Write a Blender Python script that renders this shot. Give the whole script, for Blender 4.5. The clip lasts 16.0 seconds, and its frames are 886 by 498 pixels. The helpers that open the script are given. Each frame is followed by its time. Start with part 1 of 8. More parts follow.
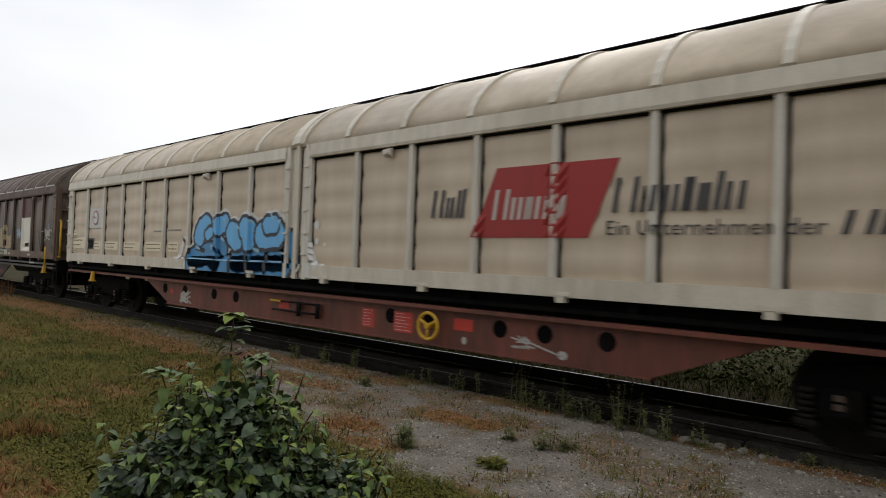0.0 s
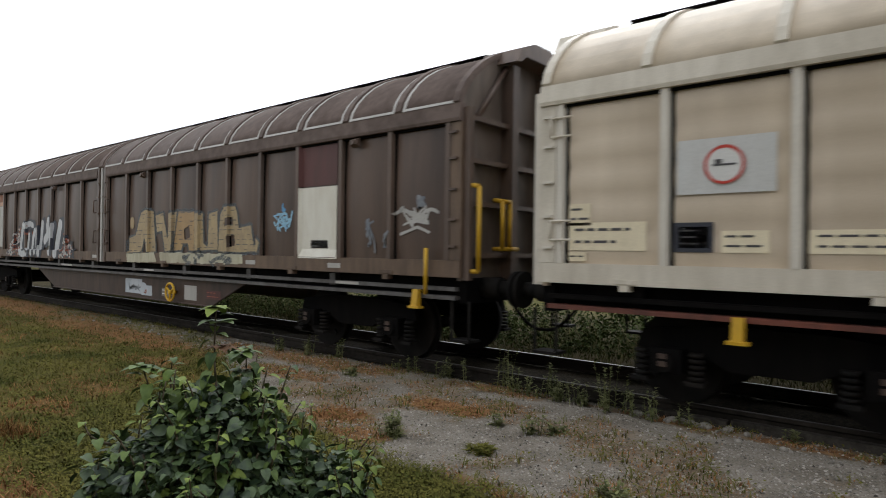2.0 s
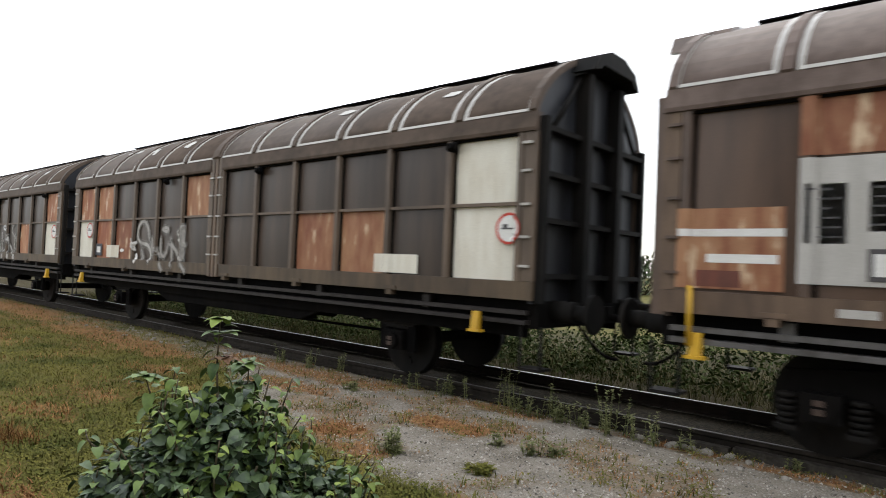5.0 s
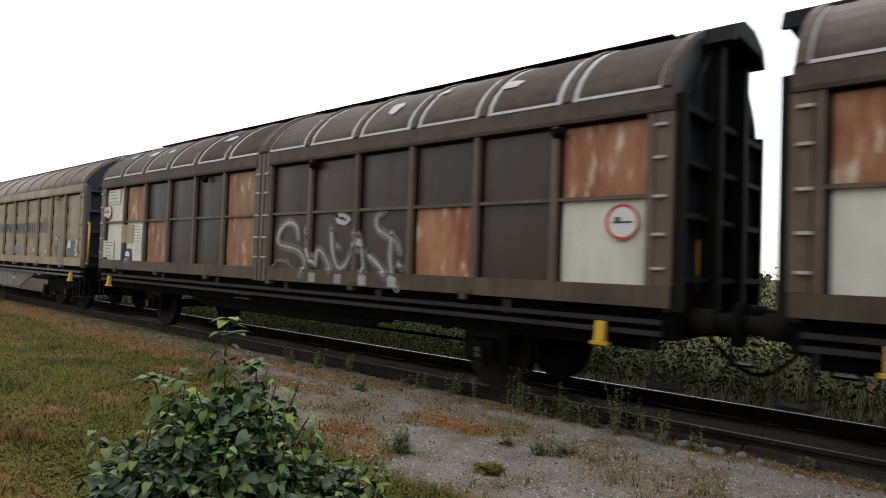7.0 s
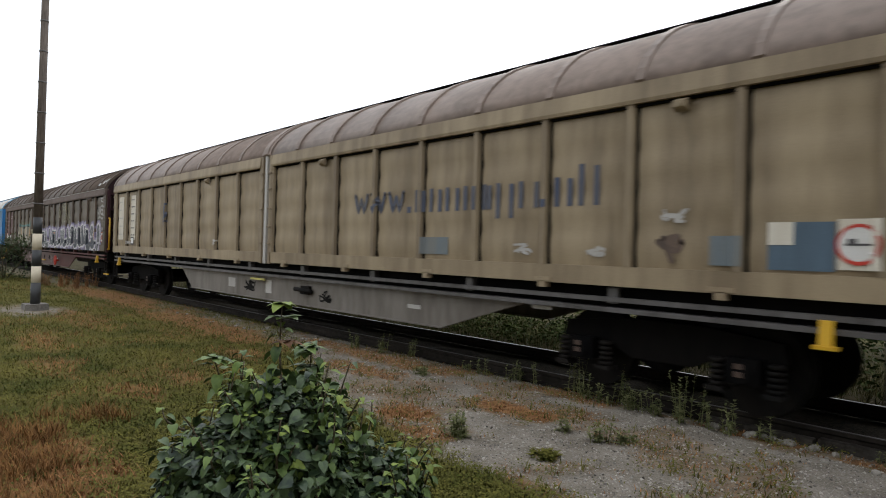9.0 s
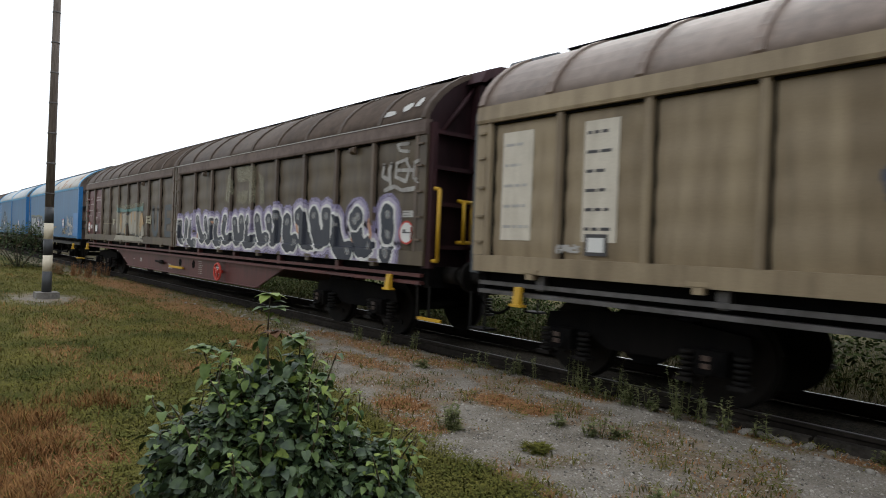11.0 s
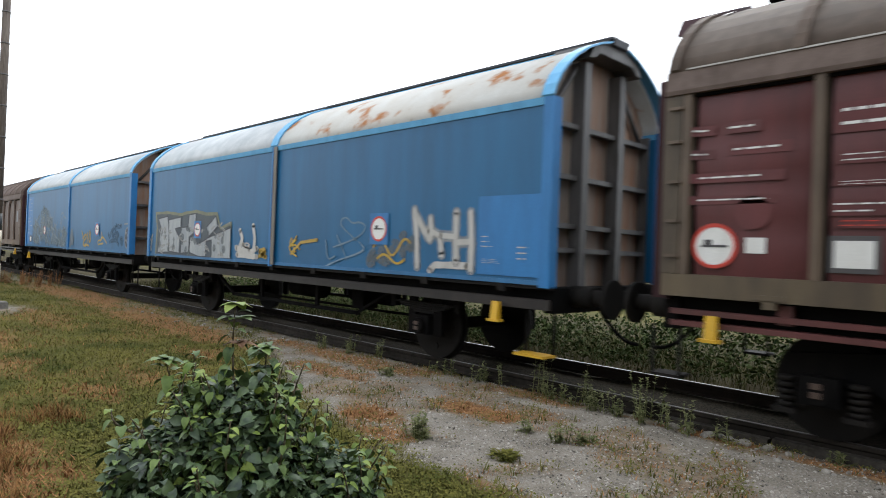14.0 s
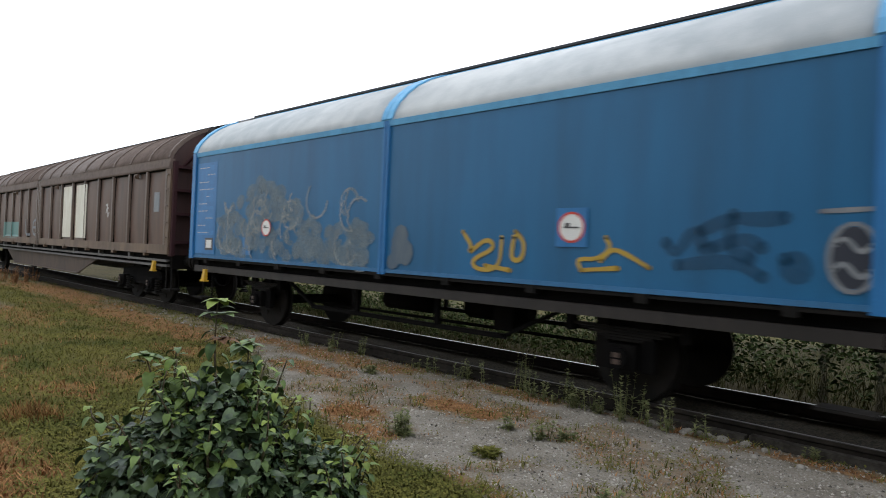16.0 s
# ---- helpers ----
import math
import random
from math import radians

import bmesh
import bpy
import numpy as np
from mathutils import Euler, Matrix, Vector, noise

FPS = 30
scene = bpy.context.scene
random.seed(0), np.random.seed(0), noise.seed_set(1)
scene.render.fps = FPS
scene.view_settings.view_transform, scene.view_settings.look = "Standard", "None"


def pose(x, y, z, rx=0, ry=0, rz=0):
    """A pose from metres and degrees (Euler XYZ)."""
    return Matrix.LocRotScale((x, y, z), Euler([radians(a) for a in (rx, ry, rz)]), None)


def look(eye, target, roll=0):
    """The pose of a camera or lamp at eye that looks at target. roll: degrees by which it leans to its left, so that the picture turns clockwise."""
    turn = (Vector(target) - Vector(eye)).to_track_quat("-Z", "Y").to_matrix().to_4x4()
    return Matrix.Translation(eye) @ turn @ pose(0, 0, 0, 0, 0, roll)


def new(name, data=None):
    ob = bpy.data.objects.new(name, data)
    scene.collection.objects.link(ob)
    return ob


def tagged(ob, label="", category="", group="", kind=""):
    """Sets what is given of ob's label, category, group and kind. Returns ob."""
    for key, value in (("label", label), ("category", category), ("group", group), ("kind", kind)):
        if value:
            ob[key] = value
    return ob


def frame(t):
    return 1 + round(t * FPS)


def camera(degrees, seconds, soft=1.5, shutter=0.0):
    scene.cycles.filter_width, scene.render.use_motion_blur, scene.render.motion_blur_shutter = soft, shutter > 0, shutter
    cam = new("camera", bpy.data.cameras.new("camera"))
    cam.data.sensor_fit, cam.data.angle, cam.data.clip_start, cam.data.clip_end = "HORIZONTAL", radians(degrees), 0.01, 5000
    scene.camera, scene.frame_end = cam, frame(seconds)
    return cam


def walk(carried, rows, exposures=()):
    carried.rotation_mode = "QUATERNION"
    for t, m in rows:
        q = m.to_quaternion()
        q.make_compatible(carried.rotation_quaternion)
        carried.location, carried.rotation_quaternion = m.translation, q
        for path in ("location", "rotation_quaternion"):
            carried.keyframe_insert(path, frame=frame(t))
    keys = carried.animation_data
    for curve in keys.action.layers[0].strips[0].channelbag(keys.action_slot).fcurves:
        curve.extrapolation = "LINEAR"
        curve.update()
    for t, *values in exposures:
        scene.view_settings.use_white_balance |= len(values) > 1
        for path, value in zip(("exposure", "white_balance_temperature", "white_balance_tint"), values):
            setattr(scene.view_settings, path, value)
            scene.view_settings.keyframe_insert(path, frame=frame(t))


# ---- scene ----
cam = camera(70.08, 16.0, soft=1.0, shutter=0.22)
PATH = [
    (0, pose(-0.000, -0.000, 1.664, 91.26, -2.17, 42.06)),
    (0.5, pose(-0.037, 0.006, 1.672, 91.17, -2.26, 42.00)),
    (1, pose(-0.045, 0.004, 1.665, 91.11, -2.10, 42.57)),
    (1.5, pose(-0.043, 0.001, 1.657, 90.96, -1.77, 43.12)),
    (2, pose(-0.043, 0.023, 1.653, 90.26, -0.81, 40.47)),
    (2.5, pose(-0.043, 0.023, 1.663, 89.96, -1.42, 38.95)),
    (3, pose(-0.045, 0.022, 1.660, 90.46, -1.82, 39.32)),
    (3.5, pose(-0.047, 0.018, 1.661, 91.18, -1.38, 39.42)),
    (4, pose(-0.042, 0.007, 1.663, 91.54, -1.99, 39.76)),
    (6.5, pose(-0.035, 0.010, 1.664, 91.75, -2.21, 41.67)),
    (7, pose(-0.052, 0.024, 1.658, 91.64, -2.08, 41.51)),
    (7.5, pose(-0.061, 0.029, 1.657, 91.74, -2.01, 41.16)),
    (8, pose(-0.064, 0.051, 1.649, 91.00, -2.36, 44.51)),
    (8.5, pose(-0.027, 0.033, 1.655, 90.67, -2.04, 46.07)),
    (9, pose(0.052, 0.101, 1.653, 90.27, -1.67, 47.80)),
    (11.5, pose(0.161, 0.198, 1.662, 89.62, -2.27, 48.91)),
    (12, pose(0.155, 0.198, 1.666, 89.82, -2.00, 46.93)),
    (12.5, pose(0.151, 0.198, 1.660, 90.07, -2.19, 46.06)),
    (13, pose(0.149, 0.188, 1.656, 90.44, -2.30, 46.27)),
    (13.5, pose(0.141, 0.179, 1.656, 90.56, -2.34, 46.34)),
    (14, pose(0.122, 0.181, 1.661, 90.37, -2.16, 45.54)),
    (14.5, pose(0.120, 0.172, 1.661, 90.48, -2.30, 44.48)),
    (15, pose(0.114, 0.173, 1.655, 90.59, -2.38, 44.21)),
    (15.5, pose(0.124, 0.176, 1.658, 90.45, -2.27, 44.13)),
    (16, pose(0.132, 0.168, 1.654, 90.30, -2.49, 44.01)),
]
walk(cam, PATH, ((0, -0.14, 6700, 11), (0.5, -0.08, 6600, 10), (1, -0.04, 6480, 10), (1.5, -0.02, 6550, 10), (2, 0.20, 6480, 10), (2.5, 0.80, 6650, 11), (3, 1.02, 6600, 11), (4, 1.02, 6500, 10), (6.5, 0.44, 6480, 10), (7.5, 0.38, 6450, 10), (8.5, 0.50, 6450, 10), (9, 0.34, 6450, 10), (11.5, 0.34, 6350, 9), (12.5, 0.80, 6350, 9), (14, 0.86, 6300, 9), (15.5, 0.58, 6300, 9), (16, 0.56, 6300, 9)))

# how far the train has come since the start: seconds, metres
TRAIN = [
    (0.0, -0.00),
    (0.5, 3.87),
    (1.0, 7.84),
    (1.5, 11.73),
    (2.0, 15.61),
    (2.5, 19.47),
    (3.0, 23.37),
    (3.5, 27.30),
    (4.0, 31.24),
    (4.5, 35.20),
    (5.0, 39.18),
    (5.5, 43.19),
    (6.0, 47.23),
    (6.5, 51.30),
    (7.0, 55.38),
    (7.5, 59.53),
    (8.0, 63.70),
    (8.5, 67.84),
    (9.0, 71.98),
    (9.5, 76.12),
    (10.0, 80.27),
    (10.5, 84.43),
    (11.0, 88.59),
    (11.5, 92.76),
    (12.0, 96.94),
    (12.5, 101.16),
    (13.0, 105.41),
    (13.5, 109.63),
    (14.0, 113.85),
    (14.5, 118.11),
    (15.0, 122.37),
    (15.5, 126.49),
    (16.0, 130.72),
]

# ---------------------------------------------------------------- light
world = bpy.data.worlds.new("overcast_sky")
scene.world = world
world.use_nodes = True
wn, wl = world.node_tree.nodes, world.node_tree.links
wn.clear()
w_out = wn.new("ShaderNodeOutputWorld")
w_bg = wn.new("ShaderNodeBackground")
w_sky = wn.new("ShaderNodeTexSky")
w_sky.sky_type = "NISHITA"
w_sky.sun_disc = False
w_sky.sun_elevation, w_sky.sun_rotation = radians(35), radians(-31)
w_gain = wn.new("ShaderNodeVectorMath")
w_gain.operation = "SCALE"
w_gain.inputs["Scale"].default_value = 0.09
w_tc = wn.new("ShaderNodeTexCoord")
w_sep = wn.new("ShaderNodeSeparateXYZ")
w_ramp = wn.new("ShaderNodeValToRGB")
w_ramp.color_ramp.elements[0].position, w_ramp.color_ramp.elements[0].color = 0.0, (0.86, 0.88, 0.90, 1)
w_ramp.color_ramp.elements[1].position, w_ramp.color_ramp.elements[1].color = 0.6, (0.92, 0.955, 1.0, 1)
w_map = wn.new("ShaderNodeMapping")
w_map.inputs["Scale"].default_value = (1.2, 1.2, 3.5)
w_noise = wn.new("ShaderNodeTexNoise")
w_noise.inputs["Scale"].default_value, w_noise.inputs["Detail"].default_value = 1.6, 4.0
w_cl = wn.new("ShaderNodeMapRange")
w_cl.inputs["From Min"].default_value, w_cl.inputs["From Max"].default_value = 0.3, 0.7
w_cl.inputs["To Min"].default_value, w_cl.inputs["To Max"].default_value = 0.86, 1.04
w_mul = wn.new("ShaderNodeVectorMath")
w_mul.operation = "SCALE"
w_mix = wn.new("ShaderNodeMix")
w_mix.data_type = "RGBA"
w_mix.inputs["Factor"].default_value = 0.86
wl.new(w_sky.outputs[0], w_gain.inputs[0])
wl.new(w_tc.outputs["Generated"], w_sep.inputs[0])
wl.new(w_sep.outputs["Z"], w_ramp.inputs[0])
wl.new(w_tc.outputs["Generated"], w_map.inputs[0])
wl.new(w_map.outputs[0], w_noise.inputs["Vector"])
wl.new(w_noise.outputs[0], w_cl.inputs["Value"])
wl.new(w_ramp.outputs[0], w_mul.inputs[0])
wl.new(w_cl.outputs[0], w_mul.inputs["Scale"])
wl.new(w_gain.outputs[0], w_mix.inputs["A"])
wl.new(w_mul.outputs[0], w_mix.inputs["B"])
w_dot = wn.new("ShaderNodeVectorMath")
w_dot.operation = "DOT_PRODUCT"
w_dot.inputs[1].default_value = (0.20, 0.66, 0.60)
w_glow = wn.new("ShaderNodeMath")
w_glow.operation, w_glow.inputs[1].default_value, w_glow.inputs[2].default_value = "MULTIPLY_ADD", 0.26, 0.90
w_lit = wn.new("ShaderNodeVectorMath")
w_lit.operation = "SCALE"
wl.new(w_tc.outputs["Generated"], w_dot.inputs[0])
wl.new(w_dot.outputs["Value"], w_glow.inputs[0])
wl.new(w_mix.outputs["Result"], w_lit.inputs[0])
wl.new(w_glow.outputs[0], w_lit.inputs["Scale"])
wl.new(w_lit.outputs[0], w_bg.inputs[0])
wl.new(w_bg.outputs[0], w_out.inputs[0])
w_bg.inputs[1].default_value = 1.40

sun = new("sun", bpy.data.lights.new("sun", "SUN"))
sun.data.energy, sun.data.angle, sun.data.color = 0.5, radians(30), (1.0, 0.96, 0.9)
sun.matrix_world = look((-21, 35, 29), (0, 0, 0))


# ---------------------------------------------------------------- materials
def principled(name, rough=0.6, metal=0.0):
    m = bpy.data.materials.new(name)
    m.use_nodes = True
    b = m.node_tree.nodes["Principled BSDF"]
    b.inputs["Roughness"].default_value, b.inputs["Metallic"].default_value = rough, metal
    return m, m.node_tree.nodes, m.node_tree.links, b


def rgba(c):
    return (c[0], c[1], c[2], 1.0)


def worn(name, base, dirt, amount=0.5, rough=0.55, scale=1.2, streak=1.0, fine=18.0, spots=None, spot_at=0.62, bump=0.15, metal=0.0, vary=0.12, spec=0.4):
    """Paint or steel with blotches, rain streaks, fine grain and spots of another colour."""
    m, n, l, b = principled(name, rough, metal)
    b.inputs["Specular IOR Level"].default_value = spec
    tc, info = n.new("ShaderNodeTexCoord"), n.new("ShaderNodeObjectInfo")
    off = n.new("ShaderNodeVectorMath")
    off.operation = "MULTIPLY_ADD"
    off.inputs[1].default_value = (1, 1, 1)
    comb = n.new("ShaderNodeCombineXYZ")
    big = n.new("ShaderNodeMath")
    big.operation, big.inputs[1].default_value = "MULTIPLY", 37.0
    l.new(info.outputs["Random"], big.inputs[0])
    for k in range(3):
        l.new(big.outputs[0], comb.inputs[k])
    l.new(tc.outputs["Object"], off.inputs[0])
    l.new(comb.outputs[0], off.inputs[2])
    mp = n.new("ShaderNodeMapping")
    mp.inputs["Scale"].default_value = (1.0, 1.0, 1.0 / (1.0 + 3.0 * streak))
    l.new(off.outputs[0], mp.inputs[0])
    n1, n2, n3 = (n.new("ShaderNodeTexNoise") for _ in range(3))
    for t, s, d in ((n1, scale, 3.0), (n2, scale * 6, 5.0), (n3, fine * 4, 3.0)):
        t.inputs["Scale"].default_value, t.inputs["Detail"].default_value = s, d
    l.new(mp.outputs[0], n1.inputs["Vector"])
    l.new(mp.outputs[0], n2.inputs["Vector"])
    l.new(off.outputs[0], n3.inputs["Vector"])
    add = n.new("ShaderNodeMath")
    add.operation = "ADD"
    l.new(n1.outputs[0], add.inputs[0])
    l.new(n2.outputs[0], add.inputs[1])
    rng = n.new("ShaderNodeMapRange")
    rng.inputs["From Min"].default_value, rng.inputs["From Max"].default_value = 0.78, 1.25
    rng.inputs["To Max"].default_value = amount
    l.new(add.outputs[0], rng.inputs["Value"])
    mix = n.new("ShaderNodeMix")
    mix.data_type = "RGBA"
    mix.inputs["A"].default_value, mix.inputs["B"].default_value = rgba(base), rgba(dirt)
    l.new(rng.outputs[0], mix.inputs["Factor"])
    out = mix.outputs["Result"]
    if spots:
        th = n.new("ShaderNodeMapRange")
        th.inputs["From Min"].default_value, th.inputs["From Max"].default_value = spot_at, spot_at + 0.1
        l.new(n2.outputs[0], th.inputs["Value"])
        mx = n.new("ShaderNodeMix")
        mx.data_type = "RGBA"
        mx.inputs["B"].default_value = rgba(spots)
        l.new(out, mx.inputs["A"])
        l.new(th.outputs[0], mx.inputs["Factor"])
        out = mx.outputs["Result"]
    grain = n.new("ShaderNodeMapRange")
    grain.inputs["To Min"].default_value, grain.inputs["To Max"].default_value = 1 - vary * 1.6, 1 + vary * 1.6
    l.new(n3.outputs[0], grain.inputs["Value"])
    sc = n.new("ShaderNodeVectorMath")
    sc.operation = "SCALE"
    l.new(out, sc.inputs[0])
    l.new(grain.outputs[0], sc.inputs["Scale"])
    l.new(sc.outputs[0], b.inputs["Base Color"])
    bp = n.new("ShaderNodeBump")
    bp.inputs["Strength"].default_value, bp.inputs["Distance"].default_value = bump, 0.01
    l.new(add.outputs[0], bp.inputs["Height"])
    l.new(bp.outputs[0], b.inputs["Normal"])
    return m


def leafy(name, a, c, rough=0.5, spec=0.22, patch_scale=26.0, share=0.4):
    m, n, l, b = principled(name, rough)
    b.inputs["Specular IOR Level"].default_value = spec
    geo, info = n.new("ShaderNodeNewGeometry"), n.new("ShaderNodeObjectInfo")
    add = n.new("ShaderNodeMath")
    add.operation = "ADD"
    l.new(geo.outputs["Random Per Island"], add.inputs[0])
    l.new(info.outputs["Random"], add.inputs[1])
    fr = n.new("ShaderNodeMath")
    fr.operation = "FRACT"
    l.new(add.outputs[0], fr.inputs[0])
    tc, nz = n.new("ShaderNodeTexCoord"), n.new("ShaderNodeTexNoise")
    nz.inputs["Scale"].default_value, nz.inputs["Detail"].default_value = patch_scale, 4.0
    l.new(tc.outputs["Object"], nz.inputs["Vector"])
    spread = n.new("ShaderNodeMapRange")
    spread.inputs["From Min"].default_value, spread.inputs["From Max"].default_value = 0.3, 0.7
    l.new(nz.outputs[0], spread.inputs["Value"])
    av = n.new("ShaderNodeMath")
    av.operation, av.inputs[1].default_value = "MULTIPLY", 1.0 - share
    l.new(fr.outputs[0], av.inputs[0])
    s2 = n.new("ShaderNodeMath")
    s2.operation, s2.inputs[1].default_value = "MULTIPLY_ADD", share
    l.new(spread.outputs[0], s2.inputs[0])
    l.new(av.outputs[0], s2.inputs[2])
    r = n.new("ShaderNodeValToRGB")
    r.color_ramp.elements[0].position, r.color_ramp.elements[0].color = 0.12, rgba(a)
    r.color_ramp.elements[1].position, r.color_ramp.elements[1].color = 0.85, rgba(c)
    l.new(s2.outputs[0], r.inputs[0])
    l.new(r.outputs[0], b.inputs["Base Color"])
    return m


# Grimy undercarriage colours, lowered to near black to include the shade below the wagons.
GRIME_SHADE = worn("black_grime", (0.0035, 0.0035, 0.0037), (0.010, 0.0085, 0.0075), 0.7, 0.85, spec=0.05)
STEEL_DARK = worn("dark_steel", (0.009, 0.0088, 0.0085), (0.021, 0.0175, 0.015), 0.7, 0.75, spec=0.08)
GREY_STEEL = worn("grey_steel", (0.115, 0.108, 0.105), (0.04, 0.035, 0.031), 0.8, 0.5)
BEIGE = worn("beige_paint", (0.64, 0.53, 0.40), (0.41, 0.33, 0.24), 0.55, 0.40, scale=0.55, streak=2, vary=0.06)
BEIGE_RIB = worn("beige_rib_paint", (0.68, 0.63, 0.545), (0.46, 0.41, 0.34), 0.6, 0.4)
BEIGE_ROOF = worn("beige_roof_paint", (0.58, 0.48, 0.355), (0.36, 0.29, 0.205), 0.8, 0.42, scale=0.6, streak=0)
CREAM = worn("cream_paint", (0.66, 0.60, 0.50), (0.44, 0.385, 0.30), 0.65, 0.42)
OCHRE = worn("ochre_beige_paint", (0.34, 0.265, 0.165), (0.17, 0.125, 0.075), 0.85, 0.55, scale=0.9, streak=2)
OCHRE_RIB = worn("ochre_rib_paint", (0.29, 0.225, 0.14), (0.15, 0.11, 0.07), 0.8, 0.55)
OCHRE_ROOF = worn("mauve_brown_roof_paint", (0.24, 0.18, 0.145), (0.13, 0.095, 0.075), 0.8, 0.55, streak=0)
BROWN = worn("brown_paint", (0.105, 0.064, 0.043), (0.050, 0.031, 0.023), 0.85, 0.4, scale=0.8, streak=2)
BROWN_RIB = worn("brown_rib_paint", (0.135, 0.09, 0.066), (0.06, 0.04, 0.031), 0.8, 0.42)
BROWN_ROOF = worn("brown_roof_paint", (0.155, 0.115, 0.098), (0.082, 0.059, 0.049), 0.8, 0.68, streak=0, spec=0.2)
BROWN_SILL = worn("brown_sill_paint", (0.16, 0.105, 0.068), (0.065, 0.042, 0.03), 0.8, 0.55)
DARK_BROWN = worn("dark_brown_paint", (0.062, 0.041, 0.029), (0.027, 0.019, 0.0145), 0.9, 0.4, scale=0.8, streak=2)
DARK_RIB = worn("dark_rib_paint", (0.135, 0.094, 0.064), (0.058, 0.041, 0.029), 0.8, 0.5)
DARK_ROOF = worn("dark_roof_paint", (0.105, 0.076, 0.058), (0.056, 0.041, 0.032), 0.8, 0.68, streak=0, spec=0.2)
PLUM = worn("plum_red_paint", (0.115, 0.028, 0.028), (0.065, 0.020, 0.020), 0.8, 0.45, scale=0.8, streak=2)
OLIVE_PAN = worn("olive_brown_paint", (0.115, 0.085, 0.05), (0.055, 0.04, 0.028), 0.85, 0.5, scale=0.9, streak=1)
RUST_PANEL = worn("rusty_red_panel", (0.25, 0.075, 0.032), (0.50, 0.27, 0.14), 0.9, 0.6, scale=1.3, streak=0.8, spots=(0.66, 0.53, 0.40), spot_at=0.59)
RUST_FADED = worn("faded_rust_panel", (0.20, 0.068, 0.032), (0.42, 0.23, 0.12), 0.85, 0.6, scale=1.2, streak=0.8, spots=(0.60, 0.45, 0.30), spot_at=0.60)
WHITE_PANEL = worn("white_panel_paint", (0.72, 0.69, 0.60), (0.52, 0.45, 0.34), 0.55, 0.5)
MAROON = worn("maroon_panel", (0.10, 0.032, 0.028), (0.06, 0.025, 0.021), 0.7, 0.5, streak=1)
RED_FRAME = worn("oxide_red_frame", (0.185, 0.055, 0.034), (0.075, 0.030, 0.022), 0.85, 0.55, spots=(0.26, 0.13, 0.09), spot_at=0.70)
MAROON_FRAME = worn("maroon_frame", (0.105, 0.031, 0.028), (0.048, 0.019, 0.017), 0.7, 0.5)
BROWN_FRAME = worn("brown_frame", (0.075, 0.046, 0.033), (0.03, 0.021, 0.017), 0.8, 0.6)
RIDGE = worn("slate_ridge", (0.030, 0.031, 0.036), (0.014, 0.014, 0.016), 0.8, 0.6)
SOLE_DARK = worn("dark_sole_bar", (0.026, 0.020, 0.017), (0.011, 0.009, 0.008), 0.8, 0.6)
GREY_FRAME = worn("grey_frame", (0.20, 0.18, 0.155), (0.09, 0.075, 0.06), 0.8, 0.6)
BLUE = worn("blue_paint", (0.011, 0.118, 0.262), (0.009, 0.076, 0.168), 0.7, 0.42, scale=0.6, streak=2, vary=0.06)
BLUE_EDGE = worn("bright_blue_edge", (0.028, 0.175, 0.42), (0.018, 0.105, 0.26), 0.6, 0.42)
BLUE_ROOF_EDGE = worn("light_blue_edge", (0.13, 0.40, 0.66), (0.08, 0.25, 0.45), 0.6, 0.5)
BLUE_RIM = worn("dull_blue_edge", (0.035, 0.15, 0.31), (0.025, 0.09, 0.18), 0.7, 0.5)
WHITE_ROOF = worn("grey_white_roof", (0.56, 0.57, 0.57), (0.36, 0.385, 0.40), 0.8, 0.75, scale=0.5, streak=0, spec=0.2)
RUST_ROOF = worn("rust_streaked_roof", (0.53, 0.52, 0.49), (0.42, 0.37, 0.31), 0.7, 0.75, spec=0.2, scale=0.42, streak=0.0, spots=(0.34, 0.145, 0.055), spot_at=0.585)
RUST_END = worn("rusty_grey_end", (0.27, 0.235, 0.205), (0.25, 0.12, 0.06), 0.95, 0.65, scale=1.6, streak=2)
YELLOW = worn("yellow_paint", (0.62, 0.36, 0.018), (0.30, 0.17, 0.02), 0.5, 0.5)
RED_PAINT = worn("red_paint", (0.55, 0.05, 0.03), (0.30, 0.04, 0.03), 0.5, 0.5)
LOGO_RED = worn("logo_red", (0.36, 0.030, 0.026), (0.25, 0.03, 0.026), 0.5, 0.45)
INK = worn("dark_lettering", (0.055, 0.052, 0.055), (0.11, 0.10, 0.095), 0.5, 0.5)
INK_BLUE = worn("faded_blue_lettering", (0.05, 0.066, 0.115), (0.115, 0.105, 0.10), 0.7, 0.5)
WHITE = worn("white_paint", (0.72, 0.71, 0.68), (0.50, 0.48, 0.44), 0.4, 0.5)
DULL_WHITE = worn("dull_white_paint", (0.48, 0.46, 0.43), (0.32, 0.30, 0.27), 0.6, 0.5)
PALE_LETTER = worn("pale_cargo_lettering", (0.55, 0.48, 0.43), (0.45, 0.36, 0.32), 0.5, 0.5)
SPRAY_BLUE = worn("sprayed_blue", (0.095, 0.30, 0.52), (0.07, 0.22, 0.42), 0.6, 0.4)
SPRAY_PALE = worn("sprayed_pale_blue", (0.30, 0.52, 0.66), (0.2, 0.4, 0.55), 0.6, 0.4)
SPRAY_NAVY = worn("sprayed_dark_outline", (0.022, 0.026, 0.04), (0.05, 0.05, 0.06), 0.5, 0.45)
SPRAY_TAN = worn("sprayed_tan", (0.42, 0.31, 0.16), (0.28, 0.21, 0.13), 0.8, 0.5, scale=3, streak=0)
SPRAY_SILVER = worn("sprayed_silver", (0.52, 0.53, 0.53), (0.30, 0.30, 0.31), 0.7, 0.35, scale=2.5)
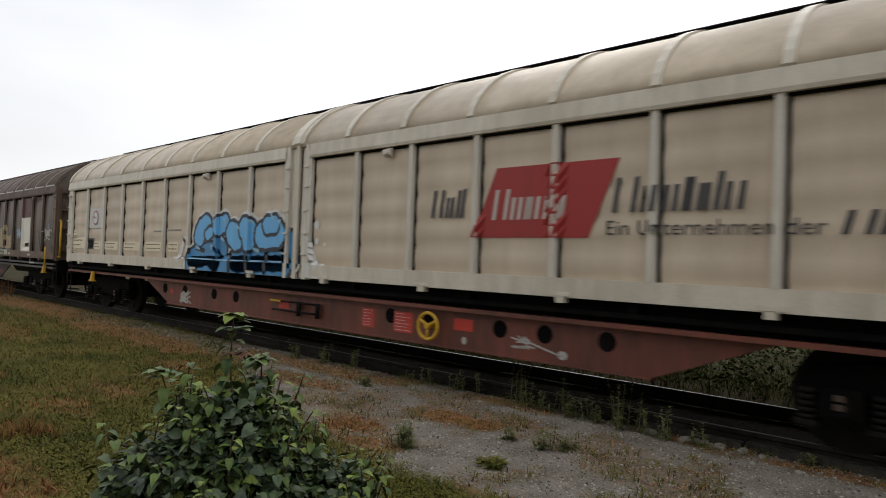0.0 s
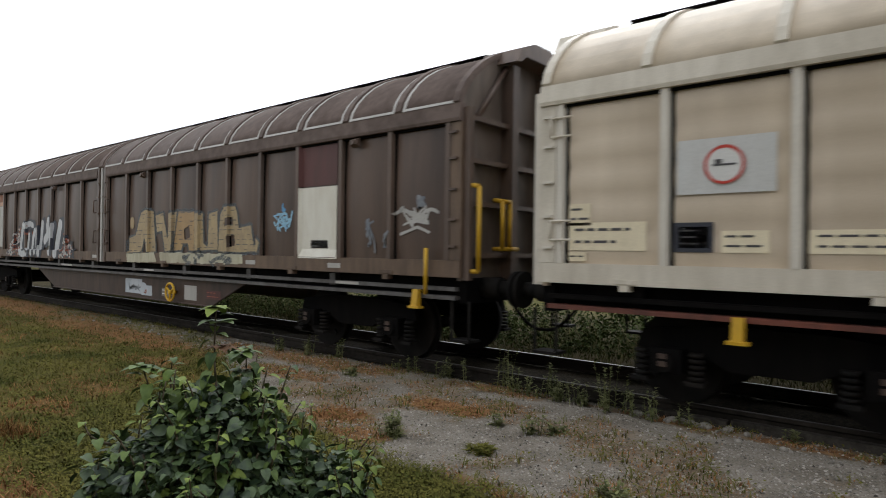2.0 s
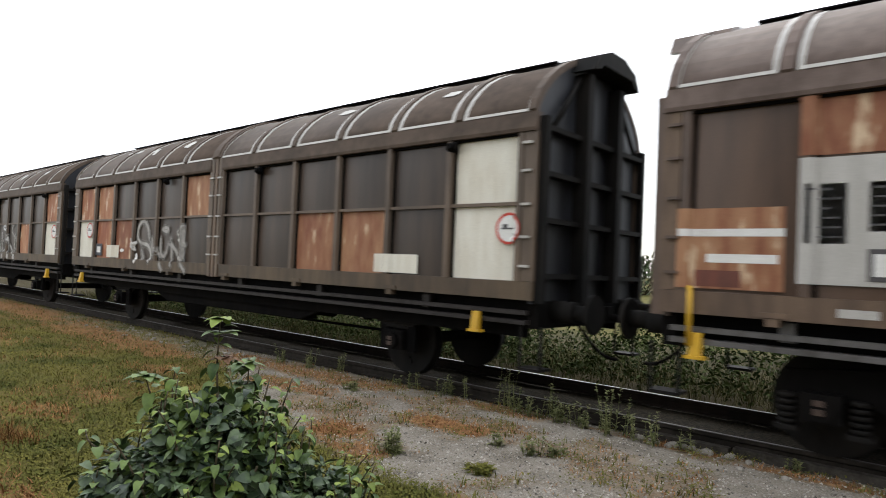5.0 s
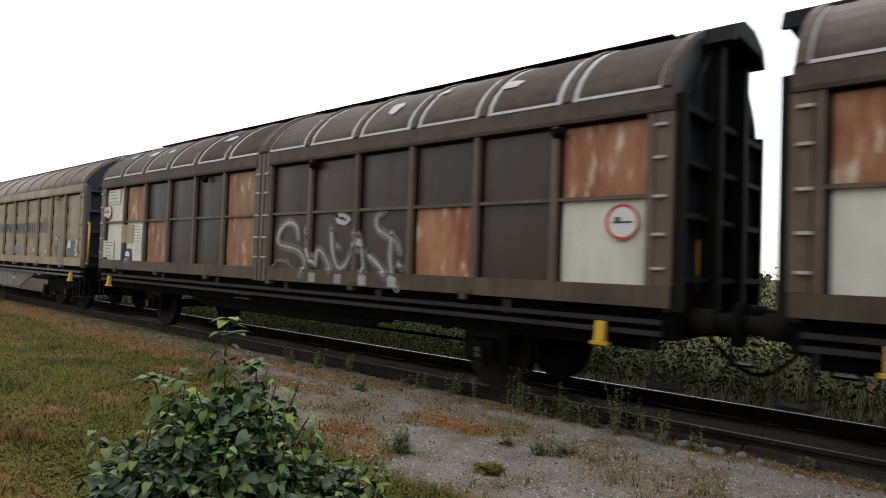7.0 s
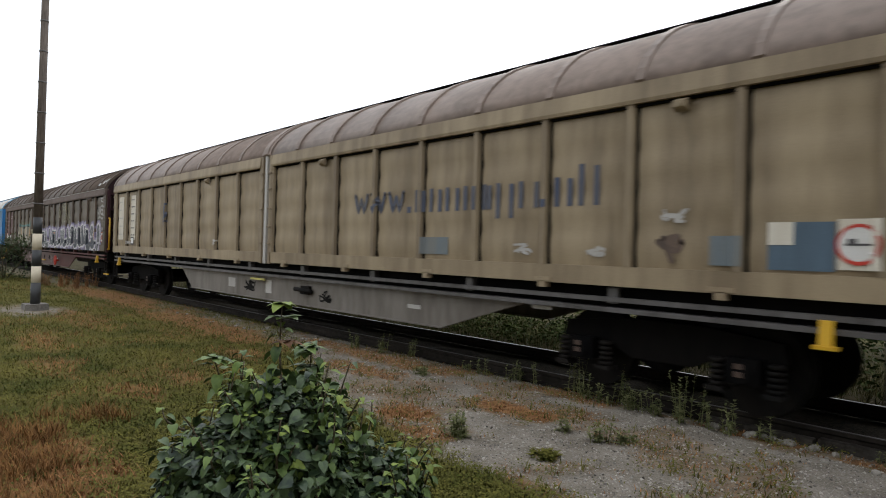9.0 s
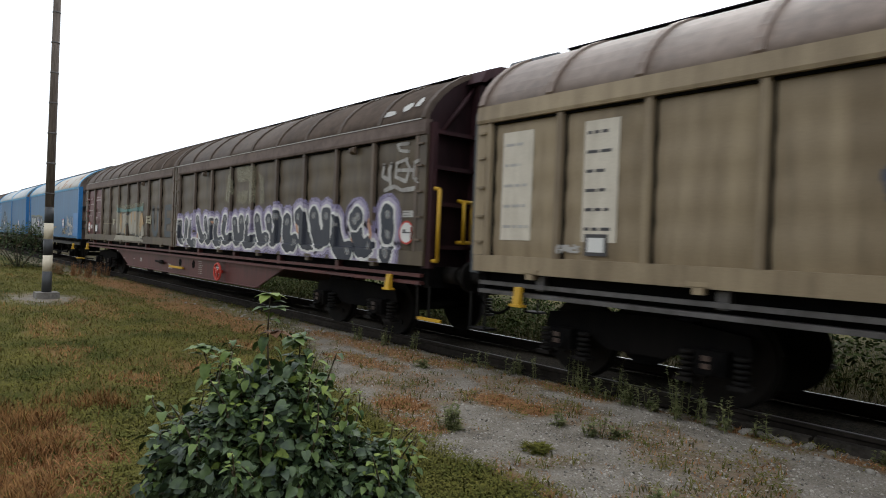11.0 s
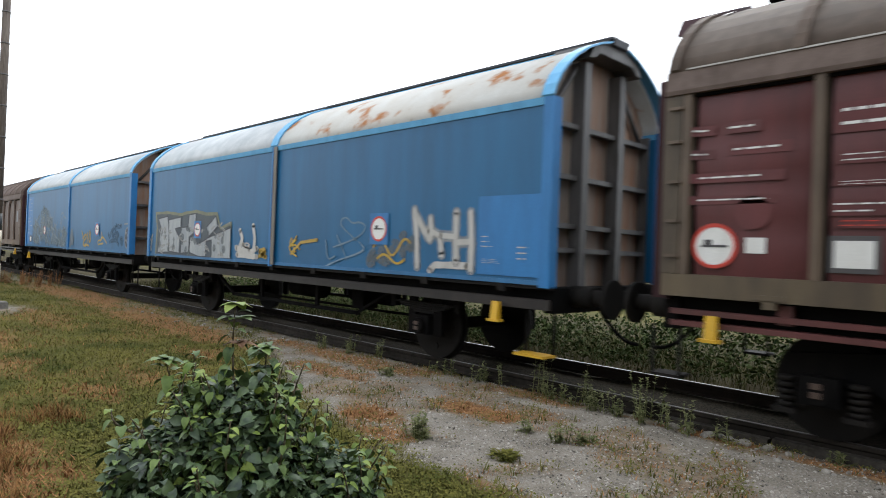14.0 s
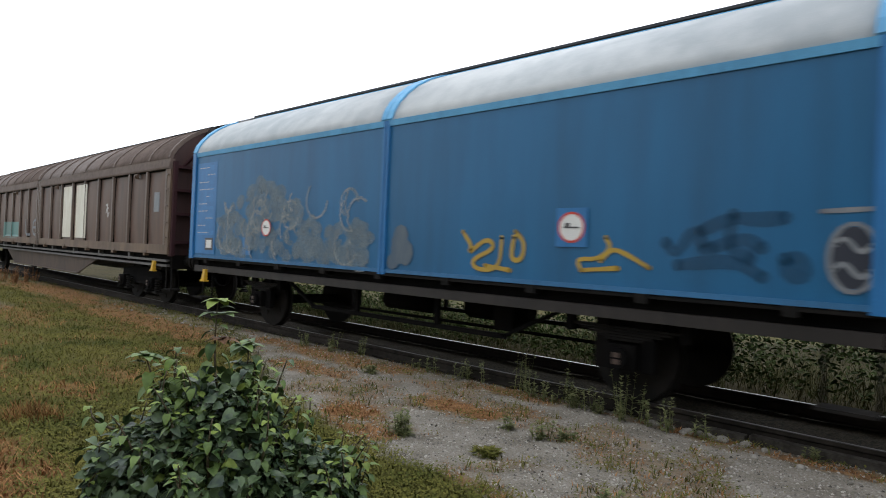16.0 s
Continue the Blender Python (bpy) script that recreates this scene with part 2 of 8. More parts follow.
SPRAY_GREY = worn("sprayed_faded_grey", (0.23, 0.235, 0.24), (0.12, 0.14, 0.17), 0.9, 0.5, scale=2.2)
SPRAY_CHALK = worn("sprayed_thin_white", (0.42, 0.40, 0.37), (0.17, 0.15, 0.135), 0.8, 0.5, scale=2.5)
SPRAY_SMOKE = worn("sprayed_smoke_grey", (0.10, 0.125, 0.15), (0.05, 0.085, 0.13), 0.9, 0.5, scale=2.2)
SPRAY_LILAC = worn("sprayed_lilac", (0.43, 0.385, 0.50), (0.33, 0.285, 0.37), 0.7, 0.45)
SPRAY_PEACH = worn("sprayed_peach", (0.52, 0.27, 0.15), (0.36, 0.2, 0.13), 0.7, 0.45)
SPRAY_CREAM = worn("sprayed_cream", (0.50, 0.47, 0.34), (0.33, 0.29, 0.2), 0.8, 0.5, scale=2)
SPRAY_TEAL = worn("sprayed_teal", (0.10, 0.22, 0.20), (0.09, 0.14, 0.13), 0.8, 0.5)
SPRAY_GOLD = worn("sprayed_gold", (0.45, 0.29, 0.035), (0.3, 0.2, 0.05), 0.6, 0.5)
SPRAY_ORANGE = worn("sprayed_orange_red", (0.30, 0.085, 0.045), (0.20, 0.06, 0.04), 0.7, 0.5)


def misty(name, base, dirt, cover=0.5, scale=260.0):
    """Thin overspray: fine droplets of paint with the ground showing between them."""
    m = worn(name, base, dirt, 0.6, 0.5, scale=2.5)
    n, l = m.node_tree.nodes, m.node_tree.links
    tc, nz, mr = n.new("ShaderNodeTexCoord"), n.new("ShaderNodeTexNoise"), n.new("ShaderNodeMapRange")
    nz.inputs["Scale"].default_value, nz.inputs["Detail"].default_value = scale, 2.0
    mr.inputs["From Min"].default_value, mr.inputs["From Max"].default_value = 0.62 - 0.3 * cover - 0.12, 0.62 - 0.3 * cover + 0.12
    l.new(tc.outputs["Object"], nz.inputs["Vector"])
    l.new(nz.outputs[0], mr.inputs["Value"])
    l.new(mr.outputs[0], n["Principled BSDF"].inputs["Alpha"])
    return m


MIST_LILAC = misty("lilac_overspray", (0.36, 0.32, 0.50), (0.26, 0.22, 0.36), 0.55)
MIST_WHITE = misty("white_overspray", (0.46, 0.45, 0.43), (0.26, 0.25, 0.24), 0.42)
MIST_CREAM = misty("cream_overspray", (0.34, 0.32, 0.22), (0.20, 0.17, 0.11), 0.4)
SPRAY_CYAN = worn("sprayed_turquoise", (0.06, 0.20, 0.22), (0.06, 0.15, 0.16), 0.6, 0.5)
MIST_CHALK = misty("chalk_overspray", (0.30, 0.285, 0.265), (0.16, 0.145, 0.13), 0.35)
SPRAY_HAZE = worn("sprayed_thin_haze", (0.17, 0.24, 0.30), (0.08, 0.15, 0.22), 0.8, 0.5)
SPRAY_SLATE = worn("sprayed_slate", (0.060, 0.072, 0.082), (0.035, 0.05, 0.07), 0.8, 0.5)
SPRAY_OLIVE = worn("sprayed_olive_outline", (0.20, 0.20, 0.12), (0.11, 0.12, 0.09), 0.7)
SPRAY_PEWTER = worn("sprayed_silver_grey", (0.33, 0.345, 0.35), (0.20, 0.22, 0.24), 0.85, 0.4, scale=2.5)
SPRAY_WASH = misty("washed_out_line", (0.33, 0.35, 0.35), (0.17, 0.20, 0.21), 0.45)
MIST_ASH = misty("ash_overspray", (0.19, 0.245, 0.285), (0.10, 0.14, 0.17), 0.42)
MIST_GREY = misty("grey_overspray", (0.14, 0.155, 0.16), (0.08, 0.10, 0.12), 0.5)
MIST_DARK = misty("dark_overspray", (0.020, 0.042, 0.066), (0.016, 0.05, 0.09), 0.25)
SPRAY_SKY = worn("sprayed_sky_blue", (0.14, 0.45, 0.78), (0.115, 0.37, 0.66), 0.6, 0.4)
SPRAY_DEEP = worn("sprayed_deep_blue", (0.065, 0.27, 0.52), (0.05, 0.20, 0.40), 0.6, 0.4)
SPRAY_AMBER = worn("sprayed_amber", (0.40, 0.255, 0.11), (0.30, 0.195, 0.10), 0.7, 0.5, scale=3, streak=0)
SPRAY_BONE = worn("sprayed_bone", (0.34, 0.31, 0.245), (0.20, 0.17, 0.125), 0.8, 0.5, scale=2)
RAIL_TOP = worn("polished_rail", (0.26, 0.26, 0.26), (0.13, 0.12, 0.11), 0.6, 0.34, metal=0.9)
RAIL_DULL = worn("dull_rail_top", (0.13, 0.12, 0.11), (0.05, 0.045, 0.04), 0.7, 0.6, metal=0.3)
# Far rail rust and sleeper wood are darkened to carry the train's shade.
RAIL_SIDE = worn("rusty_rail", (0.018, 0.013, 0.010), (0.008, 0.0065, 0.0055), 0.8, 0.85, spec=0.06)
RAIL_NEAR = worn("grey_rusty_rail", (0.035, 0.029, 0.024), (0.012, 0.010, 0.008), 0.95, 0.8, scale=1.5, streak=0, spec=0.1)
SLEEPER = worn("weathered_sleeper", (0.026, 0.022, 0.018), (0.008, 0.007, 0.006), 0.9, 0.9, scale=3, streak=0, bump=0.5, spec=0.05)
PLANK = worn("weathered_plank", (0.07, 0.062, 0.052), (0.02, 0.017, 0.014), 0.95, 0.9, scale=2.5, streak=0, bump=0.5, spec=0.1)
CONCRETE = worn("pole_concrete", (0.19, 0.175, 0.155), (0.09, 0.08, 0.07), 0.8, 0.85, scale=4, streak=0, bump=0.4)
POLE_WOOD = worn("weathered_pole", (0.085, 0.066, 0.055), (0.20, 0.165, 0.14), 0.85, 0.8, scale=5, streak=2, bump=0.4)
BLACK_BAND = worn("black_band_paint", (0.025, 0.027, 0.03), (0.06, 0.06, 0.06), 0.6, 0.55)
CREAM_BAND = worn("cream_band_paint", (0.62, 0.55, 0.42), (0.42, 0.36, 0.26), 0.6, 0.55)
STONE = worn("pale_stone", (0.29, 0.265, 0.23), (0.13, 0.115, 0.095), 0.9, 0.9, scale=9, streak=0, bump=0.5)
PEBBLE = leafy("gravel_chips", (0.045, 0.038, 0.031), (0.42, 0.385, 0.335), 0.9, 0.1)
LEAF = leafy("bush_leaf", (0.009, 0.022, 0.012), (0.092, 0.136, 0.054), 0.45, 0.35)
LEAF_MID = leafy("bush_leaf_upper", (0.026, 0.054, 0.016), (0.125, 0.180, 0.046), 0.5, 0.25)
LEAF_YOUNG = leafy("young_leaf", (0.075, 0.118, 0.022), (0.20, 0.25, 0.055), 0.55, 0.15)
LEAF_DRY = leafy("withered_leaf", (0.06, 0.025, 0.014), (0.12, 0.06, 0.025), 0.7)
STEM = worn("green_brown_stem", (0.05, 0.045, 0.02), (0.09, 0.06, 0.035), 0.8, 0.7, scale=20, streak=0)
BLADE = leafy("grass_blades", (0.054, 0.064, 0.014), (0.168, 0.146, 0.040), 0.8, 0.1, 1.1, 0.6)
CLOVER = leafy("low_green_leaves", (0.052, 0.064, 0.012), (0.162, 0.140, 0.032), 0.8, 0.08, 1.1, 0.6)
DRY_BLADE = leafy("dry_orange_grass", (0.13, 0.062, 0.024), (0.40, 0.205, 0.090), 0.8, 0.1, 3.0, 0.5)
DEAD = leafy("dead_brown_grass", (0.08, 0.038, 0.015), (0.29, 0.15, 0.055), 0.85, 0.08, 6.0, 0.5)
WEED = leafy("weed_leaves", (0.065, 0.08, 0.03), (0.22, 0.22, 0.10), 0.8, 0.1)
TALL = leafy("tall_wild_grass", (0.022, 0.026, 0.010), (0.115, 0.105, 0.042), 0.85, 0.05)
TALL_GREEN = leafy("tall_green_growth", (0.010, 0.020, 0.006), (0.066, 0.084, 0.026), 0.85, 0.05)
HEDGE = leafy("shrub_foliage", (0.02, 0.04, 0.015), (0.075, 0.10, 0.035), 0.7)


# ---------------------------------------------------------------- mesh helpers
def box(bm, x0, x1, y0, y1, z0, z1):
    v = [bm.verts.new((x, y, z)) for x in (x0, x1) for y in (y0, y1) for z in (z0, z1)]
    for f in ((0, 1, 3, 2), (4, 6, 7, 5), (0, 4, 5, 1), (2, 3, 7, 6), (0, 2, 6, 4), (1, 5, 7, 3)):
        bm.faces.new([v[i] for i in f])


def prism(bm, prof, x0, x1, smooth=False):
    """A closed outline of (y, z) drawn out along x."""
    a = [bm.verts.new((x0, y, z)) for y, z in prof]
    c = [bm.verts.new((x1, y, z)) for y, z in prof]
    k = len(prof)
    for i in range(k):
        f = bm.faces.new((a[i], a[(i + 1) % k], c[(i + 1) % k], c[i]))
        f.smooth = smooth
    bm.faces.new(a[::-1])
    bm.faces.new(c)


def rod(bm, p, q, r, seg=8, r2=None):
    p, q = Vector(p), Vector(q)
    r2 = r if r2 is None else r2
    d = (q - p).normalized()
    u = d.orthogonal().normalized()
    w = d.cross(u)
    A = [bm.verts.new(p + (u * math.cos(a) + w * math.sin(a)) * r) for a in (2 * math.pi * i / seg for i in range(seg))]
    B = [bm.verts.new(q + (u * math.cos(a) + w * math.sin(a)) * r2) for a in (2 * math.pi * i / seg for i in range(seg))]
    for i in range(seg):
        bm.faces.new((A[i], A[(i + 1) % seg], B[(i + 1) % seg], B[i])).smooth = seg > 5
    bm.faces.new(A[::-1])
    bm.faces.new(B)


def ring_wheel(bm, c, r, t, spokes=3, seg=24):
    """A hand wheel facing the y axis."""
    c = Vector(c)
    pts = [c + Vector((math.cos(a) * r, 0, math.sin(a) * r)) for a in (2 * math.pi * i / seg for i in range(seg))]
    rings = []
    for i in range(seg):
        a = 2 * math.pi * i / seg
        out = Vector((math.cos(a), 0, math.sin(a)))
        rings.append([bm.verts.new(pts[i] + out * t * math.cos(b) + Vector((0, t * math.sin(b), 0))) for b in (2 * math.pi * k / 8 for k in range(8))])
    for i in range(seg):
        for k in range(8):
            bm.faces.new((rings[i][k], rings[(i + 1) % seg][k], rings[(i + 1) % seg][(k + 1) % 8], rings[i][(k + 1) % 8])).smooth = True
    for k in range(spokes):
        a = 2 * math.pi * k / spokes + 0.5
        rod(bm, c, c + Vector((math.cos(a) * r, 0, math.sin(a) * r)), t * 0.9, 6)
    rod(bm, c + Vector((0, -0.03, 0)), c + Vector((0, 0.12, 0)), 0.04, 8)


def finish(bm):
    bmesh.ops.recalc_face_normals(bm, faces=bm.faces)


def part(name, bm, material, parent=None, label="", at=None, fix=True):
    if fix:
        finish(bm)
    me = bpy.data.meshes.new(name)
    bm.to_mesh(me)
    bm.free()
    me.materials.append(material)
    ob = new(name, me)
    ob.parent = parent
    if at:
        ob.location = at
    if label:
        ob["label"] = label
    return ob


def again(ob, parent, at, name=None):
    o = new(name or ob.name.split(".")[0], ob.data)
    o.parent = parent
    o.location = at
    return o


def made(fn, *a, **k):
    bm = bmesh.new()
    fn(bm, *a, **k)
    return bm


# ---------------------------------------------------------------- the train
YC = 7.34            # middle of the track
RAIL = 0.15          # top of the rails
SIDE = 1.36          # half the width of a wagon
SILL0, SILL1, PAN1, EAVE = 1.34, 1.55, 3.25, 3.47
ROOF = [(1.385, 3.47), (1.34, 3.60), (1.25, 3.74), (1.10, 3.90), (0.92, 4.045), (0.70, 4.175), (0.45, 4.285), (0.20, 4.36), (0.0, 4.385)]
WHEELS, WAGONS = [], []


def roof_bm(x0, x1, lift=0.0, thick=0.04):
    bm = bmesh.new()
    prof = [(-y * (1 + lift / 2), z + lift) for y, z in ROOF] + [(y * (1 + lift / 2), z + lift) for y, z in ROOF[-2::-1]]
    inner = [(y * 0.97, z - thick) for y, z in prof[::-1]]
    prism(bm, prof + inner, x0, x1, smooth=True)
    return bm


def half_arc(bm, x, w, lift, y_to=0.12, up=0.022):
    """A rib over the near half of the roof and, mirrored, over the far half."""
    for s in (-1, 1):
        pts = [(s * y, z) for y, z in ROOF if y >= y_to]
        top = [(y + s * lift * 0.8, z + lift) for y, z in pts]
        prism(bm, pts + top[::-1], x - w / 2, x + w / 2)


def panel_bm(w, h, rows, bulge, y):
    """One pressed sheet panel: its rows swell a little between the creases."""
    bm = bmesh.new()
    zs, steps = [], 4
    for r in range(rows):
        for k in range(steps):
            f = k / steps
            zs.append(((r + f) * h / rows, y - bulge * math.sin(math.pi * f)))
    zs.append((h, y))
    xs = [-w / 2, -w / 2 + 0.04, w / 2 - 0.04, w / 2]
    grid = [[bm.verts.new((x, yy + (0.012 if i in (0, 3) else 0), z)) for i, x in enumerate(xs)] for z, yy in zs]
    for a, c in zip(grid, grid[1:]):
        for i in range(3):
            bm.faces.new((a[i], a[i + 1], c[i + 1], c[i])).smooth = True
    return bm


def rib_bm(h, w, d, y):
    bm = bmesh.new()
    a = [(-w / 2, y), (-w / 2 + 0.02, y - d), (w / 2 - 0.02, y - d), (w / 2, y)]
    lo = [bm.verts.new((x, yy, 0)) for x, yy in a]
    hi = [bm.verts.new((x, yy, h)) for x, yy in a]
    for i in range(3):
        bm.faces.new((lo[i], lo[i + 1], hi[i + 1], hi[i]))
    bm.faces.new(lo[::-1])
    bm.faces.new(hi)
    return bm


def wheelset(parent, x, z=RAIL + 0.46, r=0.46):
    bm = bmesh.new()
    for s in (-1, 1):
        y = s * 0.75
        rod(bm, (0, y - s * 0.07, 0), (0, y - s * 0.04, 0), r + 0.03, 28)
        rod(bm, (0, y - s * 0.04, 0), (0, y + s * 0.06, 0), r, 28)
        rod(bm, (0, y + s * 0.06, 0), (0, y + s * 0.16, 0), 0.14, 12)
        for k in range(4):
            a = k * math.pi / 2
            rod(bm, (0.3 * math.cos(a), y + s * 0.05, 0.3 * math.sin(a)), (0.3 * math.cos(a), y + s * 0.075, 0.3 * math.sin(a)), 0.05, 8)
    rod(bm, (0, -0.75, 0), (0, 0.75, 0), 0.085, 12)
    ob = part("wheelset", bm, STEEL_DARK, parent, "dark steel wheels on one axle")
    ob.location = (x, 0, z)
    WHEELS.append((ob, x, z, r))
    return ob


def coil(bm, x, y, z0, z1, r=0.075):
    for i in range(5):
        z = z0 + (z1 - z0) * (i + 0.5) / 5
        rod(bm, (x, y, z - 0.018), (x, y, z + 0.018), r, 10)


def bogie(parent, x, frame_mat):
    bm = bmesh.new()
    for s in (-1, 1):
        y = s * 1.0
        prof = [(-1.25, 0.72), (-1.2, 0.90), (-0.45, 0.98), (0.45, 0.98), (1.2, 0.90), (1.25, 0.72), (0.55, 0.66), (0.35, 0.56), (-0.35, 0.56), (-0.55, 0.66)]
        A = [bm.verts.new((px, y - 0.05, pz)) for px, pz in prof]
        B = [bm.verts.new((px, y + 0.05, pz)) for px, pz in prof]
        for i in range(len(prof)):
            bm.faces.new((A[i], A[(i + 1) % len(prof)], B[(i + 1) % len(prof)], B[i]))
        bm.faces.new(A)
        bm.faces.new(B[::-1])
    box(bm, -0.2, 0.2, -0.98, 0.98, 0.62, 0.88)
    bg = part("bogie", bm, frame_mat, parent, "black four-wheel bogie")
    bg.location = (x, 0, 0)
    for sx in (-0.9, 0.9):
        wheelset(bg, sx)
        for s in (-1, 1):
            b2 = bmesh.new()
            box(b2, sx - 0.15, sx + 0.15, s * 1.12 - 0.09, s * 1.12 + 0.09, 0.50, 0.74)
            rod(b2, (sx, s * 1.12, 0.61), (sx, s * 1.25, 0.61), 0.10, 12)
            part("axle_box", b2, GRIME_SHADE, bg, "axle box darkened with underframe shade")
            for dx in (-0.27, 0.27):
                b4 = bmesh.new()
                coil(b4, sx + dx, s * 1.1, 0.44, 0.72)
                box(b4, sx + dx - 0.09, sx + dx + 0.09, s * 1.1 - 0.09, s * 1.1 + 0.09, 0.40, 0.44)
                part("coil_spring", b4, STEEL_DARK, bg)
            b3 = bmesh.new()
            for dz in (0.0, 0.075):
                box(b3, sx - 0.05, sx + 0.03, s * 1.257 - 0.004, s * 1.257 + 0.004, 0.57 + dz, 0.62 + dz)
            part("stencil", b3, BROWN_FRAME, bg)
    return bg


def buffers(parent, x, way, mat=STEEL_DARK, head=None):
    for s in (-1, 1):
        bm = bmesh.new()
        rod(bm, (x, s * 0.875, 1.06 + RAIL), (x + way * 0.30, s * 0.875, 1.06 + RAIL), 0.13, 14)
        rod(bm, (x + way * 0.28, s * 0.875, 1.06 + RAIL), (x + way * 0.50, s * 0.875, 1.06 + RAIL), 0.095, 14)
        rod(bm, (x + way * 0.50, s * 0.875, 1.06 + RAIL), (x + way * 0.55, s * 0.875, 1.06 + RAIL), 0.22, 18)
        part("buffer", bm, head or mat, parent, "round buffer")
    bm = bmesh.new()
    rod(bm, (x, 0, 1.04 + RAIL), (x + way * 0.5, 0, 0.96 + RAIL), 0.045, 8)
    box(bm, x + way * 0.1, x + way * 0.3, -0.08, 0.08, 0.95 + RAIL, 1.12 + RAIL)
    part("coupling", bm, GRIME_SHADE, parent)
    bm = bmesh.new()
    last = None
    for i in range(11):
        f = i / 10
        p = Vector((x + way * 0.58 * f, -0.35, 0.95 + RAIL - 0.42 * math.sin(math.pi * f * 0.55)))
        if last:
            rod(bm, last, p, 0.022, 6)
        last = p
    part("brake_hose", bm, GRIME_SHADE, parent)


def end_wall(parent, x, way, wall_mat, post_mat, hood_mat, ledges=(1.62, 2.25, 2.78, 3.30)):
    """The end of the body with its ledges, posts, slanting stays and roof hood."""
    bm = bmesh.new()
    prof = [(-1.33, 1.30), (1.33, 1.30), (1.33, 3.40)] + [(y * 0.955, z - 0.03) for y, z in ROOF[1:]] + [(-y * 0.955, z - 0.03) for y, z in ROOF[-2:0:-1]] + [(-1.33, 3.40)]
    prism(bm, prof, x, x + way * 0.04)
    w = part("end_wall", bm, wall_mat, parent, "sheet end wall stiffened with ledges")
    for z in ledges:
        half = 1.30 if z < 3.4 else 0.9
        part("ledge", made(box, x + way * 0.04, x + way * 0.16, -half, half, z - 0.03, z + 0.03), post_mat, w)
    for y in (-0.42, 0.42):
        part("post", made(box, x + way * 0.04, x + way * 0.22, y - 0.07, y + 0.07, 1.30, 4.10), post_mat, w)
    for s in (-1, 1):
        part("corner_post", made(box, *sorted((x + way * 0.041, x + way * 0.17)), *sorted((s * 1.24, s * 1.325)), 1.31, 3.42), post_mat, w)
        bm = bmesh.new()
        rod(bm, (x + way * 0.1, s * 0.5, 4.05), (x + way * 0.1, s * 1.1, 3.32), 0.035, 6)
        part("stay", bm, post_mat, w)
    bm = bmesh.new()
    hood = [(-0.62, 4.10), (-0.50, 4.30), (-0.18, 4.42), (0.18, 4.42), (0.50, 4.30), (0.62, 4.10), (0.50, 4.12), (0.4, 4.2), (-0.4, 4.2), (-0.50, 4.12)]
    prism(bm, hood, x - way * 0.25, x + way * 0.36)
    part("roof_hood", bm, hood_mat, w)
    return w


def yellow_rails(parent, x, way, s=-1):
    for yy, z0, z1 in ((1.27, 1.42, 2.45), (0.78, 1.70, 2.30)):
        bm = bmesh.new()
        px = x + way * 0.20
        rod(bm, (px, s * yy, z0), (px, s * yy, z1), 0.028, 8)
        rod(bm, (px, s * yy, z1), (px - way * 0.14, s * yy, z1 + 0.02), 0.028, 8)
        rod(bm, (px, s * yy, z0), (px - way * 0.14, s * yy, z0), 0.028, 8)
        if yy < 1:
            rod(bm, (px, s * (yy - 0.16), z0), (px, s * (yy - 0.16), z1), 0.028, 8)
            rod(bm, (px, s * (yy - 0.16), z1), (px, s * yy, z1), 0.028, 8)
            rod(bm, (px, s * (yy - 0.34), z0), (px, s * yy, z0), 0.028, 8)
        part("handrail", bm, YELLOW, parent, "yellow handrail")


def lever(parent, x, z=1.0, s=-1, mat=YELLOW):
    bm = bmesh.new()
    prism(bm, [(s * 1.44, z - 0.08), (s * 1.41, z + 0.13), (s * 1.36, z + 0.13), (s * 1.36, z - 0.08)], x - 0.05, x + 0.05)
    box(bm, x - 0.09, x + 0.09, s * 1.40 - 0.05, s * 1.40 + 0.05, z - 0.11, z - 0.08)
    part("pull_lever", bm, mat, parent, "yellow release lever")


class Skin:
    """Where the near side's surface lies, so that paint follows panels and ribs."""

    def __init__(self, cx, ribs, rib_w, y_pan, y_rib, sill=True):
        self.cx, self.ribs, self.w, self.yp, self.yr, self.sill = cx, ribs, rib_w, y_pan, y_rib, sill

    def y(self, x, z):
        if self.sill and z < SILL1 + 0.01:
            return -(SIDE + 0.012)
        if any(abs(x - r) < self.w / 2 + 0.012 for r in self.ribs):
            return -self.yr
        return -self.yp


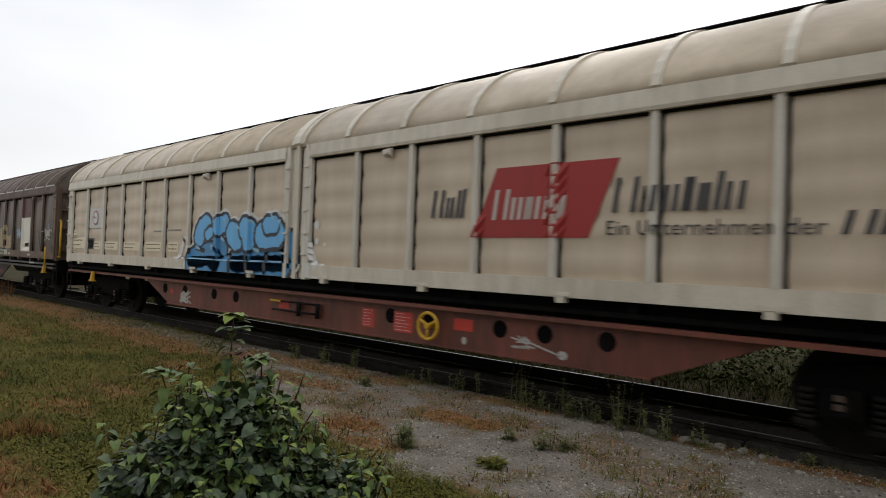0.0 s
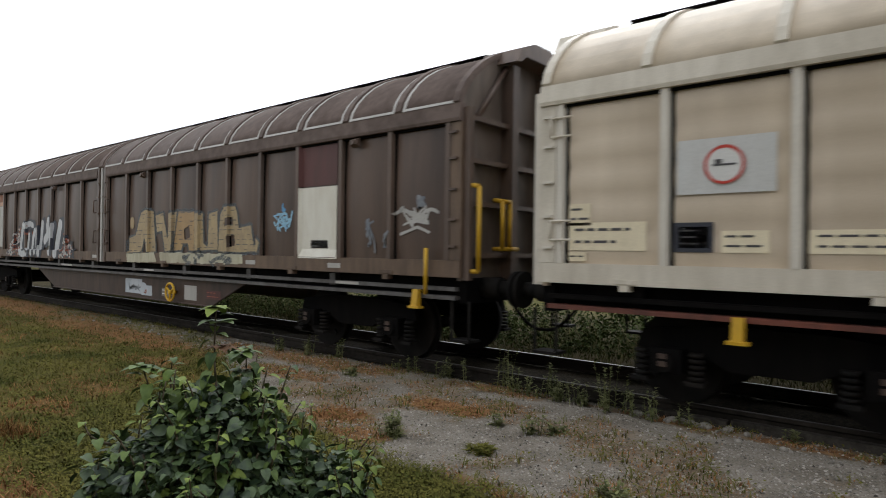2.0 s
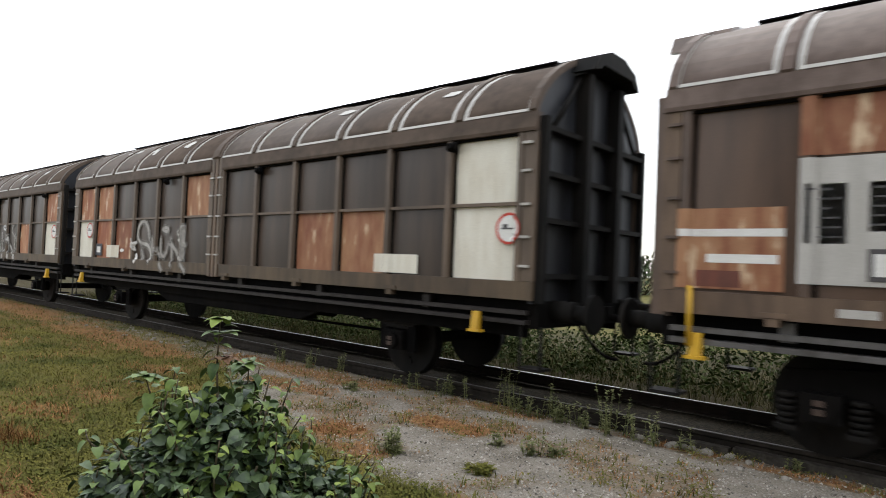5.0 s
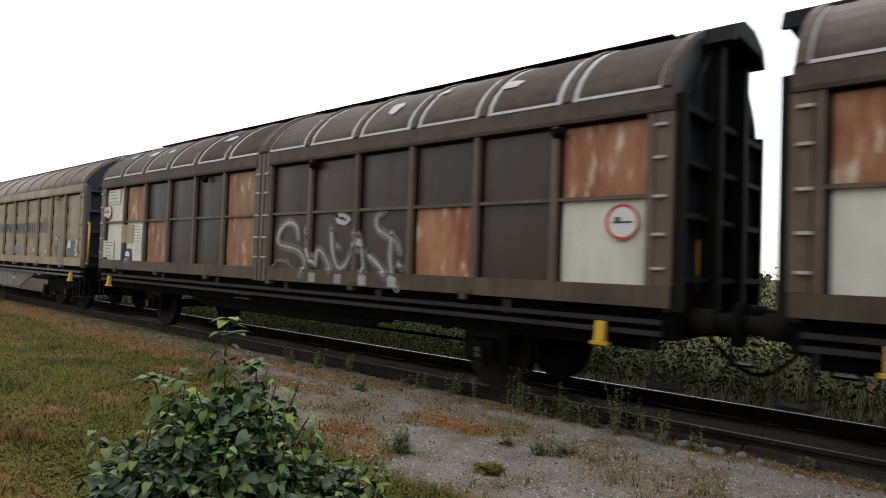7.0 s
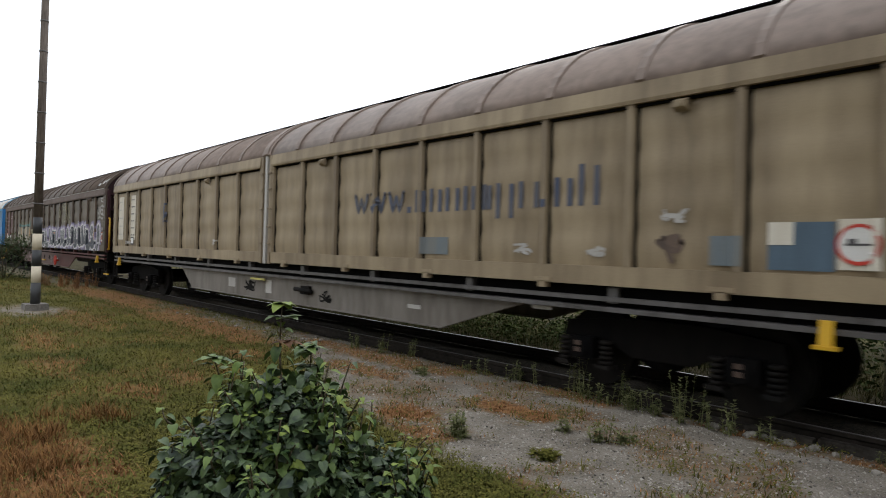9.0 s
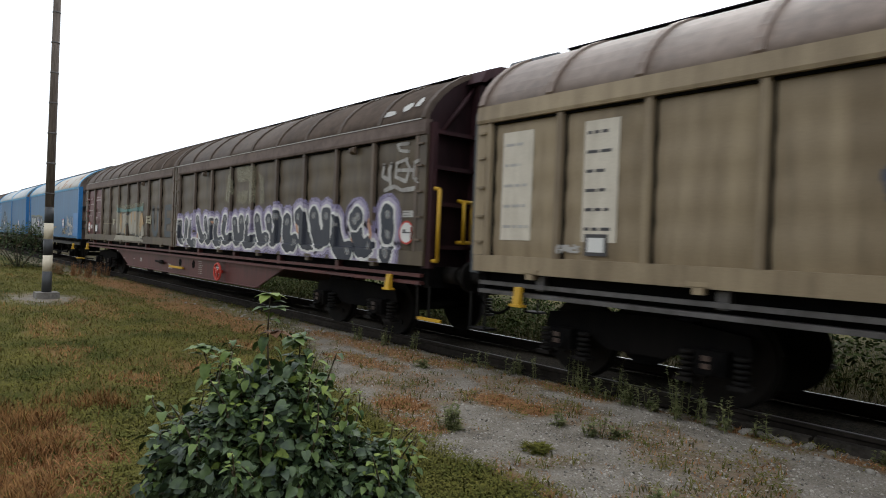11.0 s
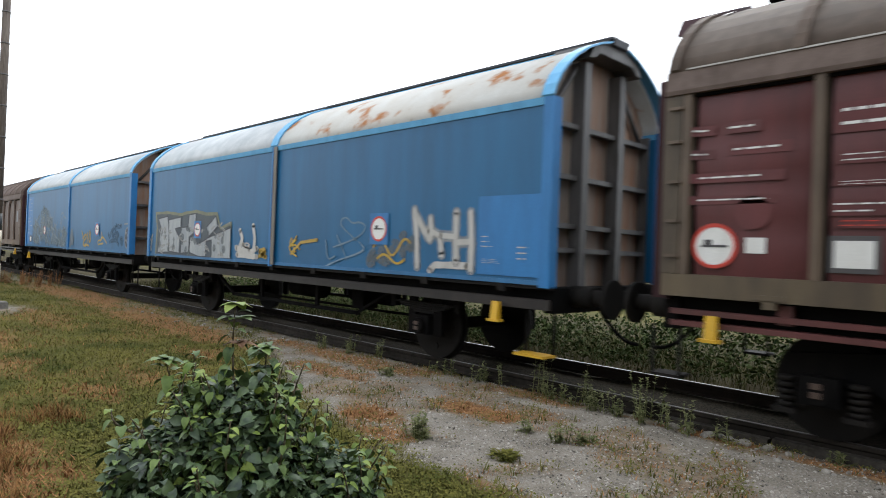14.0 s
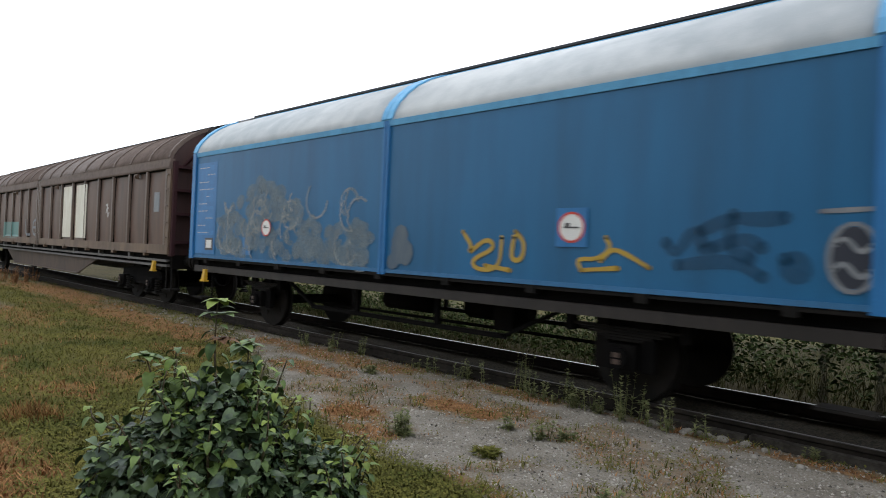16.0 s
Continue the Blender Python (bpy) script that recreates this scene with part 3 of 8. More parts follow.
def ribbon(bm, skin, pts, width, lift, closed=False, taper=False):
    """A sprayed line: a band along pts (u, z) that lies on the skin."""
    P = [Vector((a - skin.cx, b)) for a, b in pts]
    if closed:
        P.append(P[0])
    fine = []
    for a, b in zip(P, P[1:]):
        k = max(1, int((b - a).length / 0.045))
        fine += [a.lerp(b, i / k) for i in range(k)]
    fine.append(P[-1])
    across = 2 if width < 0.09 else 4 if width < 0.2 else 7
    rows = []
    for i, p in enumerate(fine):
        d = fine[min(i + 1, len(fine) - 1)] - fine[max(i - 1, 0)]
        if d.length < 1e-6:
            d = Vector((1, 0))
        n = Vector((-d.y, d.x)).normalized()
        wd = width * (1 - 0.6 * i / len(fine)) if taper else width
        wd *= 1 + (0.3 if width < 0.15 else 0.12) * noise.noise(Vector((p.x * 4.0, p.y * 4.0, 1.7)))
        row = []
        for k in range(across):
            q = p + n * wd * (k / (across - 1) - 0.5)
            row.append(bm.verts.new((q.x, skin.y(q.x, q.y) - lift, q.y)))
        rows.append(row)
    for a, b in zip(rows, rows[1:]):
        for k in range(across - 1):
            bm.faces.new((a[k], a[k + 1], b[k + 1], b[k]))
    if not closed:
        for p in (fine[0], fine[-1]):
            blob(bm, skin, p.x + skin.cx, p.y, width / 2, width / 2, lift, 10) if not taper or p is fine[0] else None


def blob(bm, skin, u, z, rx, rz, lift, seg=16, tilt=0.0, rings=None):
    x = u - skin.cx
    rings = rings or max(1, int(max(rx, rz) / 0.05))
    c = bm.verts.new((x, skin.y(x, z) - lift, z))
    prev = None
    for r in range(1, rings + 1):
        f = r / rings
        cur = []
        for i in range(seg):
            a = 2 * math.pi * i / seg
            dx, dz = rx * f * math.cos(a), rz * f * math.sin(a)
            qx, qz = x + dx * math.cos(tilt) - dz * math.sin(tilt), z + dx * math.sin(tilt) + dz * math.cos(tilt)
            cur.append(bm.verts.new((qx, skin.y(qx, qz) - lift, qz)))
        for i in range(seg):
            j = (i + 1) % seg
            if prev:
                bm.faces.new((prev[i], prev[j], cur[j], cur[i]))
            else:
                bm.faces.new((c, cur[i], cur[j]))
        prev = cur


def patch(bm, skin, u0, u1, z0, z1, lift, lean=0.0):
    """A painted or stuck-on rectangle; lean shifts its top along the wagon."""
    kx, kz = max(1, int(abs(u1 - u0) / 0.045)), max(1, int((z1 - z0) / 0.12))
    g = []
    for j in range(kz + 1):
        z = z0 + (z1 - z0) * j / kz
        row = []
        for i in range(kx + 1):
            x = u0 + (u1 - u0) * i / kx + lean * j / kz - skin.cx
            row.append(bm.verts.new((x, skin.y(x, z) - lift, z)))
        g.append(row)
    for a, b in zip(g, g[1:]):
        for i in range(kx):
            bm.faces.new((a[i], a[i + 1], b[i + 1], b[i]))


def sheet(name, parent, material, label, *calls):
    """One flat painted part from several calls of ribbon, blob or patch."""
    made_part = None
    for fn, *a in calls:
        bm = bmesh.new()
        fn(bm, *a)
        made_part = part(name, bm, material, parent, label)
    return made_part


def hump_sign(root, skin, u, z, r, panel=None):
    """The round no-humping sign: white disc, red rim, black bars."""
    if panel:
        sheet("sign_panel", root, panel, "", (patch, skin, u - r * 1.25, u + r * 1.25, z - r * 1.35, z + r * 1.35, 0.0125))
    sheet("sign_disc", root, WHITE, "white round warning sign", (blob, skin, u, z, r, r, 0.015, 24))
    pts = [(u + r * math.cos(a), z + r * math.sin(a)) for a in (2 * math.pi * i / 28 for i in range(28))]
    sheet("sign_rim", root, RED_PAINT, "red rim", (ribbon, skin, pts, r * 0.17, 0.017, True))
    sheet("sign_figure", root, INK, "", (patch, skin, u - r * 0.62, u + r * 0.62, z - 0.06 * r, z + 0.05 * r, 0.019),
          (patch, skin, u - r * 0.5, u - r * 0.1, z + 0.05 * r, z + 0.3 * r, 0.019))


def plate(root, skin, u0, u1, z0, z1, mat, lines=3, ink=None, seed=1, name="data_plate", label="pale plate with rows of small lettering"):
    p = sheet(name, root, mat, label, (patch, skin, u0, u1, z0, z1, 0.004))
    rnd = random.Random(seed)
    bm = bmesh.new()
    for i in range(lines):
        z = z1 - (z1 - z0) * (i + 0.7) / (lines + 0.3)
        u = u0 + 0.08 * (u1 - u0)
        end = u1 - (0.08 + 0.35 * rnd.random()) * (u1 - u0)
        while u < end:
            w = rnd.uniform(0.05, 0.16)
            patch(bm, skin, u, min(u + w, end), z, z + min(0.22 * (z1 - z0) / (lines + 0.3), 0.035 if z1 - z0 > 0.3 else 1.0), 0.007)
            u += w + 0.03
    part("lettering", bm, ink or INK, p)
    return p


def underframe(root, L, R, cx, web_mat, flange_mat, web=None, z_bot=0.60, holes=()):
    """Beams under the floor: sole bars, sliding rail and, for long wagons, a deep girder."""
    part("floor_pan", made(box, L - cx + 0.05, R - cx - 0.05, -1.2, 1.2, 1.085, 1.33), GRIME_SHADE, root, "underside of the floor, its shade coloured black")
    for s in (-1, 1):
        bm = bmesh.new()
        box(bm, L - cx + 0.1, R - cx - 0.1, s * 1.30 - 0.035, s * 1.30 + 0.035, 1.17, 1.22)
        for i in range(int((R - L) / 2.2)):
            x = L - cx + 1.1 + 2.2 * i
            box(bm, x - 0.06, x + 0.06, min(s * 1.18, s * 1.30), max(s * 1.18, s * 1.30), 1.15, 1.32)
        part("sliding_rail", bm, GREY_STEEL if flange_mat is GREY_STEEL else GRIME_SHADE if flange_mat is RED_FRAME else flange_mat, root, "rail on which the side wall slides")
        bm = bmesh.new()
        box(bm, L - cx + 0.1, R - cx - 0.1, s * 1.27 - 0.07, s * 1.27 + 0.07, 1.06, 1.11)
        part("flange", bm, flange_mat, root)
        if web:
            a, b, c, d = (v - cx for v in web)
            prof = [(a, 1.06), (b, z_bot), (c, z_bot), (d, 1.06)]
            bm = bmesh.new()
            y0, y1 = sorted((s * 1.20, s * 1.235))
            A = [bm.verts.new((px, y0, pz)) for px, pz in prof]
            B = [bm.verts.new((px, y1, pz)) for px, pz in prof]
            for i in range(4):
                bm.faces.new((A[i], A[(i + 1) % 4], B[(i + 1) % 4], B[i]))
            bm.faces.new(A)
            bm.faces.new(B[::-1])
            box(bm, b, c, *sorted((s * 1.15, s * 1.28)), z_bot - 0.02, z_bot)
            w = part("girder", bm, web_mat, root, "deep side girder of the underframe")
            for u in holes:
                b2 = bmesh.new()
                rod(b2, (u - cx, s * 1.2352, 0.90), (u - cx, s * 1.2392, 0.90), 0.105, 18)
                part("hole", b2, GRIME_SHADE, w, "dark round opening")
        else:
            bm = bmesh.new()
            box(bm, L - cx + 0.2, R - cx - 0.2, s * 1.12 - 0.03, s * 1.12 + 0.03, 0.90, 1.10)
            part("sole_bar", bm, web_mat, root)


def roots(name, label, L, R, group="freight wagons of the train"):
    cx = (L + R) / 2
    root = tagged(new(name), label, "freight wagon", group)
    root.empty_display_size = 0.5
    root.location = (cx, YC, 0)
    WAGONS.append((root, cx))
    return root, cx


def ribbed_wagon(label, L, J, R, bays, pal, rows=5, mid=False, lines=False, special=None, bogies=True, web=None, flange=GREY_STEEL, web_mat=BROWN_FRAME,
                 holes=(), end_mats=(STEEL_DARK, GREY_STEEL, GREY_STEEL), z_bot=0.60, axle=4.6, corner=0.22, joint_mat=None, jw=0.25):
    """A covered wagon with two sliding walls on each side. pal: panel, rib, sill, eave, roof, roof rib. special: bay number to panel material."""
    PAN, RIB, SIL, EAV, ROF, RRB = pal
    root, cx = roots("covered_wagon", label, L, R)
    ribs, special = [], special or {}
    for side in (-1, 1):
        for h, (a, b) in enumerate(((L + corner, J - jw), (J + jw, R - corner))):
            bm = bmesh.new()
            y0, y1 = sorted((side * 1.30, side * (SIDE + 0.012)))
            box(bm, a - cx - corner + 0.01, b - cx + corner - 0.01 if h else b - cx, y0, y1, SILL0, SILL1) if not h else box(bm, a - cx, b - cx + corner - 0.01, y0, y1, SILL0, SILL1)
            wall = part("sliding_wall", bm, SIL, root, "sliding side wall")
            bm = bmesh.new()
            ev = [(side * 1.28, PAN1), (side * 1.395, PAN1), (side * 1.405, PAN1 + 0.04), (side * 1.385, EAVE), (side * 1.28, EAVE)]
            prism(bm, ev, (a if h else L + 0.01) - cx, (R - 0.01 if h else b) - cx)
            part("eave_beam", bm, EAV, wall)
            n, w = bays, (b - a) / bays
            if side < 0:
                ribs += [a + w * i - cx for i in range(n + 1)]
            tiers = [(SILL1, 2.42), (2.45, PAN1)] if mid else [(SILL1, PAN1)]
            pans = [part("panel", panel_bm(w - 0.10, t1 - t0, 1 if mid else rows, 0.018 if not mid else 0.006, side * 1.305) if side < 0 else panel_bm(-(w - 0.10), t1 - t0, 1, -0.004, 1.305), PAN, wall) for t0, t1 in tiers]
            hgt = PAN1 - SILL1
            rib = part("rib", rib_bm(hgt, 0.115, 0.085, -1.292) if side < 0 else rib_bm(hgt, -0.115, -0.085, 1.292), RIB, wall)
            for i in range(n + 1):
                (again(rib, wall, (a + w * i - cx, 0, SILL1)) if i else rib).location = (a + w * i - cx, 0, SILL1)
            # dark strip on one side of each rib, drawn as its contact shade
            seal = part("seal", made(box, -0.016, 0.016, *sorted((side * 1.29, side * 1.327)), 0, hgt), GRIME_SHADE, wall, "dark strip as contact shade beside a rib")
            seal.location = (a + 0.072 - cx, 0, SILL1)
            for i in range(1, n):
                again(seal, wall, (a + w * i + 0.072 - cx, 0, SILL1))
            # near-black strip stands for the shade below the overhanging eave
            part("eave_seal", made(box, a - cx, b - cx, *sorted((side * 1.29, side * 1.345)), PAN1 - 0.03, PAN1 - 0.002), GRIME_SHADE, wall, "dark strip as the shaded gap under the eave")
            plain = [p.data for p in pans]
            for i in range(n):
                for k, (t0, t1) in enumerate(tiers):
                    o = again(pans[k], wall, (0, 0, 0)) if i else pans[k]
                    o.data = plain[k]
                    o.location = (a + w * (i + 0.5) - cx, 0, t0)
                    m = special.get((h, i, k)) if side < 0 else None
                    if m:
                        me = o.data.copy()
                        me.materials.clear()
                        me.materials.append(m)
                        o.data = me
            if mid:
                part("mid_rail", made(box, a - cx, b - cx, *sorted((side * 1.30, side * 1.352)), 2.415, 2.455), RIB, wall)
        # centre and corner posts
        part("joint_plate", made(box, J - jw - cx, J + jw - cx, *sorted((side * 1.26, side * 1.33)), SILL0, EAVE - 0.01), RIB, root)
        for k, u in enumerate((J - jw + 0.07, J, J + jw - 0.07)):
            part("centre_post", made(box, u - cx - 0.045, u - cx + 0.045, *sorted((side * 1.27, side * 1.385)), SILL0 - 0.02, EAVE), (joint_mat or RIB) if k == 1 else RIB, root)
        part("joint_gap", made(box, J + 0.046 - cx, J + 0.075 - cx, *sorted((side * 1.30, side * 1.336)), SILL0, EAVE - 0.02), GRIME_SHADE, root)
        for u0, u1 in ((L, L + corner - 0.05), (R - corner + 0.05, R)):
            part("corner_post", made(box, u0 - cx, u1 - cx, *sorted((side * 1.20, side * 1.372)), SILL1 + 0.004, PAN1 - 0.004), SIL if not mid else RIB, root)
        latch = part("latch", made(box, -0.06, 0.06, *sorted((side * 1.365, side * 1.41)), -0.014, 0.014), DULL_WHITE if mid else RIB, root)
        spots = [(u - cx, 0, z) for u in (L + 0.12, R - 0.12, J - jw + 0.07, J + jw - 0.07) for z in (1.72, 2.05, 2.42, 2.8, 3.12)]
        latch.location = spots[0]
        for q in spots[1:]:
            again(latch, root, q)
        for u in (L + (J - L) * 0.72, J + (R - J) * 0.2, J + (R - J) * 0.82):
            bm = bmesh.new()
            prism(bm, [(side * 1.36, 3.10), (side * 1.43, 3.14), (side * 1.43, 3.20), (side * 1.36, 3.235)], u - cx - 0.07, u - cx + 0.07)
            rod(bm, (u - cx, side * 1.43, 3.17), (u - cx, side * 1.45, 3.17), 0.035, 8)
            part("roof_hook", bm, GRIME_SHADE if mid else RIB, root)
        bm = bmesh.new()
        box(bm, -0.12, 0.12, *sorted((side * 1.372, side * 1.385)), 1.355, 1.40)
        box(bm, -0.05, 0.05, *sorted((side * 1.30, side * 1.40)), 1.28, 1.345)
        bracket = part("roller_bracket", bm, SIL, root)
        bracket.location = (L - cx + 1.0, 0, 0)
        for i in range(1, int((R - L) / 2.1)):
            again(bracket, root, (L - cx + 1.0 + 2.1 * i, 0, 0))
    # roof
    for h, (a, b) in enumerate(((L + 0.02, J - 0.06), (J + 0.06, R - 0.02))):
        rf = part("roof_shell", roof_bm(a - cx, b - cx), ROF, root, "arched sheet roof")
        w = (b - a) / bays
        first = None
        for i in range(bays + 1):
            u = min(max(a + w * i - cx, a - cx + 0.06), b - cx - 0.06)
            if first is None:
                first = part("roof_rib", made(half_arc, 0, 0.10, 0.022), RRB, rf)
                first.location = (u, 0, 0)
            else:
                again(first, rf, (u, 0, 0))
        if lines:
            bm = bmesh.new()
            lw = 0.06 if mid else 0.045
            for u in (0.1 - w / 2, w / 2 - 0.1):
                half_arc(bm, u, lw, 0.006)
            y, z = ROOF[0]
            prism(bm, [(-y - 0.003, z + 0.005), (-y - 0.007, z + 0.005), (-y + 0.006, z + 0.040), (-y + 0.012, z + 0.040)], 0.085 - w / 2, w / 2 - 0.085)
            ln = part("painted_outline", bm, lines, rf, "pale painted outline of a roof panel")
            ln.location = (a + w * 0.5 - cx, 0, 0)
            for i in range(1, bays):
                again(ln, rf, (a + w * (i + 0.5) - cx, 0, 0))
    part("roof_joint", made(half_arc, J - cx, 0.16, 0.035), RRB, root)
    bm = bmesh.new()
    top = 4.448 if mid else 4.428
    box(bm, L - cx + 0.5, R - cx - 0.5, -0.17, 0.17, 4.35, top - 0.018)
    box(bm, L - cx + 0.5, R - cx - 0.5, -0.21, 0.21, top - 0.018, top)
    part("ridge_rail", bm, GRIME_SHADE, root, "black rail along the ridge")
    for x, way in ((L - cx, -1), (R - cx, 1)):
        end_wall(root, x - way * 0.08, way, *end_mats)
        part("headstock", made(box, *sorted((x - way * 0.15, x)), -1.25, 1.25, 1.02, 1.33), GRIME_SHADE, root)
        buffers(root, x - 0.02 * way, way)
        for s in (-1, 1):
            bm = bmesh.new()
            box(bm, x - way * 0.05 - 0.15, x - way * 0.05 + 0.15, s * 1.2 - 0.12, s * 1.2 + 0.12, 0.55, 0.58)
            box(bm, x - way * 0.05 - 0.15, x - way * 0.05 - 0.12, s * 1.2 - 0.10, s * 1.2 - 0.08, 0.55, 1.05)
            box(bm, x - way * 0.05 + 0.12, x - way * 0.05 + 0.15, s * 1.2 - 0.10, s * 1.2 - 0.08, 0.55, 1.05)
            part("footstep", bm, STEEL_DARK, root)
    underframe(root, L, R, cx, web_mat, flange, web, z_bot, holes)
    if bogies:
        for u in (L + 2.25, R - 2.25):
            bogie(root, u - cx, GRIME_SHADE)
    else:
        two_axles(root, (J - axle) - cx, (J + axle) - cx)
    return root, cx, Skin(cx, ribs, 0.115, 1.325, 1.379)


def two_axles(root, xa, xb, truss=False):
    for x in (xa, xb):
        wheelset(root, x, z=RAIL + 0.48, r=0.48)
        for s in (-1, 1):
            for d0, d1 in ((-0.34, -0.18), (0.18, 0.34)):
                part("axle_guard", made(prism, [(s * 1.0, 0.50), (s * 1.06, 0.50), (s * 1.06, 1.10), (s * 1.0, 1.10)], x + d0, x + d1), GRIME_SHADE, root)
            axle_box = part("axle_box", made(box, x - 0.17, x + 0.17, s * 1.05 - 0.10, s * 1.05 + 0.10, 0.52, 0.78), GRIME_SHADE, root)
            part("box_cover", made(rod, (x, s * 1.149, 0.64), (x, s * 1.22, 0.64), 0.11, 12), GRIME_SHADE, axle_box)
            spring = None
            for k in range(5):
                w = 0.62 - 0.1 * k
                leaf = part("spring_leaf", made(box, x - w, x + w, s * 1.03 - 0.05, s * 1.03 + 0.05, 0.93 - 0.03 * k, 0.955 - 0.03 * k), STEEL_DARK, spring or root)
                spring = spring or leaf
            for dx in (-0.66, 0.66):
                part("spring_hanger", made(box, x + dx - 0.05, x + dx + 0.05, s * 1.03 - 0.06, s * 1.03 + 0.06, 0.86, 1.10), GRIME_SHADE, spring)
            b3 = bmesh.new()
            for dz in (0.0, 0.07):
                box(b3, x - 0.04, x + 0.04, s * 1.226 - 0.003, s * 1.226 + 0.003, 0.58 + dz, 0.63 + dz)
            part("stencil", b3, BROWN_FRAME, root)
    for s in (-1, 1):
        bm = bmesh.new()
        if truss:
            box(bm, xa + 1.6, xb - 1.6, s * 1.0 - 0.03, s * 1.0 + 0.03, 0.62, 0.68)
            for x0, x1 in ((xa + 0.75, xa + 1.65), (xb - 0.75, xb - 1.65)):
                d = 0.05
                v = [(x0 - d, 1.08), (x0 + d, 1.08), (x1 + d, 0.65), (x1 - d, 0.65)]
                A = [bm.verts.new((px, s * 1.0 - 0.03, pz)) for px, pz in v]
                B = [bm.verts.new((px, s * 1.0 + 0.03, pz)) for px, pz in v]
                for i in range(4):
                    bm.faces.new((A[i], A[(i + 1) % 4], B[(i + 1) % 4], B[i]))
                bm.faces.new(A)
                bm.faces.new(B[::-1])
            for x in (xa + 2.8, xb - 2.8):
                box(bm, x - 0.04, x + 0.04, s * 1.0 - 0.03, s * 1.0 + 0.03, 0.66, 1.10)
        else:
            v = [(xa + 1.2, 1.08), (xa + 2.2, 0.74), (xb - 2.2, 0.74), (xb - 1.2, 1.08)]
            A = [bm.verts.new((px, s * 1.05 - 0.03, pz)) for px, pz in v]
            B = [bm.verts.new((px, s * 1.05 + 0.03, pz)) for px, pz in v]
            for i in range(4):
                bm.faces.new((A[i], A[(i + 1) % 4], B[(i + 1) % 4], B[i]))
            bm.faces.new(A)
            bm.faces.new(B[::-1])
        part("truss", bm, GRIME_SHADE, root, "black underframe bracing")
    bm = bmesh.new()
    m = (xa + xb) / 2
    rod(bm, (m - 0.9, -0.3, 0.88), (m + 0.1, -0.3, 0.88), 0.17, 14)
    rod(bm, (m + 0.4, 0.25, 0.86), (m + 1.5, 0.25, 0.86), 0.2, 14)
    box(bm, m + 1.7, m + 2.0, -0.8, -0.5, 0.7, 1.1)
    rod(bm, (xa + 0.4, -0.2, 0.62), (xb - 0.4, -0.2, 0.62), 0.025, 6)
    part("brake_gear", bm, GRIME_SHADE, root, "brake cylinders and rods")


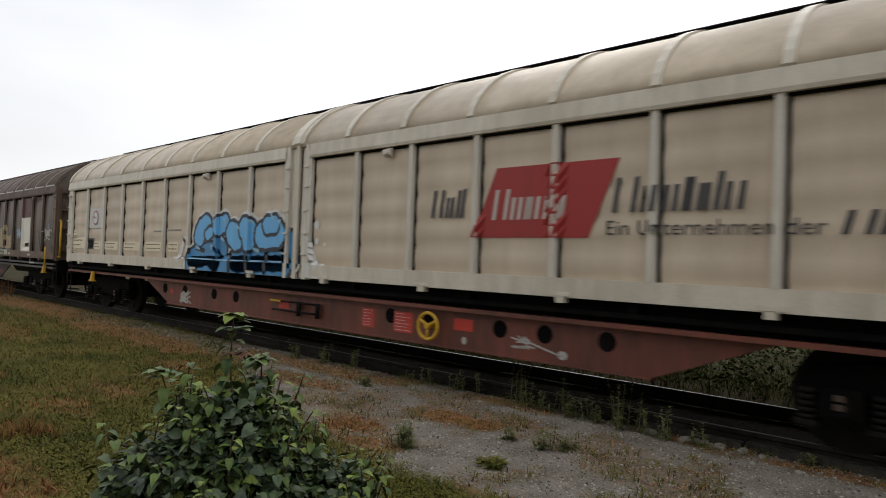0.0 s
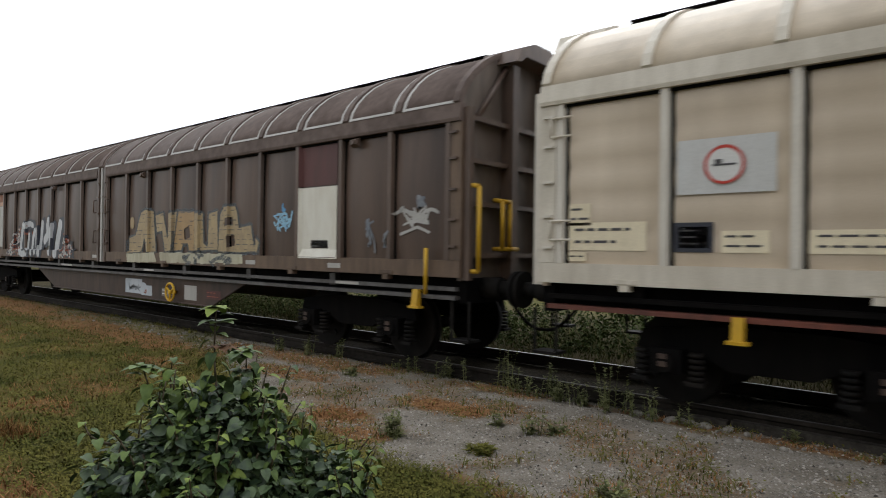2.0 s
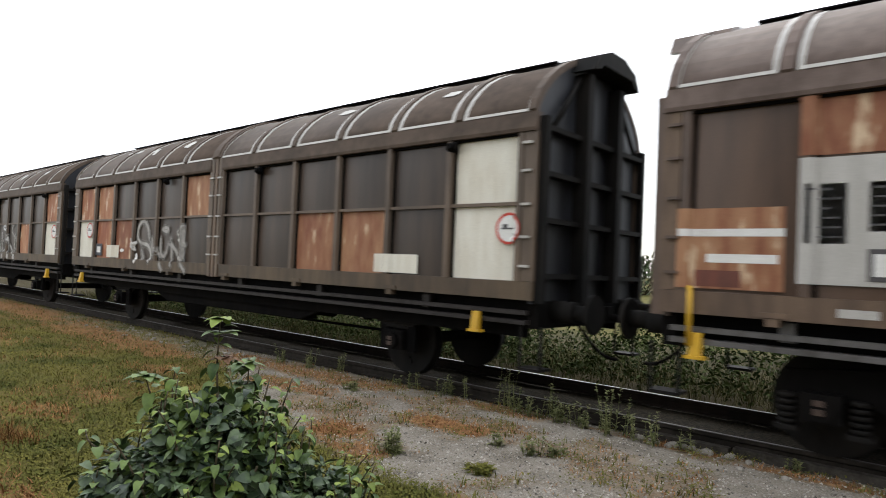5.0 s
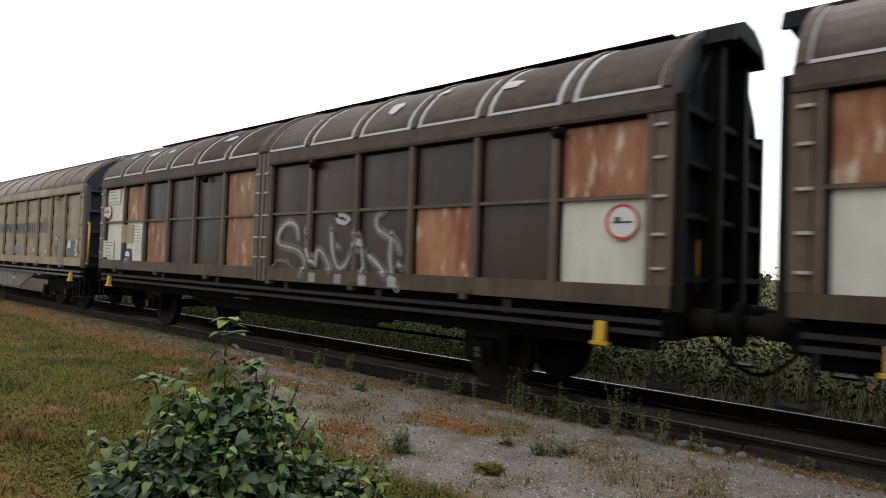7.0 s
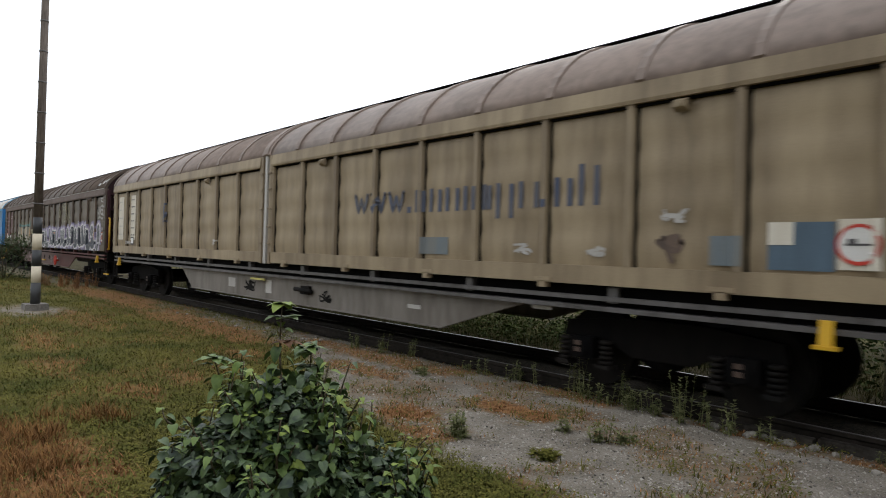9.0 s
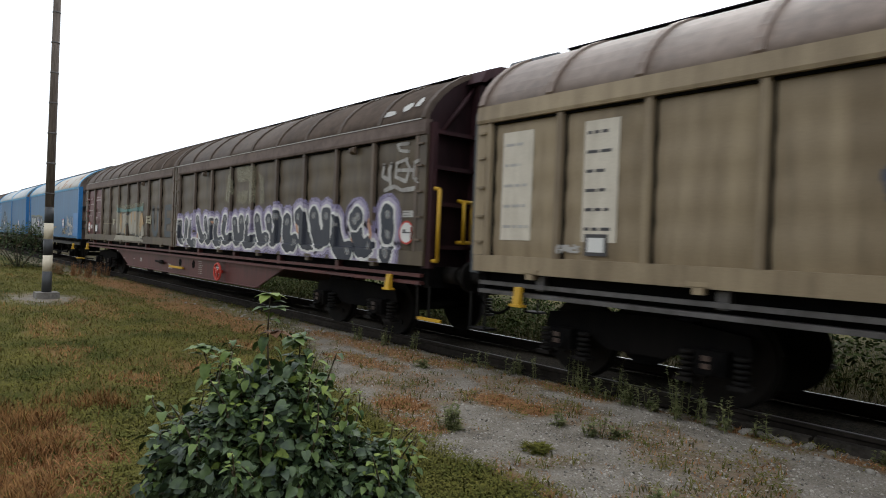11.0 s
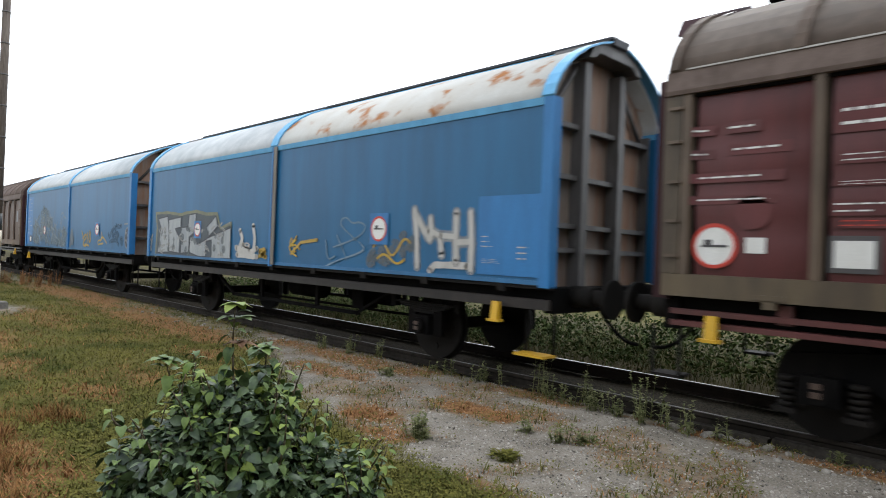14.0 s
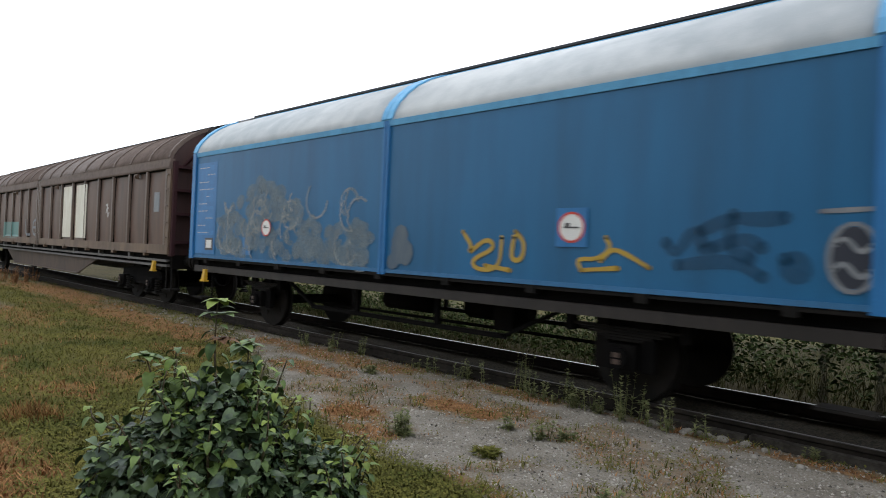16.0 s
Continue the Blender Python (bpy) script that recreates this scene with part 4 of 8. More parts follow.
def smooth_wagon(label, L, J, R, roof_mats, front=True):
    """A blue wagon with plain sliding walls and a pale roof edged in blue."""
    root, cx = roots("blue_wagon", label, L, R)
    for side in (-1, 1):
        for h, (a, b) in enumerate(((L + 0.14, J - 0.06), (J + 0.06, R - 0.14))):
            bm = bmesh.new()
            n = 12
            for i in range(n):
                x0, x1 = a + (b - a) * i / n - cx, a + (b - a) * (i + 1) / n - cx
                v = [bm.verts.new((x, side * y, z)) for x, y, z in ((x0, SIDE - 0.01, 1.37), (x1, SIDE - 0.01, 1.37), (x1, SIDE, 2.3), (x0, SIDE, 2.3))]
                u = [bm.verts.new((x, side * y, z)) for x, y, z in ((x0, SIDE, 2.3), (x1, SIDE, 2.3), (x1, SIDE, 3.39), (x0, SIDE, 3.39))]
                bm.faces.new(v)
                bm.faces.new(u)
            bmesh.ops.remove_doubles(bm, verts=bm.verts, dist=0.001)
            box(bm, a - cx, b - cx, *sorted((side * 1.28, side * (SIDE - 0.02))), 1.36, 3.39)
            wall = part("sliding_wall", bm, BLUE, root, "plain blue sliding wall")
            part("lower_edge", made(box, a - cx, b - cx, *sorted((side * 1.33, side * (SIDE + 0.012))), 1.335, 1.385), BLUE_RIM, wall)
            part("upper_edge", made(prism, [(side * 1.30, 3.39), (side * 1.378, 3.39), (side * 1.392, 3.472), (side * 1.30, 3.472)], a - cx, b - cx), BLUE_ROOF_EDGE, wall)
        for u0, u1 in ((L, L + 0.14), (J - 0.06, J - 0.012), (J + 0.012, J + 0.06), (R - 0.14, R)):
            part("edge_post", made(box, u0 - cx, u1 - cx, *sorted((side * 1.24, side * 1.394)), 1.31, 3.468), BLUE_EDGE, root)
        bracket = part("roller_bracket", made(box, -0.06, 0.06, *sorted((side * 1.22, side * 1.375)), 1.24, 1.335), STEEL_DARK, root)
        bracket.location = (L - cx + 0.7, 0, 0)
        for i in range(1, 9):
            again(bracket, root, (L - cx + 0.7 + (R - L - 1.4) * i / 8, 0, 0))
        part("guide_rail", made(box, L - cx, R - cx, *sorted((side * 1.26, side * 1.36)), 1.29, 1.325), STEEL_DARK, root)
    for h, (a, b) in enumerate(((L + 0.16, J - 0.08), (J + 0.08, R - 0.16))):
        part("roof_shell", roof_bm(a - cx, b - cx), roof_mats[h], root, "pale sheet roof")
    for u in (L + 0.09, J - 0.06, J + 0.06, R - 0.09):
        part("roof_bow", made(half_arc, u - cx, 0.11 if u not in (L + 0.09, R - 0.09) else 0.17, 0.02), BLUE_ROOF_EDGE, root, "light blue roof bow")
    for h, (a, b) in enumerate(((L + 0.16, J - 0.08), (J + 0.08, R - 0.16))):
        for s in (-1, 1):
            part("roof_edge", made(prism, [(s * 0.38, 4.31), (s * 0.30, 4.338), (s * 0.30, 4.352), (s * 0.38, 4.324)], a - cx, b - cx), BLUE_ROOF_EDGE, root, "light blue upper edge of the roof")
    bm = bmesh.new()
    box(bm, L - cx + 0.25, R - cx + 0.0, -0.17, 0.17, 4.35, 4.415)
    box(bm, L - cx + 0.25, R - cx + 0.0, -0.2, 0.2, 4.415, 4.45)
    part("ridge_rail", bm, RIDGE, root, "dark slate rail along the ridge")
    for x, way in ((L - cx, -1), (R - cx, 1)):
        end_wall(root, x - way * 0.42, way, RUST_END, GREY_STEEL, GREY_STEEL, (1.75, 2.05, 2.65, 3.28))
        part("headstock", made(box, *sorted((x - way * 0.15, x)), -1.25, 1.25, 1.02, 1.31), GRIME_SHADE, root)
        buffers(root, x - 0.02 * way, way)
        part("footstep", made(box, x - way * 0.3 - 0.22, x - way * 0.3 + 0.22, -1.32, -1.08, 0.50, 0.53), YELLOW if way > 0 and front else STEEL_DARK, root)
        for dx in (-0.2, 0.2):
            part("step_hanger", made(rod, (x - way * 0.3 + dx, -1.1, 0.52), (x - way * 0.3 + dx, -1.1, 1.05), 0.018, 6), STEEL_DARK, root)
        if (way > 0) == front:
            lever(root, x - way * 0.75, 0.98)
    part("floor_pan", made(box, L - cx + 0.05, R - cx - 0.05, -1.2, 1.2, 1.12, 1.30), GRIME_SHADE, root)
    for s in (-1, 1):
        part("sole_bar", made(box, L - cx + 0.05, R - cx - 0.05, s * 1.25 - 0.04, s * 1.25 + 0.04, 1.05, 1.17), SOLE_DARK, root, "dark brown sole bar")
    two_axles(root, L + 2.35 - cx, R - 2.35 - cx, truss=True)
    return root, cx, Skin(cx, [], 0.1, SIDE + 0.001, SIDE, sill=False)


def wave(u0, u1, z, amp, k, phase=0.0, n=14):
    return [(u0 + (u1 - u0) * i / n, z + amp * math.sin(phase + 2 * math.pi * k * i / n)) for i in range(n + 1)]


def arc(u, z, r, a0, a1, n=10, sz=1.0):
    return [(u + r * math.cos(radians(a0 + (a1 - a0) * i / n)), z + sz * r * math.sin(radians(a0 + (a1 - a0) * i / n))) for i in range(n + 1)]


def letters(skin, spec, u0, z0, w, h, gap, lean=0.0, cuts=2):
    """Strokes of simple block letters on a grid of one by one."""
    shapes = {"A": [[(0, 0), (0.5, 1), (1, 0)], [(0.25, 0.4), (0.75, 0.4)]], "V": [[(0, 1), (0.5, 0), (1, 1)]], "U": [[(0, 1), (0, 0.2), (0.3, 0), (0.7, 0), (1, 0.2), (1, 1)]],
              "E": [[(1, 1), (0, 1), (0, 0), (1, 0)], [(0, 0.5), (0.8, 0.5)]], "O": [[(0.5, 1), (0.05, 0.75), (0, 0.25), (0.5, 0), (1, 0.25), (0.95, 0.75), (0.5, 1)]],
              "N": [[(0, 0), (0, 1), (1, 0), (1, 1)]], "S": [[(1, 0.9), (0.5, 1), (0.05, 0.75), (0.5, 0.5), (0.95, 0.25), (0.5, 0), (0, 0.1)]], "K": [[(0, 0), (0, 1)], [(1, 1), (0.05, 0.45), (1, 0)]],
              "P": [[(0, 0), (0, 1), (0.8, 0.95), (0.95, 0.7), (0.7, 0.48), (0, 0.45)]], "H": [[(0, 0), (0, 1)], [(1, 0), (1, 1)], [(0, 0.5), (1, 0.5)]], "I": [[(0.5, 0), (0.5, 1)]],
              "G": [[(0.95, 0.85), (0.5, 1), (0.05, 0.7), (0.05, 0.25), (0.5, 0), (0.95, 0.2), (0.95, 0.5), (0.55, 0.5)]], "L": [[(0, 1), (0, 0), (1, 0)]], "T": [[(0, 1), (1, 1)], [(0.5, 1), (0.5, 0)]],
              "R": [[(0, 0), (0, 1), (0.85, 0.9), (0.8, 0.6), (0, 0.5)], [(0.4, 0.5), (1, 0)]], "M": [[(0, 0), (0.1, 1), (0.5, 0.4), (0.9, 1), (1, 0)]]}
    out, u = [], u0
    for ch in spec:
        for s in shapes[ch]:
            q = [(u + x * w + z * lean, z0 + z * h) for x, z in s]
            for _ in range(cuts if len(q) > 2 else 0):
                cut = [q[0]]
                for (ax, az), (bx, bz) in zip(q, q[1:]):
                    cut += [(0.78 * ax + 0.22 * bx, 0.78 * az + 0.22 * bz), (0.22 * ax + 0.78 * bx, 0.22 * az + 0.78 * bz)]
                q = cut + [q[-1]]
            out.append(q)
        u += w + gap
    return out


def strokes(root, skin, lines, width, mat, label="", lift=0.004, name="graffiti", taper=False):
    for k, s in enumerate(lines):
        bm = bmesh.new()
        ribbon(bm, skin, s, width, lift + 0.0004 * (k % 5), False, taper)
        part(name, bm, mat, root, label)


def fat(bm, skin, lines, width, lift, z_low=1.345, step=0.016):
    """Fat sprayed strokes laid out on one fine grid, so that layers over ribs never cut each other."""
    segs = [(a, b) for q in lines for a, b in zip(q, q[1:])]
    r = width / 2
    i0, i1 = int((min(min(a[0], b[0]) for a, b in segs) - r) / step) - 1, int((max(max(a[0], b[0]) for a, b in segs) + r) / step) + 1
    j0, j1 = int((min(min(a[1], b[1]) for a, b in segs) - r) / step) - 1, int((max(max(a[1], b[1]) for a, b in segs) + r) / step) + 1
    U, Z = np.meshgrid(np.arange(i0, i1) * step, np.arange(max(j0, int(z_low / step)), j1) * step, indexing="ij")
    near = np.full(U.shape, 9.0)
    for (ax, az), (bx, bz) in segs:
        dx, dz = bx - ax, bz - az
        t = np.clip(((U - ax) * dx + (Z - az) * dz) / max(dx * dx + dz * dz, 1e-9), 0, 1)
        near = np.minimum(near, np.hypot(U - ax - t * dx, Z - az - t * dz))
    inside = near < r + 0.012 * np.sin(U * 23.0) * np.sin(Z * 19.0)
    seen = {}

    def vert(i, j):
        if (i, j) not in seen:
            x, z = U[i, j] - skin.cx, Z[i, j]
            seen[i, j] = bm.verts.new((x, skin.y(x, z) - lift, z))
        return seen[i, j]
    for i, j in zip(*np.nonzero(inside[:-1, :-1] & inside[1:, 1:])):
        bm.faces.new((vert(i, j), vert(i + 1, j), vert(i + 1, j + 1), vert(i, j + 1)))


def field(bm, skin, outlines, lift, step=0.013, z_low=1.345):
    """A painted area filled on a fine grid; outlines inside the first one are left open."""
    us, zs = [p[0] for q in outlines for p in q], [p[1] for q in outlines for p in q]
    U, Z = np.meshgrid(np.arange(int(min(us) / step) - 1, int(max(us) / step) + 2) * step, np.arange(int(max(z_low, min(zs)) / step), int(max(zs) / step) + 2) * step, indexing="ij")
    C, D = U + step / 2 + 0.006 * np.sin(Z * 21.0), Z + step / 2 + 0.006 * np.sin(U * 17.0)
    inside = np.zeros(U.shape, dtype=bool)
    for q in outlines:
        for (ax, az), (bx, bz) in zip(q, q[1:] + q[:1]):
            inside ^= ((az > D) != (bz > D)) & (C < (bx - ax) * (D - az) / (bz - az if abs(bz - az) > 1e-9 else 1e-9) + ax)
    seen = {}

    def vert(i, j):
        if (i, j) not in seen:
            x, z = U[i, j] - skin.cx, Z[i, j]
            seen[i, j] = bm.verts.new((x, skin.y(x, z) - lift, z))
        return seen[i, j]
    for i, j in zip(*np.nonzero(inside[:-1, :-1])):
        bm.faces.new((vert(i, j), vert(i + 1, j), vert(i + 1, j + 1), vert(i, j + 1)))


def dashes(skin, outlines, rows, length, thick, lift, seed):
    """Short level strokes in rows inside a painted area."""
    rnd, bm = random.Random(seed), bmesh.new()
    for q in outlines:
        us, zs = [p[0] for p in q], [p[1] for p in q]
        z = min(zs) + rows * 0.6
        while z < max(zs):
            u = min(us) + rnd.uniform(0, length)
            while u < max(us):
                odd = False
                for (ax, az), (bx, bz) in zip(q, q[1:] + q[:1]):
                    if (az > z) != (bz > z) and u < (bx - ax) * (z - az) / (bz - az) + ax:
                        odd = not odd
                w = length * rnd.uniform(0.5, 1.2)
                if odd and rnd.random() < 0.75:
                    patch(bm, skin, u - w / 2, u + w / 2, z + rnd.uniform(-0.01, 0.01), z + thick, lift)
                u += w + rnd.uniform(0.04, 0.10)
            z += rows
    return bm


def curl(lines, times=2):
    """The same strokes with their corners rounded off."""
    out = []
    for q in lines:
        for _ in range(times if len(q) > 2 else 0):
            cut = [q[0]]
            for (ax, az), (bx, bz) in zip(q, q[1:]):
                cut += [(0.75 * ax + 0.25 * bx, 0.75 * az + 0.25 * bz), (0.25 * ax + 0.75 * bx, 0.25 * az + 0.75 * bz)]
            q = cut + [q[-1]]
        out.append(q)
    return out


def scribble(root, skin, u, z, w, h, mat, seed, n=5, width=0.05, label="small sprayed tag"):
    rnd = random.Random(seed)
    lines = []
    for i in range(n):
        q = [(u + w * rnd.uniform(-0.5, 0.5), z + h * rnd.uniform(-0.5, 0.5)) for _ in range(rnd.randint(3, 5))]
        for _ in range(2):
            cut = [q[0]]
            for (ax, az), (bx, bz) in zip(q, q[1:]):
                cut += [(0.75 * ax + 0.25 * bx, 0.75 * az + 0.25 * bz), (0.25 * ax + 0.75 * bx, 0.25 * az + 0.75 * bz)]
            q = cut + [q[-1]]
        lines.append(q)
    strokes(root, skin, lines, width, mat, label)


def cluster(root, skin, u0, u1, z0, z1, count, rx, rz, mat, seed, label="", lift=0.004, name="graffiti", shape=None):
    rnd = random.Random(seed)
    bm = bmesh.new()
    for _ in range(count):
        u, f = rnd.uniform(u0, u1), rnd.random()
        top = z1 if shape is None else z0 + (z1 - z0) * shape((u - u0) / (u1 - u0))
        blob(bm, skin, u, z0 + (top - z0) * f, rx * rnd.uniform(0.6, 1.3), rz * rnd.uniform(0.6, 1.3), lift + 0.0006 * rnd.random(), 9, rnd.uniform(-0.6, 0.6), 2)
    return tagged(part(name, bm, mat, root, label), kind="stuff")


# ---- beige wagon on a red underframe
PLATE = worn("cream_plate", (0.80, 0.70, 0.50), (0.62, 0.53, 0.37), 0.6, 0.5)


def beige_wagon():
    root, cx, sk = ribbed_wagon("long beige covered wagon with ribbed sliding walls on an oxide-red underframe", -19.35, -8.62, 2.11, 9,
                                (BEIGE, BEIGE_RIB, CREAM, CREAM, BEIGE_ROOF, CREAM), web=(-14.5, -13.35, -2.65, -1.5), flange=RED_FRAME, web_mat=RED_FRAME,
                                holes=(-13.5, -12.6, -11.4, -10.6, -6.45, -5.72, -4.55, -3.92, -3.15), end_mats=(BEIGE, BEIGE_RIB, CREAM), corner=0.25, joint_mat=CREAM, jw=0.33)
    # lettering and red field of the operator's mark
    sheet("mark_field", root, LOGO_RED, "dark red slanted field", (patch, sk, -4.95, -3.36, 1.99, 2.82, 0.004, 0.34))
    # plain bars in place of the operator's name
    def bars(u, z, widths, heights, h, mat, lift=0.007):
        for w, k in zip(widths, heights):
            bm = bmesh.new()
            patch(bm, sk, u, u + 0.055, z, z + h * k, lift, 0.05 * k)
            if w >= 0.12:
                patch(bm, sk, u + w - 0.10, u + w - 0.045, z, z + h * k, lift, 0.05 * k)
            part("lettering_shape", bm, mat, root)
            u += w
    bars(-5.67, 2.24, (0.24, 0.18, 0.08, 0.08), (1, 0.72, 0.95, 1), 0.36, INK)
    bars(-4.66, 2.20, (0.26, 0.20, 0.14, 0.21, 0.22), (1, 0.72, 0.72, 0.72, 0.72), 0.36, PALE_LETTER)
    bars(-3.10, 2.25, (0.30, 0.22, 0.20, 0.14, 0.16, 0.09, 0.22), (1, 0.72, 0.72, 0.9, 0.72, 1, 0.72), 0.36, INK)
    words = bpy.data.curves.new("words", "FONT")
    words.body, words.size = "Ein Unternehmen der", 0.215
    tmp = new("words", words)
    me = bpy.data.meshes.new_from_object(tmp.evaluated_get(bpy.context.evaluated_depsgraph_get()))
    bpy.data.objects.remove(tmp)
    bm = bmesh.new()
    bm.from_mesh(me)
    bmesh.ops.subdivide_edges(bm, edges=[e for e in bm.edges if e.calc_length() > 0.08], cuts=2)
    wid = max(v.co.x for v in bm.verts)
    for v in bm.verts:
        x, z = -3.17 + v.co.x * 2.02 / wid - cx, 2.02 + v.co.y
        v.co = (x, sk.y(x, z) - 0.006, z)
    part("lettering", bm, INK, root, "dark grey line of words")
    bars(-1.05, 2.02, (0.26, 0.22, 0.22), (1, 1, 1), 0.2, INK)
    # blue bubble letters over the lower left part
    low = [([(-12.13, 1.42), (-8.93, 1.5)], 0.4),
              ([(-12.06, 1.56), (-11.44, 1.67), (-11.2, 1.55)], 0.46),
              ([(-11.14, 1.86), (-10.99, 1.77)], 0.34),
              ([(-10.44, 1.59), (-9.66, 1.62)], 0.5),
              ([(-9.35, 1.64), (-9.05, 1.65)], 0.5),
              ([(-8.84, 1.89), (-8.75, 1.67)], 0.42)]
    high = [([(-11.9, 2.01), (-11.8, 2.16), (-11.64, 2.23)], 0.4),
              ([(-11.57, 2.03), (-11.45, 2.09)], 0.2),
              ([(-11.12, 2.19), (-10.94, 2.25)], 0.34),
              ([(-10.62, 2.05), (-10.49, 1.97)], 0.46),
              ([(-10.18, 2.14), (-10.03, 2.09), (-10.07, 1.97)], 0.44),
              ([(-9.63, 2.02), (-9.1, 2.05)], 0.46),
              ([(-9.46, 2.19), (-9.27, 2.21)], 0.3)]
    for k, (q, w) in enumerate(low + high):
        deep = k < len(low)
        sheet("graffiti_edge", root, WHITE, "white sprayed rim of a letter", (fat, sk, [q], w + 0.22, 0.003))
        sheet("graffiti_outline", root, SPRAY_NAVY, "dark outline of a letter", (fat, sk, [q], w + 0.12, 0.006 + 0.0035 * (0 if deep else k - 5)))
        sheet("graffiti_letter", root, SPRAY_DEEP if deep else SPRAY_SKY, "deep blue foot of a bubble letter" if deep else "sky blue bubble letter", (fat, sk, [q], w, 0.0075 + 0.0035 * (0 if deep else k - 5)))
    for q in [[(-10.93, 2.33), (-10.87, 2.26)], [(-10.46, 2.18), (-10.39, 2.15)], [(-10.02, 2.28), (-9.92, 2.25)], [(-9.37, 2.38), (-9.31, 2.32)], [(-9.14, 2.26), (-9.03, 2.24)], [(-11.95, 1.8), (-11.82, 1.76)], [(-11.37, 1.82), (-11.25, 1.76)], [(-11.0, 1.98), (-10.9, 1.93)], [(-9.89, 1.78), (-9.71, 1.75)]]:
        sheet("shine", root, SPRAY_PALE, "pale shine on a letter", (fat, sk, [q], 0.07, 0.036))
    strokes(root, sk, [[(-10.7, 1.7), (-10.66, 1.36)], [(-10.14, 1.71), (-10.05, 1.35)], [(-9.51, 1.73), (-9.48, 1.37)], [(-11.99, 1.77), (-11.69, 1.73)], [(-9.12, 1.8), (-9.02, 1.8)]], 0.09, SPRAY_NAVY, "dark inner line", 0.012)
    part("graffiti_line", made(ribbon, sk, [(-12.3, 1.57), (-10.91, 1.56), (-8.97, 1.58)], 0.025, 0.014), SPRAY_PALE, root)
    halo = bmesh.new()
    for u, s in ((-12.75, 1), (-8.1, -1)):
        patch(halo, sk, u - 0.22, u + 0.22, 1.36, 1.58, 0.0035)
        ribbon(halo, sk, [(u, 1.55), (u + s * 0.22, 1.95)], 0.14, 0.0035)
    for u, z, r in ((-8.12, 2.18, 0.07), (-8.1, 1.93, 0.05), (-7.9, 1.88, 0.03)):
        blob(halo, sk, u, z, r, r, 0.004, 10)
    part("graffiti_white", halo, WHITE, root, "white sprayed edges")
    # plates
    sheet("sign_panel", root, worn("grey_sign_panel", (0.60, 0.60, 0.58), (0.50, 0.48, 0.44), 0.5, 0.5), "pale grey rectangle", (patch, sk, -17.86, -17.0, 2.22, 2.73, 0.003))
    hump_sign(root, sk, -17.43, 2.48, 0.165)
    plate(root, sk, -19.0, -18.75, 1.95, 2.18, PLATE, 2, seed=2)
    plate(root, sk, -19.0, -18.15, 1.69, 1.98, PLATE, 2, seed=3)
    plate(root, sk, -19.0, -18.8, 1.575, 1.67, PLATE, 1, seed=4)
    sheet("card_frame", root, SPRAY_NAVY, "black card holder", (patch, sk, -17.88, -17.52, 1.68, 1.96, 0.004))
    plate(root, sk, -17.84, -17.56, 1.72, 1.92, WHITE, 3, seed=5, name="card", label="white card")
    for i, (a, b) in enumerate(((-17.45, -17.05), (-16.75, -15.95), (-15.6, -14.7), (-14.4, -13.5), (-13.25, -12.8))):
        plate(root, sk, a, b, 1.68, 1.88, PLATE, 2, seed=10 + i)
    sheet("stain", root, worn("dirty_smears", (0.22, 0.19, 0.16), (0.3, 0.27, 0.22), 0.6), "", (patch, sk, -14.0, -13.6, 2.10, 2.13, 0.004), (patch, sk, -13.3, -12.7, 2.12, 2.15, 0.004))
    # underframe fittings on the near girder
    bm = made(ring_wheel, (-5.62 - cx, -1.36, 0.84), 0.17, 0.022)
    part("brake_wheel", bm, YELLOW, root, "yellow hand brake wheel")
    g = Skin(cx, [], 0.1, 1.236, 1.236, sill=False)
    for u0, u1, z0, z1, m, s in ((-7.05, -6.80, 0.70, 0.97, RED_PAINT, 21), (-6.38, -6.02, 0.69, 0.97, RED_PAINT, 22)):
        plate(root, g, u0, u1, z0, z1, m, 6, DULL_WHITE, s, label="red plate with white lettering")
    sheet("red_patch", root, RED_PAINT, "", (patch, g, -5.28, -4.96, 0.82, 0.97, 0.004), (patch, g, -9.2, -8.9, 0.8, 0.95, 0.004), (patch, g, -13.25, -13.12, 0.82, 0.9, 0.004))
    scribble(root, g, -12.6, 0.78, 0.55, 0.3, DULL_WHITE, 31, 7, 0.035)
    scribble(root, g, -4.2, 0.78, 0.35, 0.15, DULL_WHITE, 32, 5, 0.02)
    sheet("smear", root, DULL_WHITE, "", (ribbon, g, [(-4.1, 0.78), (-3.7, 0.68)], 0.02, 0.004), (blob, g, -3.68, 0.69, 0.06, 0.05, 0.004, 10), (blob, g, -5.1, 0.70, 0.04, 0.05, 0.004, 10))
    bm = bmesh.new()
    for z in (0.78, 0.93):
        rod(bm, (-9.3 - cx, -1.30, z), (-8.1 - cx, -1.30, z), 0.018, 6)
    for u in (-8.55, -8.05):
        rod(bm, (u - cx, -1.30, 0.72), (u - cx, -1.30, 0.95), 0.04, 8)
    part("brake_linkage", bm, STEEL_DARK, root)
    part("lever_tip", made(box, -9.35 - cx, -9.05 - cx, -1.32, -1.28, 0.915, 0.945), YELLOW, root)
    for u in (-17.28, 0.3):
        lever(root, u - cx, 0.98)
    bm = bmesh.new()
    for k in range(2):
        rod(bm, (-19.2 - cx, -1.40, 2.9 - k * 1.1), (-19.2 - cx, -1.40, 3.1 - k * 1.1), 0.012, 6)
        rod(bm, (-19.2 - cx, -1.40, 3.1 - k * 1.1), (-18.95 - cx, -1.40, 3.1 - k * 1.1), 0.012, 6)
